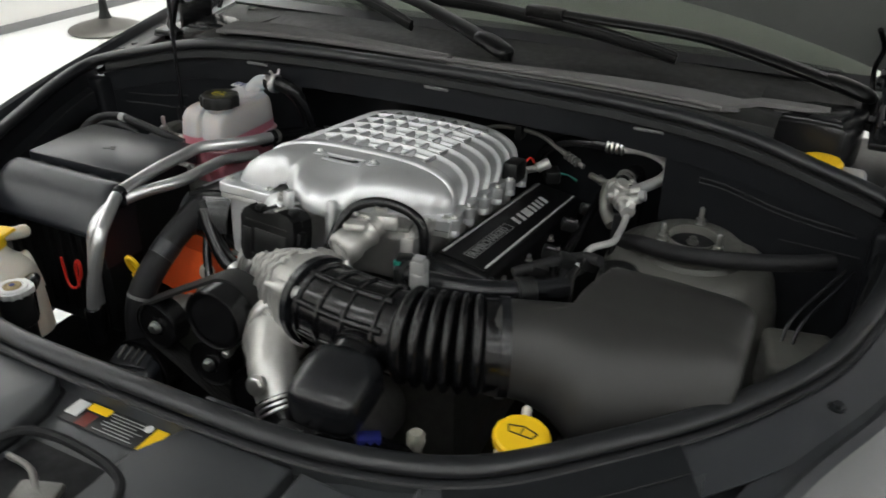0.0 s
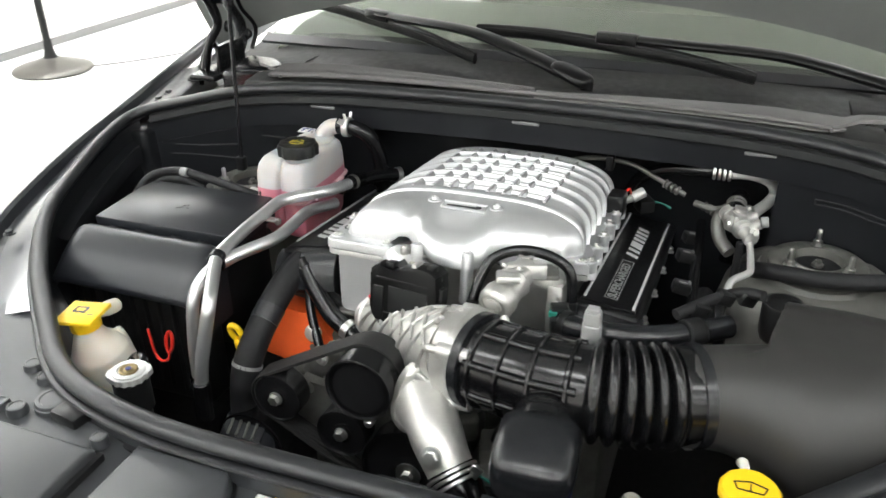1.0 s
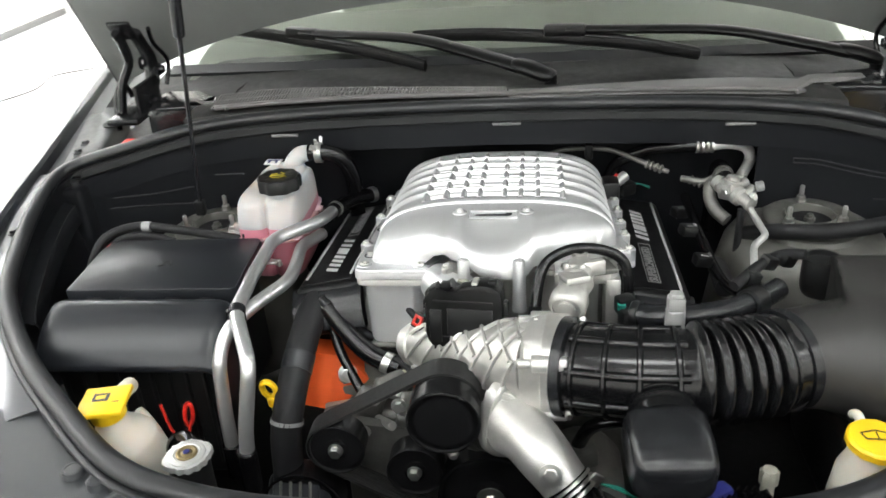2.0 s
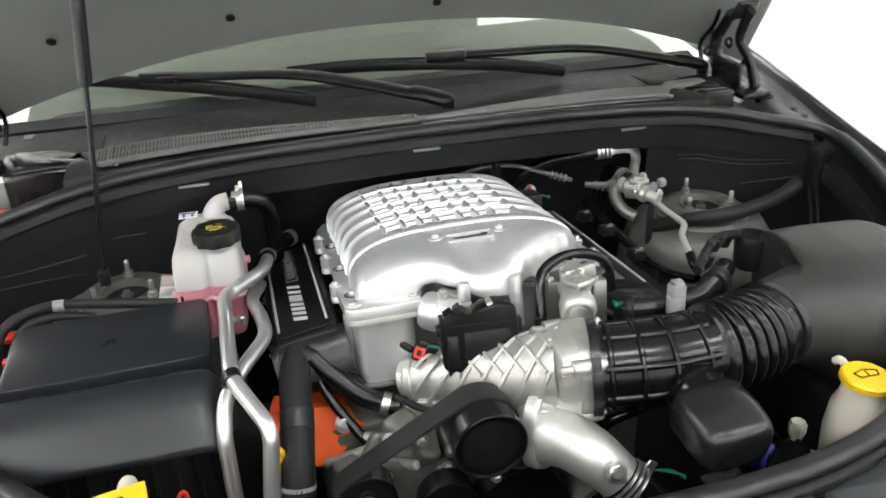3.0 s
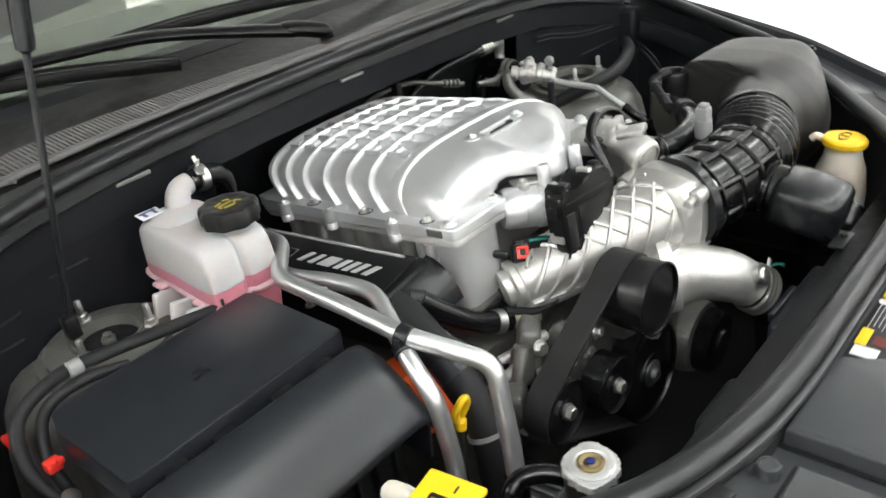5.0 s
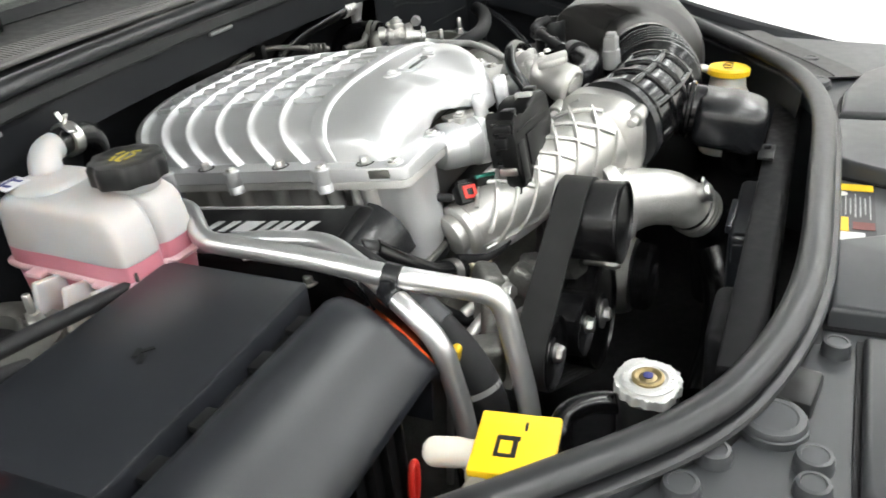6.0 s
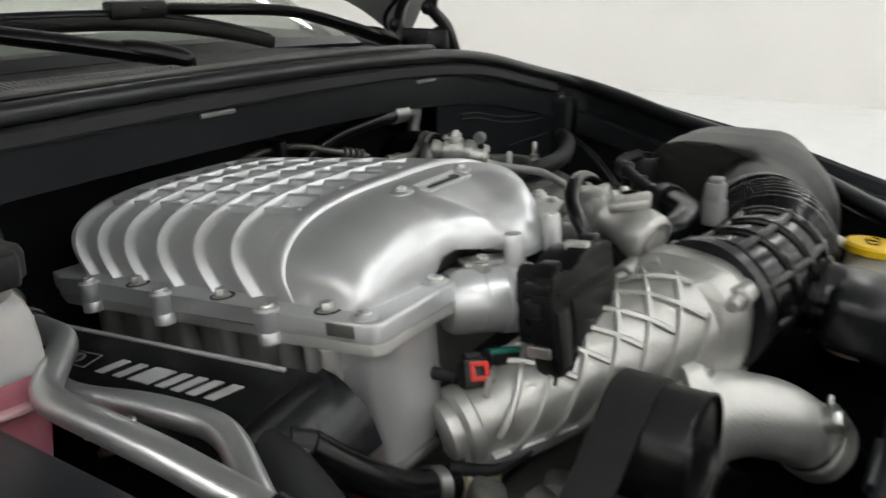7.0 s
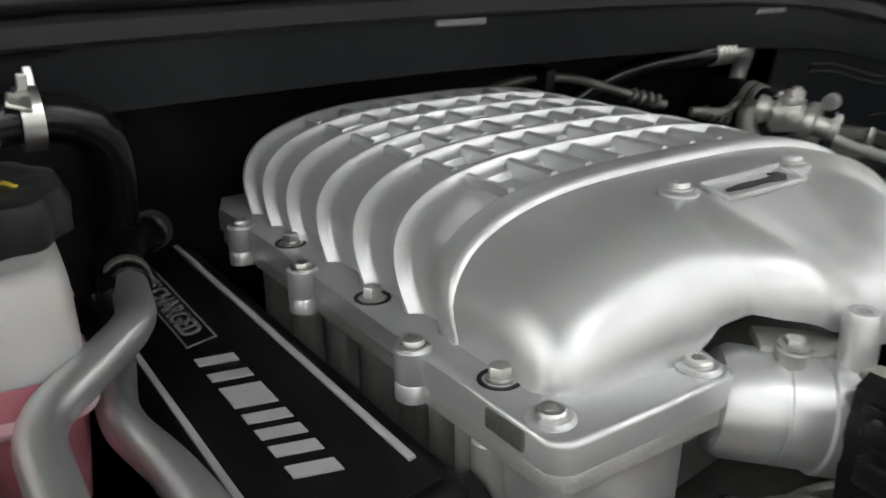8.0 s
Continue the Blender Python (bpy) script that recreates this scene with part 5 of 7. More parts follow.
def belt_loop(stops, r_extra, y0, y1, name_label, gap=None):
    """A belt as a thick band round circles listed in order (centre x, z, radius, side)."""
    t = thing("drive_belt", (stops[0][0], y0, stops[0][1]), name_label, "belt", "drive belts")
    pts = []
    n = len(stops)
    for i, (cx, cz, r) in enumerate(stops):
        px, pz, pr = stops[i - 1]
        nx, nz, nr = stops[(i + 1) % n]
        a0 = math.atan2(cz - pz, cx - px) + math.pi / 2 + math.asin(max(-1, min(1, (r - pr) / math.hypot(cx - px, cz - pz)))) * 1
        a1 = math.atan2(nz - cz, nx - cx) + math.pi / 2 + math.asin(max(-1, min(1, (nr - r) / math.hypot(nx - cx, nz - cz)))) * 1
        while a1 > a0:
            a1 -= 2 * math.pi
        for k in range(13):
            a = a0 + (a1 - a0) * k / 12
            pts.append((cx + (r + r_extra) * math.cos(a), cz + (r + r_extra) * math.sin(a)))
    rows_ = [[V((x, y0, z)), V((x, y1, z))] for x, z in pts]
    rows_.append(rows_[0])
    band = part("band", sheet(rows_, 0.004), "belt", t, "ribbed black rubber band")
    for k in range(6):
        yk = y0 + (y1 - y0) * (k + 0.5) / 6
        c = V((sum(p[0] for p in pts) / len(pts), 0, sum(p[1] for p in pts) / len(pts)))
        loop = []
        for x, z in pts:
            d = V((x - c.x, 0, z - c.z)).normalized()
            loop.append(V((x, yk, z)) - d * 0.0052)
        part("belt_rib", sweep(loop, 0.0019, 6, True), "belt", band)


belt_loop([(-0.223, 0.821, 0.041), (-0.061, 0.905, 0.049), (-0.005, 0.735, 0.075)], 0.003, -0.252, -0.216, "black ribbed belt over the idler and tensioner pulleys")

# thermostat elbow
elbow = thing("coolant_elbow", (0.05, -0.30, 0.85), "cast aluminium coolant elbow with rubber hose", "coolant elbow")
part("neck", sweep(spline([(0.012, -0.225, 0.872), (0.034, -0.264, 0.886), (0.058, -0.302, 0.886), (0.082, -0.331, 0.872), (0.104, -0.349, 0.850)], 8), lambda u: 0.034 + 0.014 * math.exp(-((u - 0.20) / 0.20) ** 2) + 0.004 * math.exp(-((u - 0.6) / 0.2) ** 2) - 0.003 * u, 36), "cast", elbow)
FL = slab([(0.044 * math.copysign(abs(math.cos(k * math.pi / 18)) ** 0.75, math.cos(k * math.pi / 18)), 0.033 * math.copysign(abs(math.sin(k * math.pi / 18)) ** 0.75, math.sin(k * math.pi / 18))) for k in range(36)], -0.008, 0.008, 0.0045, 3)
part("flange", moved(FL, Matrix.Translation((0.026, -0.256, 0.890)) @ frame_to((0.62, -0.75, 0.15)) @ pose(0, 0, 0, 0, 0, 70) @ Matrix.Diagonal((1.25, 1.3, 1.2, 1))), "cast", elbow)
part("flange_ear", rod((0.028, -0.245, 0.915), (0.022, -0.270, 0.921), 0.017), "cast", elbow)
part("ear_bolt", hexbolt((0.022, -0.270, 0.921), (-0.25, -0.9, 0.25), 0.009, 0.006), "steel", elbow)
part("bleed_boss", rod((0.080, -0.345, 0.880), (0.079, -0.368, 0.891), 0.012), "cast", elbow)
part("bleed_bolt", hexbolt((0.079, -0.368, 0.891), (0.0, -0.9, 0.45), 0.010, 0.006), "steel", elbow)
HD = V((0.030, -0.022, -0.028)).normalized()
part("hose", pipe([(0.097, -0.344, 0.858), (0.116, -0.358, 0.836), (0.134, -0.372, 0.80), (0.145, -0.38, 0.70)], 0.0325, 24), "hose", elbow, "black coolant hose")
for d in (0.000, 0.007, 0.015):
    part("spring_clamp", lathe([(0.033, 0), (0.036, 0.0008), (0.036, 0.0038), (0.033, 0.0046)], V((0.099, -0.346, 0.855)) + HD * d, HD, 36), "steel", elbow, "steel spring clamp")
part("clamp_tail", join(rbox((0.131, -0.350, 0.868), (0.012, 0.018, 0.012), 0.002, 2, (0, 30, 20)), rbox((0.136, -0.355, 0.877), (0.016, 0.004, 0.012), 0.001, 1, (0, 40, 10))), "steel", elbow)
for n in range(2):
    part("green_wire", pipe([(0.134, -0.350, 0.864 + 0.003 * n), (0.165, -0.354 - 0.004 * n, 0.860), (0.185, -0.36, 0.846 + 0.004 * n)], 0.0016, 6), "green", elbow, "teal wire")
pump = thing("water_pump", (-0.02, -0.23, 0.83), "cast aluminium water pump housing", "water pump")
part("housing", lathe([(0.05, 0), (0.055, 0.005), (0.055, 0.03), (0.045, 0.04), (0, 0.042)], (-0.005, -0.19, 0.845), (0, -1, 0.1), 32), "cast_dull", pump)
part("outlet", pipe([(-0.03, -0.225, 0.852), (0.0, -0.235, 0.838), (0.03, -0.23, 0.85)], 0.024, 18), "cast_dull", pump)
part("stud", join(rod((-0.055, -0.24, 0.845), (-0.05, -0.285, 0.842), 0.006), lathe([(0.008, 0), (0.008, 0.012)], (-0.052, -0.268, 0.843), (0.1, -1, -0.06), 6)), "steel", pump)

# ---------------------------------------------------------------- coolant reservoir
tank = thing("coolant_reservoir", (-0.385, 0.16, 0.93), "milky plastic coolant tank half full of pink fluid", "coolant tank")


TANK = [(-0.4485, 0.106), (-0.436, 0.091), (-0.408, 0.089), (-0.397, 0.097), (-0.388, 0.090), (-0.360, 0.090), (-0.345, 0.104), (-0.341, 0.160), (-0.343, 0.240), (-0.356, 0.264), (-0.395, 0.270), (-0.428, 0.268), (-0.441, 0.250), (-0.444, 0.19)]


def tank_ring(z, k=1.0, front=0.0):
    """The tank's outline at a height: two rounded chambers in front, a blunt rear."""
    cx_, cy_ = -0.395, 0.178
    out_ = []
    for p in spline([(x, y, 0) for x, y in TANK], 6, True):
        ease_ = smooth(0.16, 0.09, p.y)
        out_.append(V((cx_ + (p.x - cx_) * k, cy_ + (p.y - cy_) * k + front * ease_, z)))
    return out_


part("upper_shell", loft([tank_ring(z, k, f) for z, k, f in ((1.004, 1.0, 0), (1.024, 0.992, 0.001), (1.038, 0.98, 0.003), (1.047, 0.955, 0.006), (1.053, 0.91, 0.010), (1.0565, 0.84, 0.012), (1.058, 0.70, 0.012), (1.0585, 0.40, 0.006))]), "white_tank", tank, "milky white upper shell", 70)
part("fluid_band", loft([tank_ring(0.985, 1.004), tank_ring(1.004, 1.004)]), "pink_tank", tank, "pink fluid showing through the shell", 60)
part("seam", loft([tank_ring(0.9805, 1.0), tank_ring(0.9815, 1.065), tank_ring(0.9835, 1.08), tank_ring(0.9855, 1.075), tank_ring(0.9875, 1.0)]), "pale_pink", tank, "moulded seam ridge", 60)
part("lower_shell", loft([tank_ring(0.905, 0.84), tank_ring(0.915, 0.90), tank_ring(0.95, 0.95), tank_ring(0.982, 0.985)]), "pink_tank", tank, "pink translucent lower shell", 60)
for x, y in ((-0.4475, 0.125), (-0.4475, 0.215), (-0.340, 0.125), (-0.340, 0.215)):
    part("seam_tab", rbox((x, y, 0.984), (0.020, 0.022, 0.006), 0.0025, 2), "pale_pink", tank)
part("foot_bracket", join(rbox((-0.462, 0.115, 0.950), (0.045, 0.010, 0.075), 0.004, 2, (0, 12, 0)), rbox((-0.462, 0.150, 0.950), (0.045, 0.010, 0.075), 0.004, 2, (0, 12, 0)), rbox((-0.462, 0.190, 0.950), (0.045, 0.010, 0.075), 0.004, 2, (0, 12, 0)), rbox((-0.475, 0.145, 0.918), (0.07, 0.13, 0.010), 0.004)), "white_tank", tank, "milky support brackets")
part("filler_neck", rod((-0.374, 0.133, 1.045), (-0.374, 0.133, 1.068), 0.027), "white_tank", tank)
cap = part("cap", lathe([(0.031, 0), (0.0365, 0.002), (0.0370, 0.018), (0.0345, 0.0235), (0.026, 0.025), (0.024, 0.0242), (0, 0.0242)], (-0.374, 0.133, 1.062), (0, 0, 1), 72, 9, 0.045), "plastic", tank, "black ribbed pressure cap")
for x, y, sx, sy, r in ((-0.009, 0.007, 0.011, 0.0026, 20), (0.005, 0.010, 0.009, 0.0026, -25), (-0.002, 0.001, 0.020, 0.0026, 5), (-0.013, -0.003, 0.0026, 0.007, 0), (0.008, -0.004, 0.009, 0.0026, 60), (0.013, -0.004, 0.009, 0.0026, -60), (-0.003, -0.009, 0.014, 0.0026, -4)):
    part("cap_mark", rbox((-0.374 + x, 0.133 + y, 1.0865), (sx, sy, 0.0008), 0, rot=(0, 0, r)), "dull_yellow", cap, "yellow printed warning mark")
part("outlet_neck", sweep(spline([(-0.385, 0.235, 1.045), (-0.378, 0.245, 1.066), (-0.365, 0.252, 1.078), (-0.340, 0.254, 1.080)], 8), lambda u: 0.0185 - 0.0045 * u, 24), "white_tank", tank, "white outlet neck")
part("rear_shoulder", loft([oval((-0.392, 0.226, z), (1, 0, 0), (0, 1, 0), r, r * 0.95, 28, 2.6) for z, r in ((1.035, 0.043), (1.052, 0.041), (1.060, 0.037), (1.064, 0.028), (1.065, 0.012))]), "white_tank", tank, "raised rear shoulder", 60)
part("label", rbox((-0.420, 0.248, 1.0655), (0.030, 0.022, 0.0012), 0, rot=(4, 0, -4)), "label", tank, "small white sticker")
part("label_print", join(rbox((-0.420, 0.254, 1.0668), (0.024, 0.004, 0.0006), 0), rbox((-0.427, 0.246, 1.0664), (0.004, 0.010, 0.0006), 0), rbox((-0.413, 0.246, 1.0664), (0.004, 0.010, 0.0006), 0)), "blue", tank, "blue bars on the sticker")
tank_hose = thing("tank_hose", (-0.29, 0.25, 1.05), "black hose from the coolant tank with spring clamp", "hose")
part("hose", pipe([(-0.352, 0.253, 1.080), (-0.325, 0.255, 1.080), (-0.300, 0.260, 1.070), (-0.286, 0.272, 1.045), (-0.282, 0.290, 1.00), (-0.285, 0.305, 0.92)], 0.0150, 18), "hose", tank_hose)
part("spring_clamp", join(lathe([(0.017, -0.006), (0.019, -0.006), (0.019, 0.006), (0.017, 0.006)], (-0.332, 0.254, 1.080), (1, 0, 0), 28), rbox((-0.334, 0.248, 1.103), (0.006, 0.003, 0.014), 0.001, 1, (30, 0, 0)), rbox((-0.328, 0.262, 1.102), (0.006, 0.003, 0.014), 0.001, 1, (-30, 0, 0)), rbox((-0.338, 0.240, 1.094), (0.014, 0.012, 0.003), 0.001, 1, (30, 20, 0))), "steel", tank_hose, "bright spring clamp")

# ---------------------------------------------------------------- fuse box
fuse = thing("fuse_box", (-0.54, -0.04, 0.75), "matt black fuse box with hinged lid and domed front cover", "fuse box")
FT = pose(-0.535, 0.0, 0.984, 1.5, 0, 1.5)
part("lid", slab([(-0.143, -0.078), (-0.133, -0.081), (0.127, -0.081), (0.134, -0.076), (0.134, 0.072), (0.126, 0.082), (-0.118, 0.085), (-0.134, 0.076), (-0.142, 0.05)], -0.03, 0.006, 0.004, 2, FT), "plastic_box", fuse, "flat black lid")
part("body", rbox((-0.538, -0.01, 0.865), (0.25, 0.15, 0.20), 0.01), "plastic", fuse)
cov = []
for k in range(25):
    u = k / 24
    x = -0.692 + 0.300 * u
    e = min(u, 1 - u) * 0.300
    drop = 0.020 * max(0.0, 1 - e / 0.022) ** 2
    cov.append([V((x, y, z - drop)) for y, z in ((-0.099, 0.950), (-0.0995, 0.977), (-0.102, 0.982), (-0.111, 0.985), (-0.123, 0.984), (-0.139, 0.977), (-0.159, 0.963), (-0.181, 0.944), (-0.198, 0.927), (-0.2005, 0.920), (-0.197, 0.914), (-0.190, 0.912))])
part("front_cover", sheet(cov, 0.003), "plastic_box", fuse, "domed black front cover", 60)
part("side_cheek", slab([(-0.102, 0.85), (-0.102, 0.962), (-0.112, 0.966), (-0.135, 0.960), (-0.165, 0.942), (-0.19, 0.912), (-0.185, 0.85)], -0.002, 0.002, 0, 1, Matrix.Translation((-0.395, 0, 0)) @ Matrix(((0, 0, 1, 0), (1, 0, 0, 0), (0, 1, 0, 0), (0, 0, 0, 1)))), "plastic_box", fuse)
part("side_cheek", slab([(-0.102, 0.85), (-0.102, 0.962), (-0.112, 0.966), (-0.135, 0.960), (-0.165, 0.942), (-0.19, 0.912), (-0.185, 0.85)], -0.002, 0.002, 0, 1, Matrix.Translation((-0.690, 0, 0)) @ Matrix(((0, 0, 1, 0), (1, 0, 0, 0), (0, 1, 0, 0), (0, 0, 0, 1)))), "plastic_box", fuse)
for x in (-0.63, -0.575, -0.50, -0.445):
    part("hinge_tab", rbox((x, -0.091, 0.972), (0.024, 0.014, 0.006), 0.001), "plastic", fuse)
part("emblem", join(*[rbox((-0.54 + dx, -0.005 + dy, 0.9915), (0.012, 0.004, 0.0008), 0, rot=(1.5, 0, r)) for dx, dy, r in ((0, 0.006, 20), (0.006, 0.0, -40), (-0.006, -0.004, 30))]), "plastic", fuse, "faint moulded emblem")
part("lower_front", rbox((-0.545, -0.135, 0.80), (0.26, 0.06, 0.22), 0.01), "plastic", fuse, "ribbed lower housing")
for k in range(9):
    part("lower_rib", rbox((-0.66 + 0.028 * k, -0.168, 0.81), (0.004, 0.012, 0.18), 0.001), "plastic", fuse)
part("cable", pipe([(-0.704, 0.03, 0.92), (-0.712, 0.06, 0.955), (-0.694, 0.095, 0.990), (-0.640, 0.110, 1.004), (-0.58, 0.108, 1.000), (-0.50, 0.098, 0.992), (-0.44, 0.10, 0.98)], 0.0078, 12), "sleeve", fuse, "thick black cable")
part("cable", pipe([(-0.690, 0.04, 0.92), (-0.690, 0.066, 0.955), (-0.668, 0.092, 0.985), (-0.62, 0.098, 0.992), (-0.57, 0.096, 0.980)], 0.0068, 12), "sleeve", fuse)
part("cable_collar", rod((-0.628, 0.109, 1.004), (-0.612, 0.109, 1.0035), 0.0092), "grey_plastic", fuse, "grey cable collar")
part("cable_strap", join(*[rbox((-0.44 + 0.006 * k, 0.098, 0.985 - 0.002 * k), (0.004, 0.016, 0.022), 0.001, 1, (0, 0, 20 * k)) for k in range(3)]), "plastic", fuse)
part("red_latch", join(rbox((-0.692, 0.050, 0.953), (0.017, 0.014, 0.013), 0.003), rbox((-0.686, 0.043, 0.958), (0.008, 0.008, 0.007), 0.002)), "red", fuse, "red plastic latch")
part("red_latch", rbox((-0.700, 0.118, 0.958), (0.018, 0.026, 0.010), 0.003), "red", fuse, "red plastic latch")
part("ring_terminal", join(lathe([(0.006, 0), (0.0095, 0.001), (0.0095, 0.003), (0.006, 0.004)], (-0.697, 0.018, 0.930), (0.3, -0.4, 1), 24), rod((-0.697, 0.010, 0.927), (-0.695, -0.006, 0.910), 0.0035)), "steel", fuse, "bare ring terminal")

# ---------------------------------------------------------------- twin aluminium pipes
pipes = thing("coolant_pipes", (-0.37, -0.15, 0.80), "pair of bright aluminium coolant pipes beside the fuse box", "pipes")
part("rear_hose", pipe([(-0.3025, 0.185, 0.992), (-0.299, 0.212, 0.989), (-0.294, 0.255, 0.976), (-0.292, 0.300, 0.950), (-0.292, 0.33, 0.90)], 0.0130, 16), "hose", pipes, "black rubber hose on the pipe end")
part("hose_clamp", lathe([(0.0130, -0.004), (0.0145, -0.004), (0.0145, 0.004), (0.0130, 0.004)], (-0.3005, 0.200, 0.9902), (0.15, 1, -0.12), 24), "cast_dull", pipes)
part("pipe", pipe([(-0.300, 0.20, 0.990), (-0.312, 0.129, 1.000), (-0.376, 0.060, 1.001), (-0.375, -0.06, 0.998), (-0.374, -0.150, 0.990), (-0.332, -0.236, 0.960), (-0.346, -0.262, 0.86), (-0.350, -0.268, 0.80)], 0.0108, 18, bend=0.021), "alu_tube", pipes)
part("pipe", pipe([(-0.320, 0.16, 0.960), (-0.338, 0.085, 0.974), (-0.326, 0.02, 0.982), (-0.320, -0.050, 0.985), (-0.360, -0.118, 0.980), (-0.386, -0.165, 0.968), (-0.392, -0.200, 0.94), (-0.392, -0.216, 0.86), (-0.392, -0.22, 0.78)], 0.0105, 18, bend=0.026), "alu_tube", pipes)
part("pipe_clip", join(rod((-0.374, -0.140, 0.991), (-0.3715, -0.156, 0.987), 0.0128), rod((-0.372, -0.140, 0.975), (-0.381, -0.156, 0.971), 0.0128), rbox((-0.375, -0.148, 0.981), (0.028, 0.013, 0.024), 0.004)), "plastic_smooth", pipes, "black pipe clip")
part("small_bracket", join(rbox((-0.365, 0.010, 0.985), (0.03, 0.018, 0.004), 0.001, 1, (0, 20, 30)), rod((-0.352, 0.004, 0.98), (-0.352, 0.004, 0.992), 0.004)), "steel", pipes)
part("hose_end", rod((-0.350, -0.268, 0.76), (-0.349, -0.266, 0.83), 0.0145), "hose", pipes, "rubber hose end")
part("hose_end", rod((-0.392, -0.22, 0.74), (-0.392, -0.218, 0.80), 0.0145), "hose", pipes)
part("upper_hose", pipe([(-0.312, 0.17, 0.988), (-0.30, 0.22, 0.985), (-0.28, 0.28, 0.975), (-0.25, 0.32, 0.965)], 0.0135, 14), "hose", pipes, "black rubber hose")
part("spring_clamp", lathe([(0.0135, -0.005), (0.0152, -0.005), (0.0152, 0.005), (0.0135, 0.005)], (-0.255, 0.315, 0.967), (0.5, 0.6, -0.1), 24), "steel", pipes)

# ---------------------------------------------------------------- radiator cap and filler
rad = thing("radiator_filler", (-0.373, -0.379, 0.74), "bright metal radiator cap on a black filler neck", "radiator filler")
rc = []
for k in range(128):
    a = 2 * math.pi * k / 128
    r = 0.0272 + 0.0046 * max(0, math.cos(2 * a)) ** 5 + 0.0012 * math.cos(14 * a) * (1 - max(0, math.cos(2 * a)) ** 4)
    rc.append((r * math.cos(a), r * math.sin(a)))
RCM = pose(-0.373, -0.379, 0.922, 0, 0, 35)
part("cap", slab(rc, -0.007, 0.0022, 0.0022, 2, RCM), "bright_alu", rad, "bright stamped cap")
part("cap_crown", lathe([(0.0235, 0), (0.0232, 0.0022), (0.0215, 0.0030), (0.0165, 0.0034), (0.0150, 0.0018), (0, 0.0018)], (-0.373, -0.379, 0.9235), (0, 0, 1), 48), "bright_alu", rad)
part("cap_ring", lathe([(0.0135, 0), (0.0135, 0.0022), (0.011, 0.003), (0.0075, 0.0016), (0.0045, 0.003), (0, 0.003)], (-0.373, -0.379, 0.9250), (0, 0, 1), 36), "brass", rad, "brass centre ring")
part("cap_dot", lathe([(0.0042, 0), (0.0042, 0.001), (0, 0.0012)], (-0.373, -0.379, 0.9280), (0, 0, 1), 16), "blue", rad, "blue centre dot")
for k in range(26):
    a = 2 * math.pi * k / 26
    if k % 13 in (0, 1):
        continue
    part("stamped_mark", rbox((-0.373 + 0.0198 * math.cos(a), -0.379 + 0.0198 * math.sin(a), 0.9270), (0.0009, 0.0022, 0.0004), 0, rot=(0, 0, math.degrees(a) - 90)), "steel", rad)
part("neck", join(rod((-0.373, -0.379, 0.86), (-0.373, -0.379, 0.914), 0.026), rod((-0.373, -0.379, 0.74), (-0.373, -0.379, 0.87), 0.021)), "plastic", rad, "black filler neck")
part("overflow_hose", pipe([(-0.378, -0.358, 0.898), (-0.39, -0.335, 0.902), (-0.408, -0.318, 0.898), (-0.425, -0.318, 0.88), (-0.43, -0.32, 0.82)], 0.010, 14), "hose", rad, "black overflow hose")

# ---------------------------------------------------------------- bottles with yellow caps
lb = thing("fluid_bottle", (-0.50, -0.30, 0.75), "milky filler bottle with square yellow flap cap", "fluid bottle")
part("neck", pipe([(-0.508, -0.310, 0.938), (-0.506, -0.308, 0.905), (-0.502, -0.304, 0.880), (-0.494, -0.300, 0.84), (-0.490, -0.298, 0.76)], lambda u: 0.0190 + 0.027 * min(1.0, max(0.0, (u - 0.12) / 0.40)) ** 0.9, 28), "aged_white", lb, "milky plastic neck")
part("handle", sweep(spline([(-0.492, -0.268, 0.902), (-0.488, -0.268, 0.888), (-0.480, -0.272, 0.865), (-0.474, -0.276, 0.84)], 6), lambda u: 0.006 + 0.012 * u, 14), "aged_white", lb)
part("flap_cap", rbox((-0.509, -0.311, 0.9500), (0.063, 0.060, 0.007), 0.002, 2, (1, -2, 9)), "yellow", lb, "square yellow flap")
part("cap_skirt", rod((-0.509, -0.309, 0.925), (-0.510, -0.310, 0.943), 0.0235, 28), "yellow", lb)
part("flap_hinge", sweep(spline([(-0.509, -0.290, 0.938), (-0.509, -0.276, 0.934), (-0.509, -0.258, 0.930), (-0.509, -0.236, 0.925)], 6), lambda u: 0.0100 + 0.0018 * smooth(0.3, 0.6, u) - 0.010 * max(0.0, (u - 0.8) / 0.2) ** 3, 18), "aged_white", lb, "white round hinge knob")
for x, y, sx, sy in ((-0.004, -0.002, 0.012, 0.0022), (-0.004, 0.006, 0.012, 0.0018), (-0.010, 0.002, 0.002, 0.008), (0.002, 0.002, 0.003, 0.010), (0.012, -0.003, 0.006, 0.0014), (0.012, 0.002, 0.006, 0.0014)):
    part("cap_mark", rbox((-0.509 + 1.5 * x, -0.309 + 1.6 * y, 0.9537), (1.5 * sx, 1.6 * sy, 0.0008), 0, rot=(1, -2, 9)), "label_black", lb, "black printed symbol stroke")

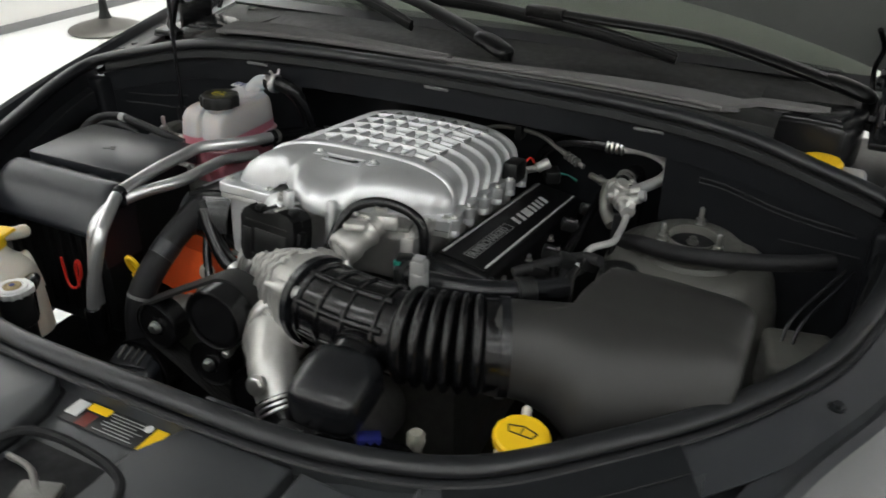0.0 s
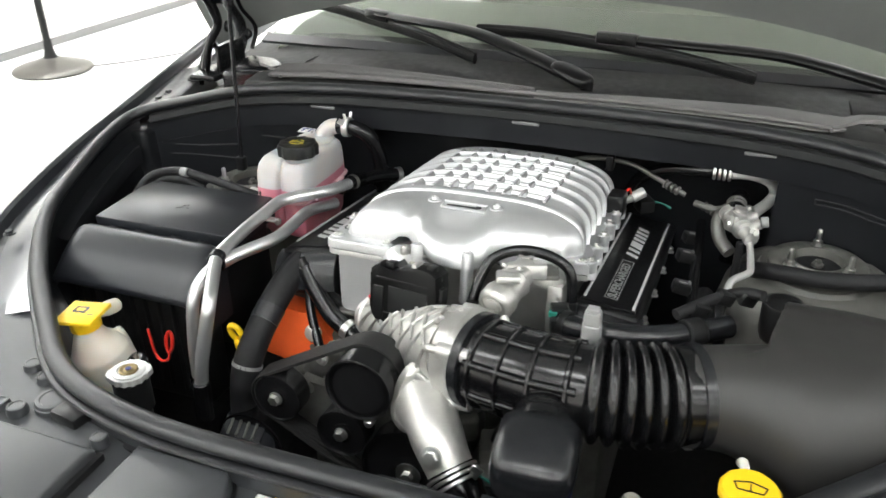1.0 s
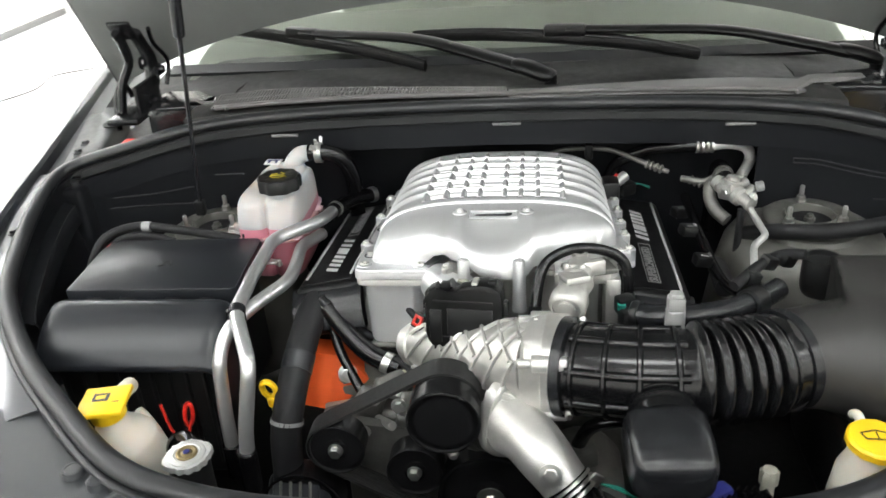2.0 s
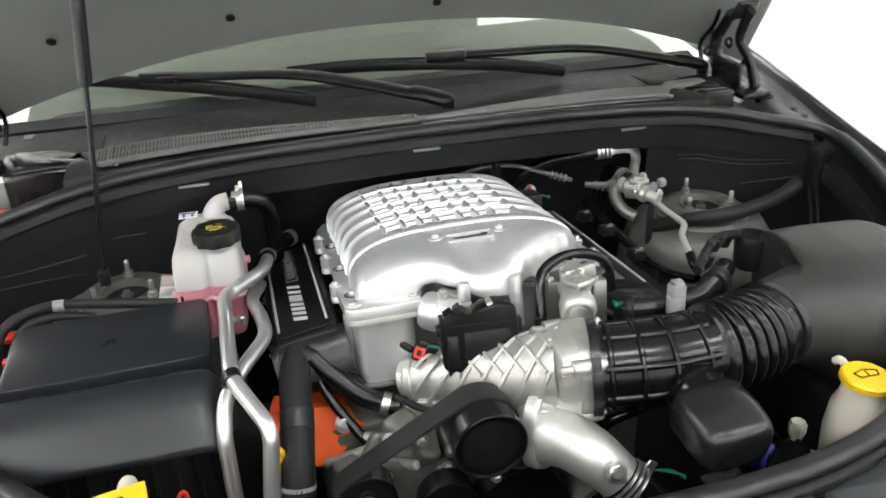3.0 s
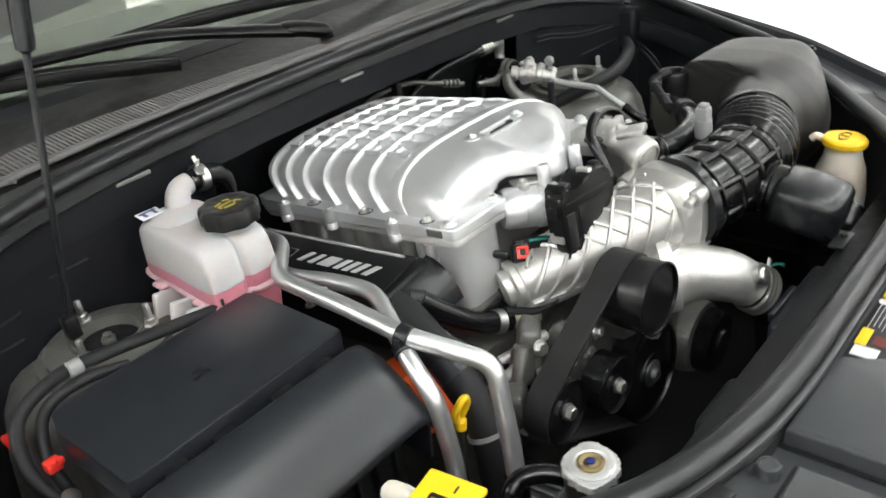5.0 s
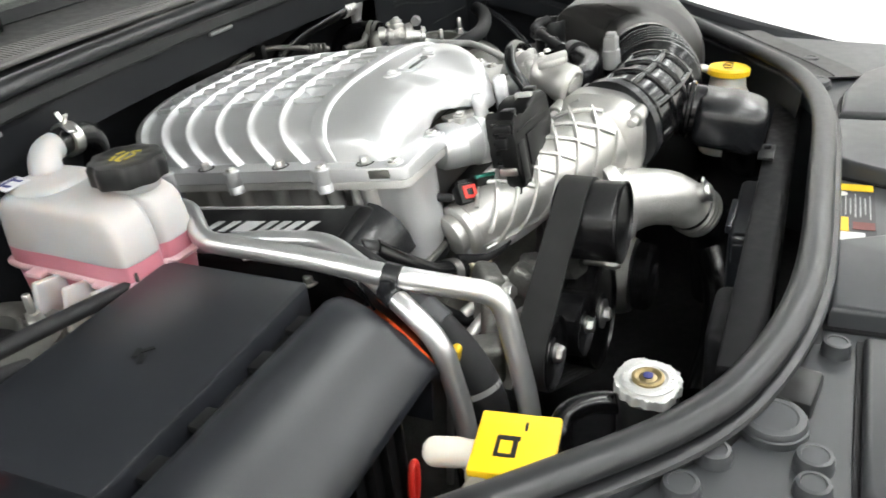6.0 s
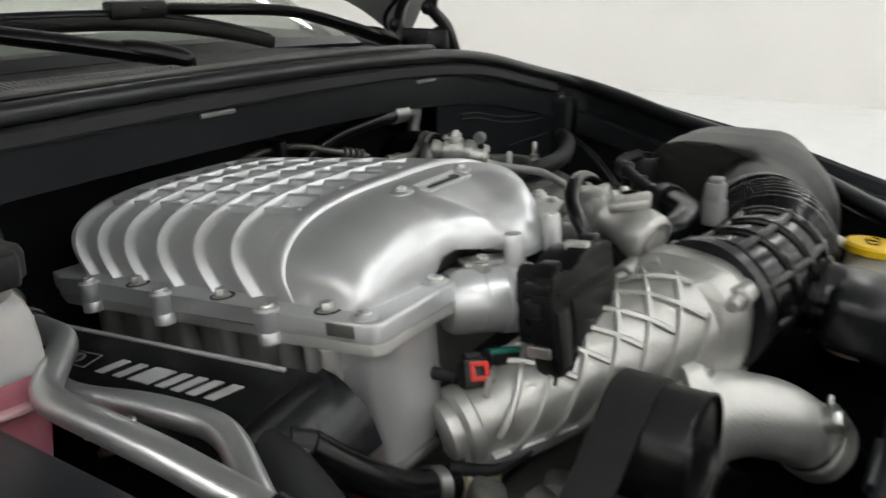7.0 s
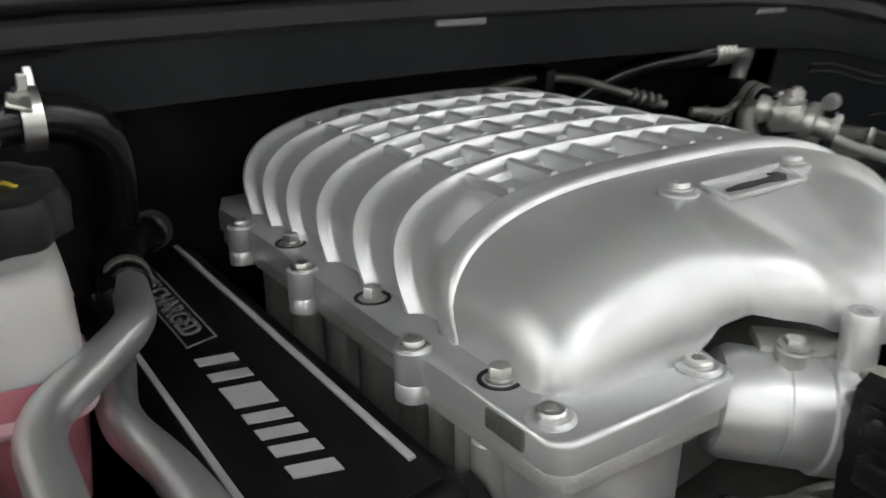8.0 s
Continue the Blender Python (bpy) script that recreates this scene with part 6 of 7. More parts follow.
wb = thing("washer_bottle", (0.455, -0.345, 0.75), "white washer fluid bottle with round yellow cap", "washer bottle")
part("neck", lathe([(0.040, 0), (0.042, 0.05), (0.038, 0.09), (0.030, 0.11), (0.027, 0.132)], (0.455, -0.348, 0.800), (0, 0, 1), 32), "aged_white", wb, "white plastic neck")
part("cap", lathe([(0.030, 0), (0.034, 0.002), (0.034, 0.010), (0.031, 0.0135), (0, 0.0145)], (0.455, -0.348, 0.930), (0.05, -0.05, 1), 48, 12, 0.012), "yellow", wb, "round yellow cap")
part("cap_tab", pipe([(0.450, -0.322, 0.935), (0.446, -0.308, 0.943), (0.444, -0.300, 0.937)], 0.006, 10), "aged_white", wb, "white hinge tab")
for k, (xa, ya, xb, yb) in enumerate(((-0.014, -0.006, 0.014, -0.006), (-0.014, -0.006, -0.018, 0.004), (0.014, -0.006, 0.018, 0.004), (-0.018, 0.004, 0.0, 0.009), (0.0, 0.009, 0.018, 0.004), (0.0, -0.004, 0.0, 0.006))):
    part("cap_mark", rod((0.455 + xa, -0.348 + ya, 0.9455 + 0.002 * (ya - xa) / 0.05), (0.455 + xb, -0.348 + yb, 0.9455 + 0.002 * (yb - xb) / 0.05), 0.0009, 6, 0.0002), "label_black", wb, "black printed symbol stroke")

# small service valve beside the resonator
sv = thing("service_valve", (0.331, -0.378, 0.85), "small grey service valve with ribbed cap", "valve")
part("cap", lathe([(0.010, 0), (0.011, 0.002), (0.011, 0.016), (0.008, 0.02), (0, 0.02)], (0.331, -0.378, 0.898), (0, 0, 1), 30, 10, 0.05), "cream_dull", sv, "pale grey ribbed cap")
part("stem", rod((0.331, -0.378, 0.84), (0.331, -0.378, 0.899), 0.008), "cream_dull", sv)
part("line", pipe([(0.331, -0.378, 0.86), (0.35, -0.385, 0.865), (0.38, -0.40, 0.85), (0.42, -0.41, 0.82)], 0.006, 10), "alu_tube", sv, "thin metal line")

# dipstick
dip = thing("dipstick", (-0.334, -0.18, 0.80), "yellow ring handle of the oil dipstick", "dipstick")
ring_ = [V((-0.334 + 0.013 * math.cos(a) * 0.75, -0.180 - 0.006 * math.sin(a), 0.872 + 0.018 * math.sin(a))) for a in [2 * math.pi * k / 24 for k in range(24)]]
part("handle", sweep(ring_, 0.0048, 10, True), "yellow", dip, "yellow plastic ring")
part("stop", rod((-0.334, -0.176, 0.84), (-0.334, -0.178, 0.856), 0.007), "yellow", dip)
part("tube", rod((-0.33, -0.16, 0.70), (-0.334, -0.176, 0.842), 0.004), "steel", dip)

# ---------------------------------------------------------------- hoses ahead of the engine
h1 = thing("radiator_hose", (-0.30, -0.12, 0.80), "black sleeved hose in front of the orange head", "hose")
part("hose", pipe([(-0.275, -0.005, 0.945), (-0.284, -0.046, 0.940), (-0.293, -0.10, 0.915), (-0.299, -0.145, 0.885), (-0.306, -0.185, 0.845), (-0.312, -0.205, 0.80), (-0.315, -0.215, 0.72)], 0.0235, 20), "sleeve", h1)
part("tape_band", lathe([(0.0235, -0.014), (0.0243, -0.014), (0.0243, 0.014), (0.0235, 0.014)], (-0.2975, -0.138, 0.891), (-0.006, -0.045, -0.032), 28), "plastic_box", h1, "dark grey tape band")
part("tie_band", lathe([(0.0235, -0.003), (0.0252, -0.003), (0.0252, 0.003), (0.0235, 0.003)], (-0.3095, -0.195, 0.825), (-0.006, -0.02, -0.045), 28), "grey_plastic", h1, "pale tie band")
h2 = thing("heater_hose", (-0.19, -0.09, 0.90), "black heater hose with cream quick connector", "hose")
part("hose", pipe([(-0.262, -0.062, 0.944), (-0.235, -0.080, 0.915), (-0.20, -0.098, 0.885), (-0.172, -0.106, 0.872), (-0.148, -0.112, 0.864)], 0.0155, 18), "hose", h2)
part("collar", rod((-0.272, -0.052, 0.950), (-0.256, -0.064, 0.942), 0.013), "plastic", h2)
part("hose_clamp", join(lathe([(0.0155, -0.006), (0.0172, -0.006), (0.0172, 0.006), (0.0155, 0.006)], (-0.166, -0.108, 0.870), (0.03, -0.01, -0.01), 24)), "steel", h2, "steel hose clamp")
part("quick_connector", join(rod((-0.140, -0.1135, 0.862), (-0.104, -0.119, 0.855), 0.014, 16), rbox((-0.115, -0.119, 0.868), (0.02, 0.022, 0.012), 0.003), rbox((-0.108, -0.120, 0.858), (0.010, 0.034, 0.026), 0.004)), "cream", h2, "cream plastic quick connector")
part("thin_hose", pipe([(-0.262, -0.055, 0.925), (-0.245, -0.09, 0.885), (-0.215, -0.125, 0.845), (-0.19, -0.15, 0.815), (-0.18, -0.17, 0.76)], 0.008, 12), "hose", h2)
knob = thing("oil_sender", (-0.215, -0.028, 0.91), "small zinc sender beside the valve cover", "sensor")
part("body", join(rod((-0.215, 0.0, 0.919), (-0.215, -0.022, 0.919), 0.008), lathe([(0.011, 0), (0.0115, 0.002), (0.0115, 0.010), (0.009, 0.014), (0, 0.015)], (-0.215, -0.020, 0.919), (-0.1, -1, 0.2), 20)), "steel", knob)

# wiring near the throttle
wire = thing("wiring_harness", (-0.12, -0.11, 0.94), "black wiring harness with red locked connector", "wiring")
CM = Matrix.Translation((-0.111, -0.1165, 0.9520)) @ frame_to((-0.50, -0.62, 0.60)) @ pose(0, 0, 0, 0, 0, -4) @ Matrix.Diagonal((0.82, 0.82, 0.9, 1))
part("connector", moved(join(rbox((0, 0, -0.013), (0.032, 0.030, 0.026), 0.004), rbox((0.018, 0, -0.016), (0.014, 0.024, 0.018), 0.003), rbox((0, 0.018, -0.016), (0.020, 0.010, 0.016), 0.003)), CM), "plastic", wire, "black connector body")
part("red_lock", moved(join(rbox((0, 0.0075, 0.0015), (0.020, 0.005, 0.004), 0.001), rbox((0, -0.0075, 0.0015), (0.020, 0.005, 0.004), 0.001), rbox((0.0075, 0, 0.0015), (0.005, 0.012, 0.004), 0.001), rbox((-0.0075, 0, 0.0015), (0.005, 0.012, 0.004), 0.001)), CM), "red", wire, "red connector lock")
part("green_tab", rbox((-0.086, -0.128, 0.963), (0.032, 0.006, 0.005), 0.001, 1, (0, 10, -28)), "green", wire, "teal connector tab")
part("tab_housing", rbox((-0.082, -0.126, 0.957), (0.040, 0.016, 0.012), 0.003, 2, (0, 10, -28)), "plastic", wire)
part("loom", pipe([(-0.118, -0.100, 0.93), (-0.125, -0.090, 0.90), (-0.14, -0.085, 0.88), (-0.18, -0.07, 0.885), (-0.22, -0.06, 0.90)], 0.007, 10), "sleeve", wire)
part("loom", pipe([(-0.100, -0.125, 0.938), (-0.088, -0.150, 0.915), (-0.092, -0.155, 0.885), (-0.115, -0.135, 0.868), (-0.15, -0.11, 0.88)], 0.006, 10), "sleeve", wire)
part("loom", pipe([(-0.118, -0.095, 0.945), (-0.135, -0.07, 0.955), (-0.120, -0.05, 0.975), (-0.10, -0.05, 0.98)], 0.0055, 10), "sleeve", wire)

# pcv hose behind the intake tube
pcv = thing("breather_hose", (0.28, -0.17, 1.0), "black breather hose behind the intake tube", "hose")
part("hose", pipe([(0.185, -0.145, 0.985), (0.23, -0.165, 0.990), (0.30, -0.160, 0.992), (0.36, -0.12, 0.985), (0.41, -0.07, 0.978)], 0.0165, 18), "plastic_smooth", pcv)
part("coupler", rod((0.355, -0.125, 0.986), (0.375, -0.108, 0.984), 0.021), "plastic", pcv)
part("coupler", rod((0.195, -0.150, 0.986), (0.205, -0.155, 0.987), 0.020), "plastic", pcv)
part("loom", pipe([(0.34, -0.10, 1.0), (0.38, -0.06, 1.008), (0.42, -0.03, 1.012), (0.45, -0.045, 1.02)], 0.008, 10), "sleeve", pcv)
for c in ((0.40, -0.045, 1.008), (0.43, -0.03, 1.004), (0.37, -0.075, 1.0)):
    part("plug", rbox(c, (0.024, 0.018, 0.02), 0.003, 2, (10, 20, 30)), "plastic", pcv)
cup = thing("dark_cap", (0.477, -0.05, 0.95), "round black canister cap behind the air box", "cap")
part("cup", lathe([(0.024, 0), (0.027, 0.01), (0.028, 0.055), (0.0265, 0.058), (0.0235, 0.058), (0.0225, 0.05), (0, 0.046)], (0.477, -0.040, 0.955), (0, 0, 1), 32), "plastic", cup)

# ---------------------------------------------------------------- strut towers
def tower(s):
    t = thing("strut_tower", (s * 0.538, 0.215, 0.75), "grey sealed strut tower with studs and round opening", "strut tower", "strut towers")
    x = s * 0.538
    part("dome", lathe([(0.17, -0.24), (0.152, -0.10), (0.140, -0.050), (0.124, -0.024), (0.112, -0.016), (0.092, -0.012), (0.088, -0.004), (0.080, -0.002), (0.0, -0.002)], (x, 0.215, 0.949), (0, 0, 1), 48), "tower", t)
    part("mount", lathe([(0.078, -0.010), (0.078, 0.002), (0.074, 0.005), (0.046, 0.006), (0.043, 0.010), (0.040, 0.010), (0.038, 0.004), (0.037, -0.004)], (x, 0.212, 0.953), (0, 0, 1), 48), "tower", t, "dark grey mount plate")
    # Dark disc on the closed dome paints the shaded opening.
    part("opening", lathe([(0.0385, 0), (0.0385, 0.002), (0, 0.002)], (x, 0.212, 0.9475), (0, 0, 1), 40), "dark", t, "dark disc painting the shade of the round opening")
    part("rod_nut", lathe([(0.010, 0), (0.010, 0.006), (0.006, 0.007), (0.006, 0.012), (0, 0.013)], (x, 0.212, 0.949), (0, 0, 1), 6), "cast_dull", t)
    for a in (90, 217, 323):
        c = V((x + 0.056 * math.cos(radians(a)), 0.215 + 0.056 * math.sin(radians(a)), 0.96))
        part("stud", join(lathe([(0.010, 0), (0.010, 0.002), (0.008, 0.002), (0.008, 0.009), (0.0045, 0.010), (0.0045, 0.028), (0.003, 0.030)], c, (0, 0, 1), 6)), "steel", t, "zinc stud and nut")
    return t


tower(-1)
tower(1)
part("cross_hose", pipe([(0.425, 0.20, 0.930), (0.453, 0.158, 0.955), (0.482, 0.132, 0.968), (0.537, 0.122, 0.972), (0.611, 0.138, 0.972), (0.694, 0.172, 0.972), (0.75, 0.21, 0.970)], 0.0135, 14), "sleeve", thing("sleeved_cable", (0.6, 0.15, 0.95), "thick black sleeved cable across the strut tower", "cable"))

# ---------------------------------------------------------------- air conditioning lines
ac = thing("refrigerant_line", (0.42, 0.2, 0.95), "aluminium refrigerant line with valve block and fittings", "pipes")
part("upper_pipe", pipe([(0.384, 0.308, 1.056), (0.405, 0.311, 1.057), (0.430, 0.318, 1.052), (0.452, 0.334, 1.036), (0.460, 0.342, 1.014), (0.450, 0.328, 1.000), (0.432, 0.290, 0.998), (0.412, 0.240, 1.000)], 0.0098, 18), "bright_alu", ac)
part("ribbed_ferrule", join(*[lathe([(0.011, 0), (0.0135, 0.001), (0.0135, 0.005), (0.011, 0.006)], (0.352 + 0.0085 * k, 0.306, 1.056), (1, 0.05, 0), 20) for k in range(4)]), "steel", ac)
part("rear_hose", pipe([(0.355, 0.306, 1.056), (0.32, 0.315, 1.052), (0.27, 0.345, 1.035), (0.22, 0.37, 1.0), (0.20, 0.38, 0.95)], 0.0115, 14), "hose", ac, "black refrigerant hose")
VA, VB = V((0.384, 0.258, 1.006)), V((0.428, 0.190, 0.993))
VD = (VB - VA).normalized()
part("valve_block", join(rbox(VA + VD * 0.034, (0.030, 0.034, 0.030), 0.005, 2, (-10, 0, 33)), lathe([(0.006, 0), (0.014, 0.001), (0.015, 0.004), (0.015, 0.012), (0.012, 0.014), (0.012, 0.018), (0.0165, 0.019), (0.0165, 0.027), (0.013, 0.029), (0.013, 0.050), (0.0165, 0.051), (0.0165, 0.060), (0.011, 0.063), (0.0105, 0.078), (0.013, 0.079), (0.013, 0.086), (0.006, 0.088)], VA, VD, 24),
                         lathe([(0.0135, 0), (0.0145, 0.002), (0.0145, 0.010), (0.011, 0.012), (0.011, 0.018), (0.008, 0.019)], VA + VD * 0.036 + V((0, 0, 0.010)), (0.25, 0.1, 1), 20), rod(VA + VD * 0.030, VA + VD * 0.030 + V((0.034, 0.016, 0.006)), 0.0105), rod(VA + VD * 0.058, VA + VD * 0.058 + V((0.026, 0.014, 0.010)), 0.009)), "cast", ac, "silver valve block")
part("elbow", pipe([VA + VD * 0.012, VA + V((-0.006, 0.002, -0.006)), VA + V((-0.010, -0.004, -0.026)), VA + V((-0.002, -0.020, -0.046)), VA + V((0.016, -0.040, -0.058))], 0.0115, 16), "cast_dull", ac, "thick dull metal elbow")
part("service_hose", pipe([(0.414, 0.186, 0.985), (0.413, 0.184, 0.95), (0.412, 0.182, 0.88), (0.412, 0.18, 0.80)], 0.0065, 12), "sleeve", ac, "thin sleeved hose below the block")
for c_, d_ in (((0.420, 0.236, 1.024), (0, 0, 1)), ((0.404, 0.242, 1.019), (0, 0, 1)), ((0.432, 0.190, 1.004), (0.4, -0.8, 0.3)), ((0.392, 0.214, 1.004), (-0.7, -0.5, 0.1))):
    part("block_bolt", hexbolt(c_, d_, 0.0055, 0.006), "steel", ac)
part("valve_cap", rod((0.440, 0.208, 1.016), (0.452, 0.209, 1.018), 0.009), "grey_plastic", ac)
part("lower_pipe", pipe([(0.426, 0.212, 0.988), (0.431, 0.16, 0.981), (0.434, 0.096, 0.980), (0.406, 0.060, 0.980), (0.398, 0.012, 0.962)], 0.0056, 14, bend=0.012), "bright_alu", ac)
part("hose_end", pipe([(0.399, 0.016, 0.964), (0.396, -0.004, 0.954), (0.402, -0.028, 0.935), (0.40, -0.05, 0.89)], 0.0085, 12), "hose", ac, "black hose on the thin line")
part("rear_connection", pipe([(0.398, 0.252, 1.008), (0.400, 0.272, 1.012), (0.403, 0.305, 1.010), (0.404, 0.345, 0.995), (0.406, 0.362, 0.95), (0.40, 0.36, 0.86)], 0.0150, 16), "hose", ac, "thick black refrigerant hose")
part("hose_ferrule", join(*[lathe([(0.0150, 0), (0.0172, 0.001), (0.0172, 0.008), (0.0150, 0.009)], (0.3990, 0.262 + 0.011 * k, 1.0098 + 0.0010 * k), (0.06, 1, 0.1), 24) for k in range(2)]), "cast_dull", ac)
part("rear_line", pipe([(0.06, 0.375, 1.005), (0.12, 0.37, 1.030), (0.20, 0.365, 1.030), (0.26, 0.34, 1.015), (0.31, 0.32, 1.0)], 0.0045, 12), "cast_dull", ac)
part("rear_line", pipe([(0.33, 0.30, 0.995), (0.37, 0.28, 0.995), (0.395, 0.285, 1.01), (0.40, 0.30, 1.015)], 0.006, 12, bend=0.012), "cast_dull", ac)
for c in ((0.27, 0.335, 1.012), (0.345, 0.295, 0.995)):
    part("ribbed_ferrule", join(*[lathe([(0.006, 0), (0.0085, 0.001), (0.0085, 0.004), (0.006, 0.005)], V(c) + V((0.008, -0.004, -0.002)) * k, (1, -0.5, -0.3), 18) for k in range(4)]), "cast_dull", ac)
part("line_clip", rbox((0.165, 0.365, 1.03), (0.014, 0.03, 0.03), 0.003), "plastic", ac)

# red battery post cover by the passenger corner
rb = thing("terminal_cover", (-0.729, 0.358, 1.02), "orange-red plastic terminal cover by the cowl corner", "terminal cover")
part("cover", join(rbox((-0.729, 0.358, 1.060), (0.060, 0.030, 0.028), 0.004), rbox((-0.75, 0.352, 1.060), (0.022, 0.034, 0.034), 0.004)), "red", rb)
part("post", rbox((-0.729, 0.36, 1.02), (0.05, 0.03, 0.06), 0.004), "plastic", rb)
yb = thing("brake_fluid_cap", (0.72, 0.39, 1.02), "yellow cap of the brake fluid tank by the cowl corner", "fluid cap")
part("cap", lathe([(0.032, 0), (0.035, 0.003), (0.035, 0.014), (0.031, 0.018), (0, 0.019)], (0.70, 0.375, 1.055), (0, 0, 1), 36, 10, 0.015), "yellow", yb)
part("tank", rbox((0.72, 0.385, 1.02), (0.11, 0.06, 0.07), 0.012, 3), "white_tank", yb, "white fluid tank")

# ---------------------------------------------------------------- details on the radiator cover
def pad(outline, z0, z1, label, name="pad"):
    cx_, cy_ = sum(p[0] for p in outline) / len(outline), sum(p[1] for p in outline) / len(outline)
    gap_ = [(cx_ + (x - cx_) * 1.03 + math.copysign(0.002, x - cx_), cy_ + (y - cy_) * 1.03 + math.copysign(0.002, y - cy_)) for x, y in outline]
    # Dark slab under the pad stands in for the shaded gap.
    part("pad_gap_shade", slab(gap_, z0, 0.9185 + 0.012 * (abs(cx_) > 0.25), 0), "dark", front, "dark slab painting the shade in the gap round the pad")
    return part(name, slab(outline, z0, z1 + 0.006 * (abs(cx_) > 0.25), 0.006, 3), "panel", front, label)


pad([(-0.245, -0.513), (-0.118, -0.514), (-0.108, -0.522), (-0.090, -0.560), (-0.085, -0.61), (-0.10, -0.80), (-0.240, -0.80)], 0.900, 0.939, "raised plastic pad", "raised_pad")
pad([(-0.288, -0.540), (-0.47, -0.536), (-0.50, -0.55), (-0.57, -0.62), (-0.60, -0.80), (-0.283, -0.80)], 0.900, 0.936, "raised plastic pad", "raised_pad")
pad([(0.096, -0.516), (0.106, -0.513), (0.247, -0.513), (0.252, -0.80), (0.085, -0.80), (0.070, -0.65), (0.067, -0.60), (0.074, -0.572)], 0.900, 0.939, "raised plastic pad", "raised_pad")
pad([(0.262, -0.515), (0.35, -0.520), (0.45, -0.545), (0.55, -0.62), (0.58, -0.80), (0.266, -0.80)], 0.900, 0.936, "raised plastic pad", "raised_pad")
# Dark block in the panel stands in for the opening's shade.
part("latch_well_shade", rbox((0.012, -0.655, 0.912), (0.17, 0.12, 0.012), 0.004), "dark", front, "dark block painting the shade of the latch opening")
part("latch", join(pipe([(-0.05, -0.64, 0.935), (0.0, -0.65, 0.945), (0.04, -0.67, 0.94), (0.09, -0.66, 0.938)], 0.004, 10), rbox((0.03, -0.668, 0.938), (0.05, 0.03, 0.012), 0.004, 2, (0, 0, 20)), rbox((-0.02, -0.69, 0.937), (0.03, 0.012, 0.016), 0.003, 2, (0, 0, -30))), "cast_dull", front, "steel hood latch")
part("latch_bezel", sweep(spline([(-0.075, -0.615, 0.938), (-0.03, -0.598, 0.94), (0.05, -0.602, 0.94), (0.10, -0.62, 0.938), (0.12, -0.67, 0.935), (0.10, -0.72, 0.93), (-0.05, -0.72, 0.93), (-0.09, -0.67, 0.935)], 6, True), 0.006, 8, True), "dark", front)
for x, y, r in ((-0.410, -0.478, 0.024), (-0.458, -0.442, 0.012), (-0.497, -0.425, 0.013), (-0.444, -0.507, 0.013), (-0.300, -0.519, 0.011), (-0.472, -0.507, 0.012), (0.458, -0.442, 0.012), (0.53, -0.47, 0.012), (0.410, -0.478, 0.024), (0.60, -0.37, 0.016)):
    part("push_pin", lathe([(r * 1.06, -0.010), (r * 1.06, -0.002), (r * 1.0, -0.001), (r, 0.0015), (r * 0.94, 0.004), (r * 0.72, 0.0045), (r * 0.68, 0.0035), (0, 0.0035)], (x, y, 0.936), (0, 0, 1), 32), "panel", front, "black push pin")
part("vent_block", join(rbox((-0.368, -0.492, 0.933), (0.046, 0.030, 0.018), 0.003, 2, (0, 0, -10)), *[rbox((-0.383 + 0.010 * k, -0.478, 0.936), (0.006, 0.004, 0.01), 0.001, 1, (0, 0, -10)) for k in range(4)]), "plastic", front, "small slotted block")

sticker = thing("warning_label", (0.02, -0.545, 0.93), "black warning label with yellow and white fields on the radiator cover", "label")
SM = pose(-0.002, -0.5365, 0.9180, 0, 0, 0)
part("backing", moved(rbox((0, 0, 0), (0.150, 0.040, 0.0008), 0), SM), "label_black", sticker, "black label sheet")
part("white_field", moved(rbox((-0.063, 0.004, 0.0008), (0.020, 0.026, 0.0006), 0), SM), "label", sticker, "white field")
part("yellow_field", moved(rbox((-0.034, 0.013, 0.0008), (0.034, 0.012, 0.0006), 0), SM), "yellow", sticker, "yellow field")
part("yellow_field", moved(rbox((0.064, 0.0, 0.0008), (0.018, 0.038, 0.0006), 0), SM), "yellow", sticker, "yellow field")
part("round_mark", moved(lathe([(0.006, 0), (0.006, 0.0006), (0, 0.0007)], (0.045, 0.014, 0.0006), (0, 0, 1), 20), SM), "label", sticker, "white round mark")
part("picture_field", moved(rbox((-0.036, -0.008, 0.0008), (0.018, 0.022, 0.0005), 0), SM), "brown_print", sticker, "dark brown pictogram field")
for k in range(7):
    part("print_bar", moved(rbox((0.012 + 0.003 * (k % 2), 0.015 - 0.005 * k, 0.0008), (0.062 - 0.010 * (k % 3), 0.0011, 0.0005), 0), SM), "print_white", sticker, "bar of white print")
side_label = thing("service_label", (0.60, -0.29, 0.92), "small white service sticker on the apron", "label")
part("sheet", rbox((0.585, -0.272, 0.935), (0.030, 0.0012, 0.022), 0, rot=(8, 0, 42)), "label", side_label)

# ---------------------------------------------------------------- small things low in the bay
clipr = thing("retaining_clip", (-0.48, -0.19, 0.78), "red plastic retaining clip on the dark housing", "clip")
part("loop", sweep([V((-0.462 + 0.0065 * math.cos(a) + 0.004 * math.sin(a), -0.194, 0.834 + 0.021 * math.sin(a))) for a in [2 * math.pi * k / 20 for k in range(20)]], 0.0034, 8, True), "red", clipr)
part("tab", pipe([(-0.504, -0.192, 0.850), (-0.499, -0.195, 0.828), (-0.494, -0.197, 0.806), (-0.482, -0.199, 0.795), (-0.468, -0.197, 0.800), (-0.464, -0.195, 0.815)], 0.0027, 8), "red", clipr)

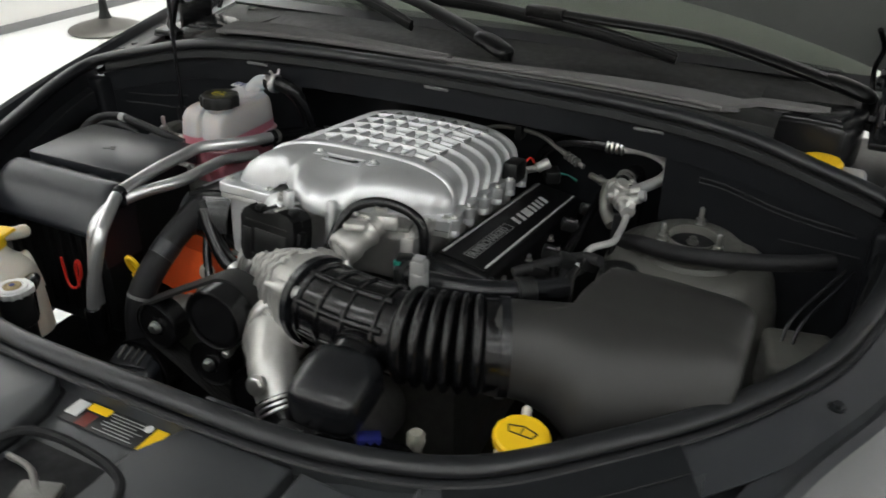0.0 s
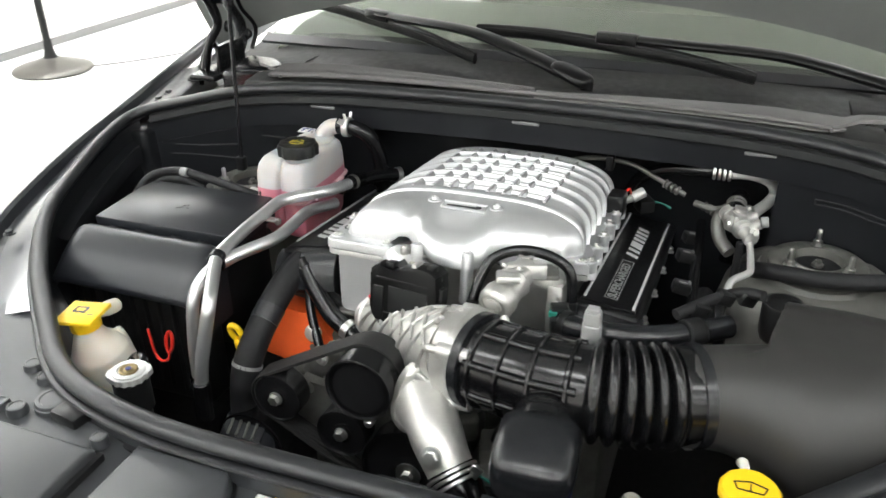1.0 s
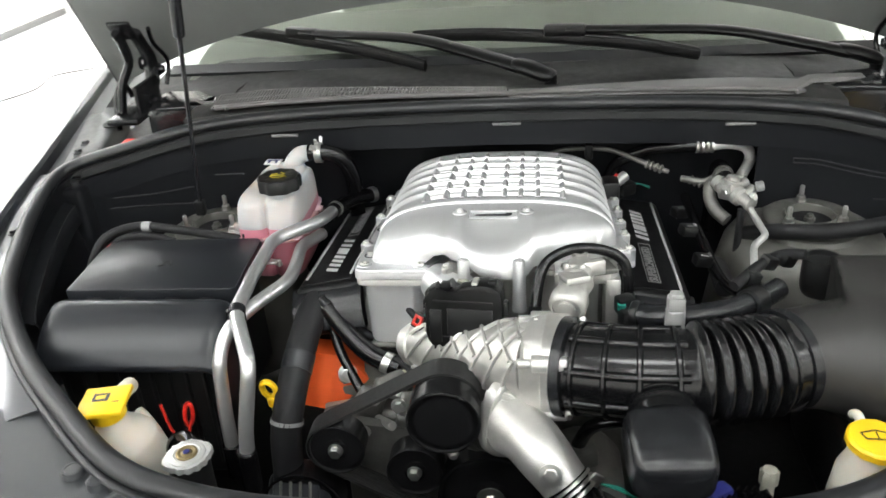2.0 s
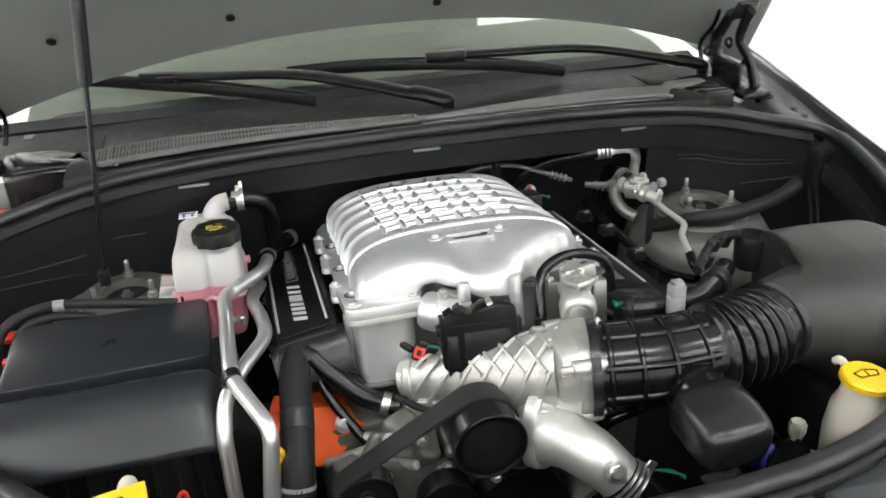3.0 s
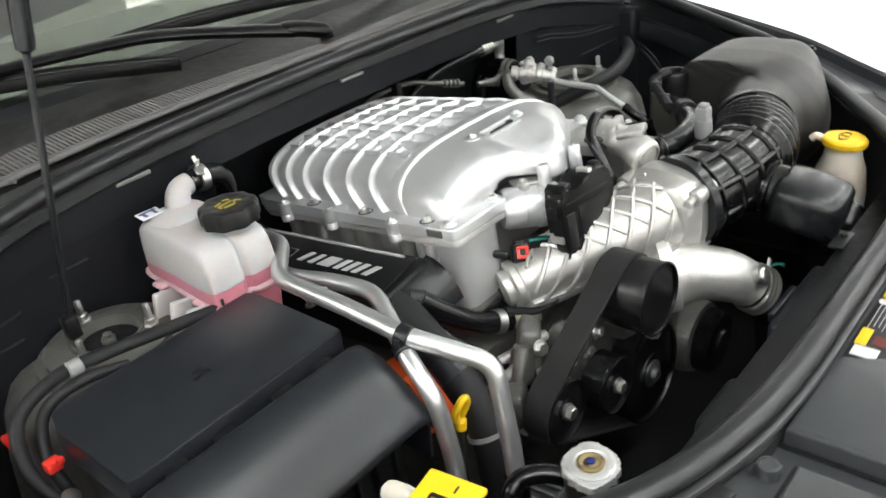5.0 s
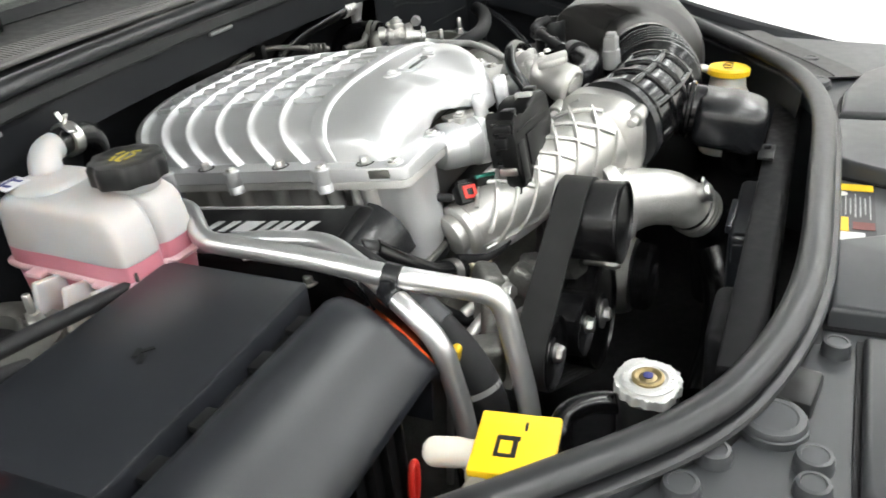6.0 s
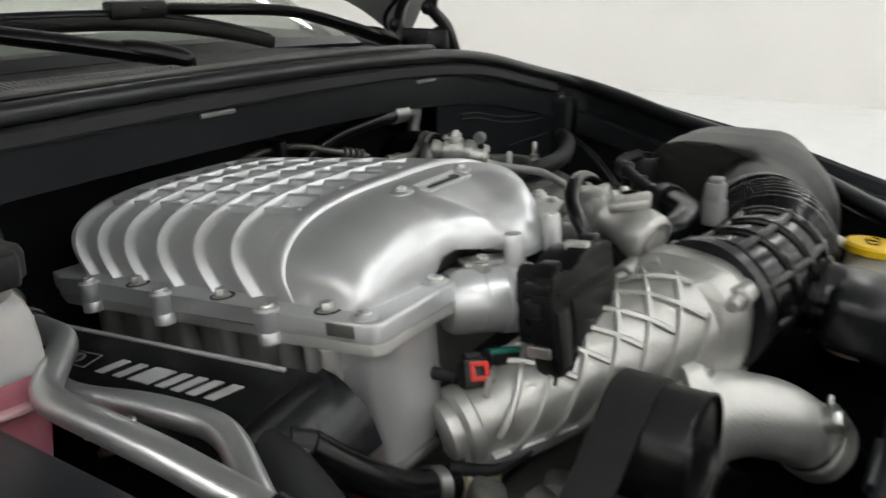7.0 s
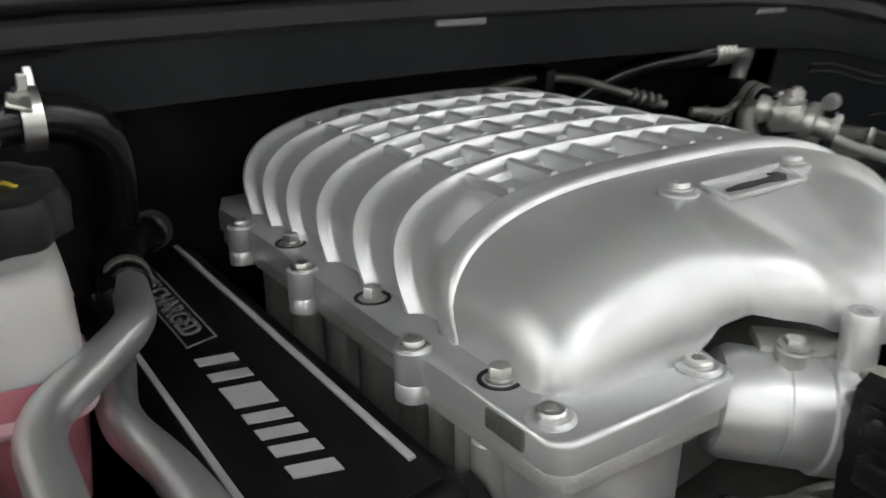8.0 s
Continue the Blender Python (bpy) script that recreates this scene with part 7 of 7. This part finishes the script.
alt = thing("alternator", (-0.295, -0.235, 0.64), "dull metal alternator case low in the bay", "alternator")
part("case", rbox((-0.295, -0.235, 0.70), (0.095, 0.09, 0.07), 0.016, 3, (14, 0, 12)), "plastic_box", alt, "dull black case")
part("face_plate", rbox((-0.295, -0.245, 0.738), (0.07, 0.06, 0.006), 0.003, 2, (14, 0, 12)), "plastic_box", alt, "stamped face plate")
for k in range(4):
    part("vent_rib", rbox((-0.318 + 0.015 * k, -0.246, 0.743), (0.004, 0.045, 0.004), 0.001, 1, (14, 0, 12)), "tower", alt)

fan = thing("fan_shroud", (0.0, -0.45, 0.55), "black plastic radiator fan shroud behind the front seal", "fan shroud")
part("wall", rbox((0.08, -0.455, 0.74), (0.75, 0.014, 0.30), 0.004), "dark", fan)
part("top_rail", rbox((0.08, -0.445, 0.886), (0.75, 0.04, 0.014), 0.004), "dark", fan)
for x, w in ((-0.16, 0.10),):
    part("duct_box", rbox((x, -0.435, 0.82), (w, 0.06, 0.10), 0.012, 3), "dark", fan)
for k in range(7):
    part("shroud_rib", rbox((-0.22 + 0.10 * k, -0.444, 0.77), (0.006, 0.016, 0.20), 0.002), "dark", fan)
part("duct_end", join(rbox((0.09, -0.428, 0.79), (0.17, 0.05, 0.16), 0.008, 3), rbox((0.004, -0.428, 0.845), (0.008, 0.040, 0.03), 0.003), rbox((0.06, -0.402, 0.868), (0.08, 0.008, 0.012), 0.002)), "plastic_box", fan, "satin black duct end")
part("spring_bracket", join(rbox((0.19, -0.43, 0.905), (0.05, 0.02, 0.004), 0.001), rod((0.20, -0.43, 0.88), (0.20, -0.43, 0.912), 0.005)), "plastic", fan, "small dark bracket")
low = thing("lower_hose", (0.12, -0.36, 0.60), "thick black lower radiator hose", "hose")
part("hose", pipe([(0.14, -0.37, 0.80), (0.10, -0.40, 0.74), (0.02, -0.41, 0.70), (-0.06, -0.40, 0.66)], 0.033, 18), "hose", low)
part("corrugated_sleeve", lathe([(0.030 + 0.006 * (k % 2), 0.0045 * k) for k in range(15)], (0.27, -0.40, 0.862), (1, 0.05, 0), 24), "hose", low, "ribbed rubber sleeve")

# coil plugs and wires beside the driver side cover
coil = thing("coil_wiring", (0.33, 0.2, 0.90), "black coil plugs with grey locks and wires", "wiring")
for c, r in (((0.330, 0.195, 0.945), 20), ((0.335, 0.085, 0.945), 10), ((0.332, 0.30, 0.930), 25)):
    part("plug", rbox((c[0], c[1], c[2] - 0.004), (0.029, 0.024, 0.019), 0.004, 2, (0, 12, r)), "plastic", coil)
    part("lock", rbox((c[0] + 0.002, c[1] - 0.004, c[2] + 0.0065), (0.013, 0.004, 0.003), 0.001, 1, (0, 12, r)), "print_grey", coil, "pale grey lock")
    part("lock", rbox((c[0] + 0.012, c[1] + 0.004, c[2] + 0.0045), (0.004, 0.010, 0.003), 0.001, 1, (0, 12, r)), "print_grey", coil)
part("loom", pipe([(0.345, 0.33, 0.945), (0.350, 0.22, 0.935), (0.352, 0.12, 0.93), (0.36, 0.03, 0.93), (0.375, -0.05, 0.95)], 0.0085, 12), "hose", coil)
part("mesh_sleeve", pipe([(0.372, 0.14, 0.90), (0.365, 0.08, 0.915), (0.362, 0.03, 0.92)], 0.016, 14), "sleeve", coil)
rear = thing("rear_wiring", (0.245, 0.37, 0.93), "rear engine connectors with teal and red wires", "wiring")
part("connector", rbox((0.235, 0.365, 0.952), (0.03, 0.04, 0.025), 0.004, 2, (0, 0, 30)), "plastic", rear)
part("white_lock", rbox((0.222, 0.360, 0.968), (0.016, 0.014, 0.006), 0.002, 1, (0, 0, 30)), "label", rear, "white connector lock")
for k in range(2):
    part("teal_wire", pipe([(0.245, 0.365, 0.955 + 0.004 * k), (0.265, 0.375, 0.953), (0.285, 0.372, 0.945 + 0.003 * k)], 0.0018, 6), "green", rear, "teal wire")
part("dark_sensor", rbox((0.198, 0.255, 0.995), (0.03, 0.05, 0.04), 0.005, 2, (-6, 0, 0)), "plastic", rear, "black sensor beside the lid")
part("red_wire", pipe([(0.205, 0.285, 1.0), (0.212, 0.300, 1.006), (0.214, 0.318, 0.99)], 0.0022, 8), "red", rear, "red wire")
part("metal_fitting", join(rod((0.215, 0.33, 0.975), (0.235, 0.345, 0.985), 0.010), rod((0.20, 0.31, 0.975), (0.215, 0.33, 0.975), 0.007)), "cast", rear, "silver pipe fitting")
part("green_plug", rbox((0.180, -0.150, 0.999), (0.012, 0.012, 0.009), 0.002), "green", thing("actuator_plug", (0.18, -0.145, 0.99), "black plug with green lock beside the actuator", "wiring"), "green lock")
for c in ((0.186, -0.140, 0.995), (0.190, -0.155, 0.985)):
    part("plug_body", rbox(c, (0.026, 0.022, 0.026), 0.004, 2, (0, 0, 20)), "plastic", bpy.data.objects["actuator_plug"])

# bracket and sensor on the passenger ledge
bk = thing("ledge_sensor", (-0.776, -0.194, 0.92), "black plastic crash sensor on the fender ledge", "sensor")
part("body", join(rbox((-0.785, -0.19, 0.945), (0.045, 0.035, 0.022), 0.005, 2, (0, 0, 30)), rod((-0.77, -0.20, 0.945), (-0.745, -0.215, 0.945), 0.009)), "plastic", bk)

# brake hydraulic unit beyond the air box
abs_ = thing("hydraulic_unit", (0.735, 0.04, 0.78), "grey cast brake hydraulic unit beside the air box", "hydraulic unit")
part("body", rbox((0.735, 0.07, 0.84), (0.10, 0.11, 0.10), 0.012, 3, (0, 0, 12)), "tower", abs_)
part("motor", lathe([(0.034, 0), (0.036, 0.004), (0.036, 0.05), (0.03, 0.056), (0.022, 0.056), (0.020, 0.052), (0, 0.052)], (0.728, -0.01, 0.845), (0.1, -0.75, 0.65), 32), "grey_plastic", abs_, "round grey motor cap")
for k in range(2):
    part("line", pipe([(0.705 + 0.016 * k, 0.075, 0.885), (0.712 + 0.016 * k, 0.10, 0.915), (0.742 + 0.016 * k, 0.15, 0.945), (0.77 + 0.012 * k, 0.20, 0.965)], 0.0030, 8), "plastic_smooth", abs_, "thin dark brake line")

# low parts seen between the belts and the shroud
comp = thing("compressor", (0.10, -0.20, 0.62), "dull cast compressor body low beside the belts", "compressor")
part("body", lathe([(0.02, 0), (0.055, 0.004), (0.060, 0.02), (0.060, 0.12), (0.05, 0.14)], (0.13, -0.27, 0.72), (0, 1, 0), 32), "cast_dull", comp)
part("clutch", lathe([(0.0, 0), (0.02, 0), (0.022, 0.004), (0.045, 0.006), (0.050, 0.012), (0.050, 0.03)], (0.13, -0.30, 0.72), (0, 1, 0), 36), "pulley", comp, "black clutch face")
part("port_block", rbox((0.12, -0.21, 0.79), (0.05, 0.05, 0.03), 0.006, 2, (0, 0, 15)), "cast_dull", comp)
part("suction_line", pipe([(0.12, -0.21, 0.80), (0.14, -0.22, 0.845), (0.19, -0.22, 0.86), (0.26, -0.18, 0.85), (0.33, -0.12, 0.86)], 0.010, 12), "hose", comp, "black suction line")
brk = thing("idler_bracket", (-0.16, -0.20, 0.75), "cast bracket behind the belt pulleys", "bracket")
part("plate", slab([(-0.25, -0.02), (-0.20, 0.035), (-0.12, 0.02), (-0.07, 0.06), (-0.03, 0.05), (-0.05, -0.06), (-0.12, -0.08), (-0.22, -0.06)], -0.008, 0.008, 0.003, 2, Matrix.Translation((0, -0.20, 0.80)) @ Matrix(((1, 0, 0, 0), (0, 0, -1, 0), (0, 1, 0, 0), (0, 0, 0, 1)))), "cast_dull", brk)
for x, z in ((-0.19, 0.82), (-0.10, 0.815), (-0.05, 0.845), (-0.15, 0.745)):
    part("bolt", hexbolt((x, -0.209, z), (0, -1, 0), 0.007, 0.008), "steel", brk)
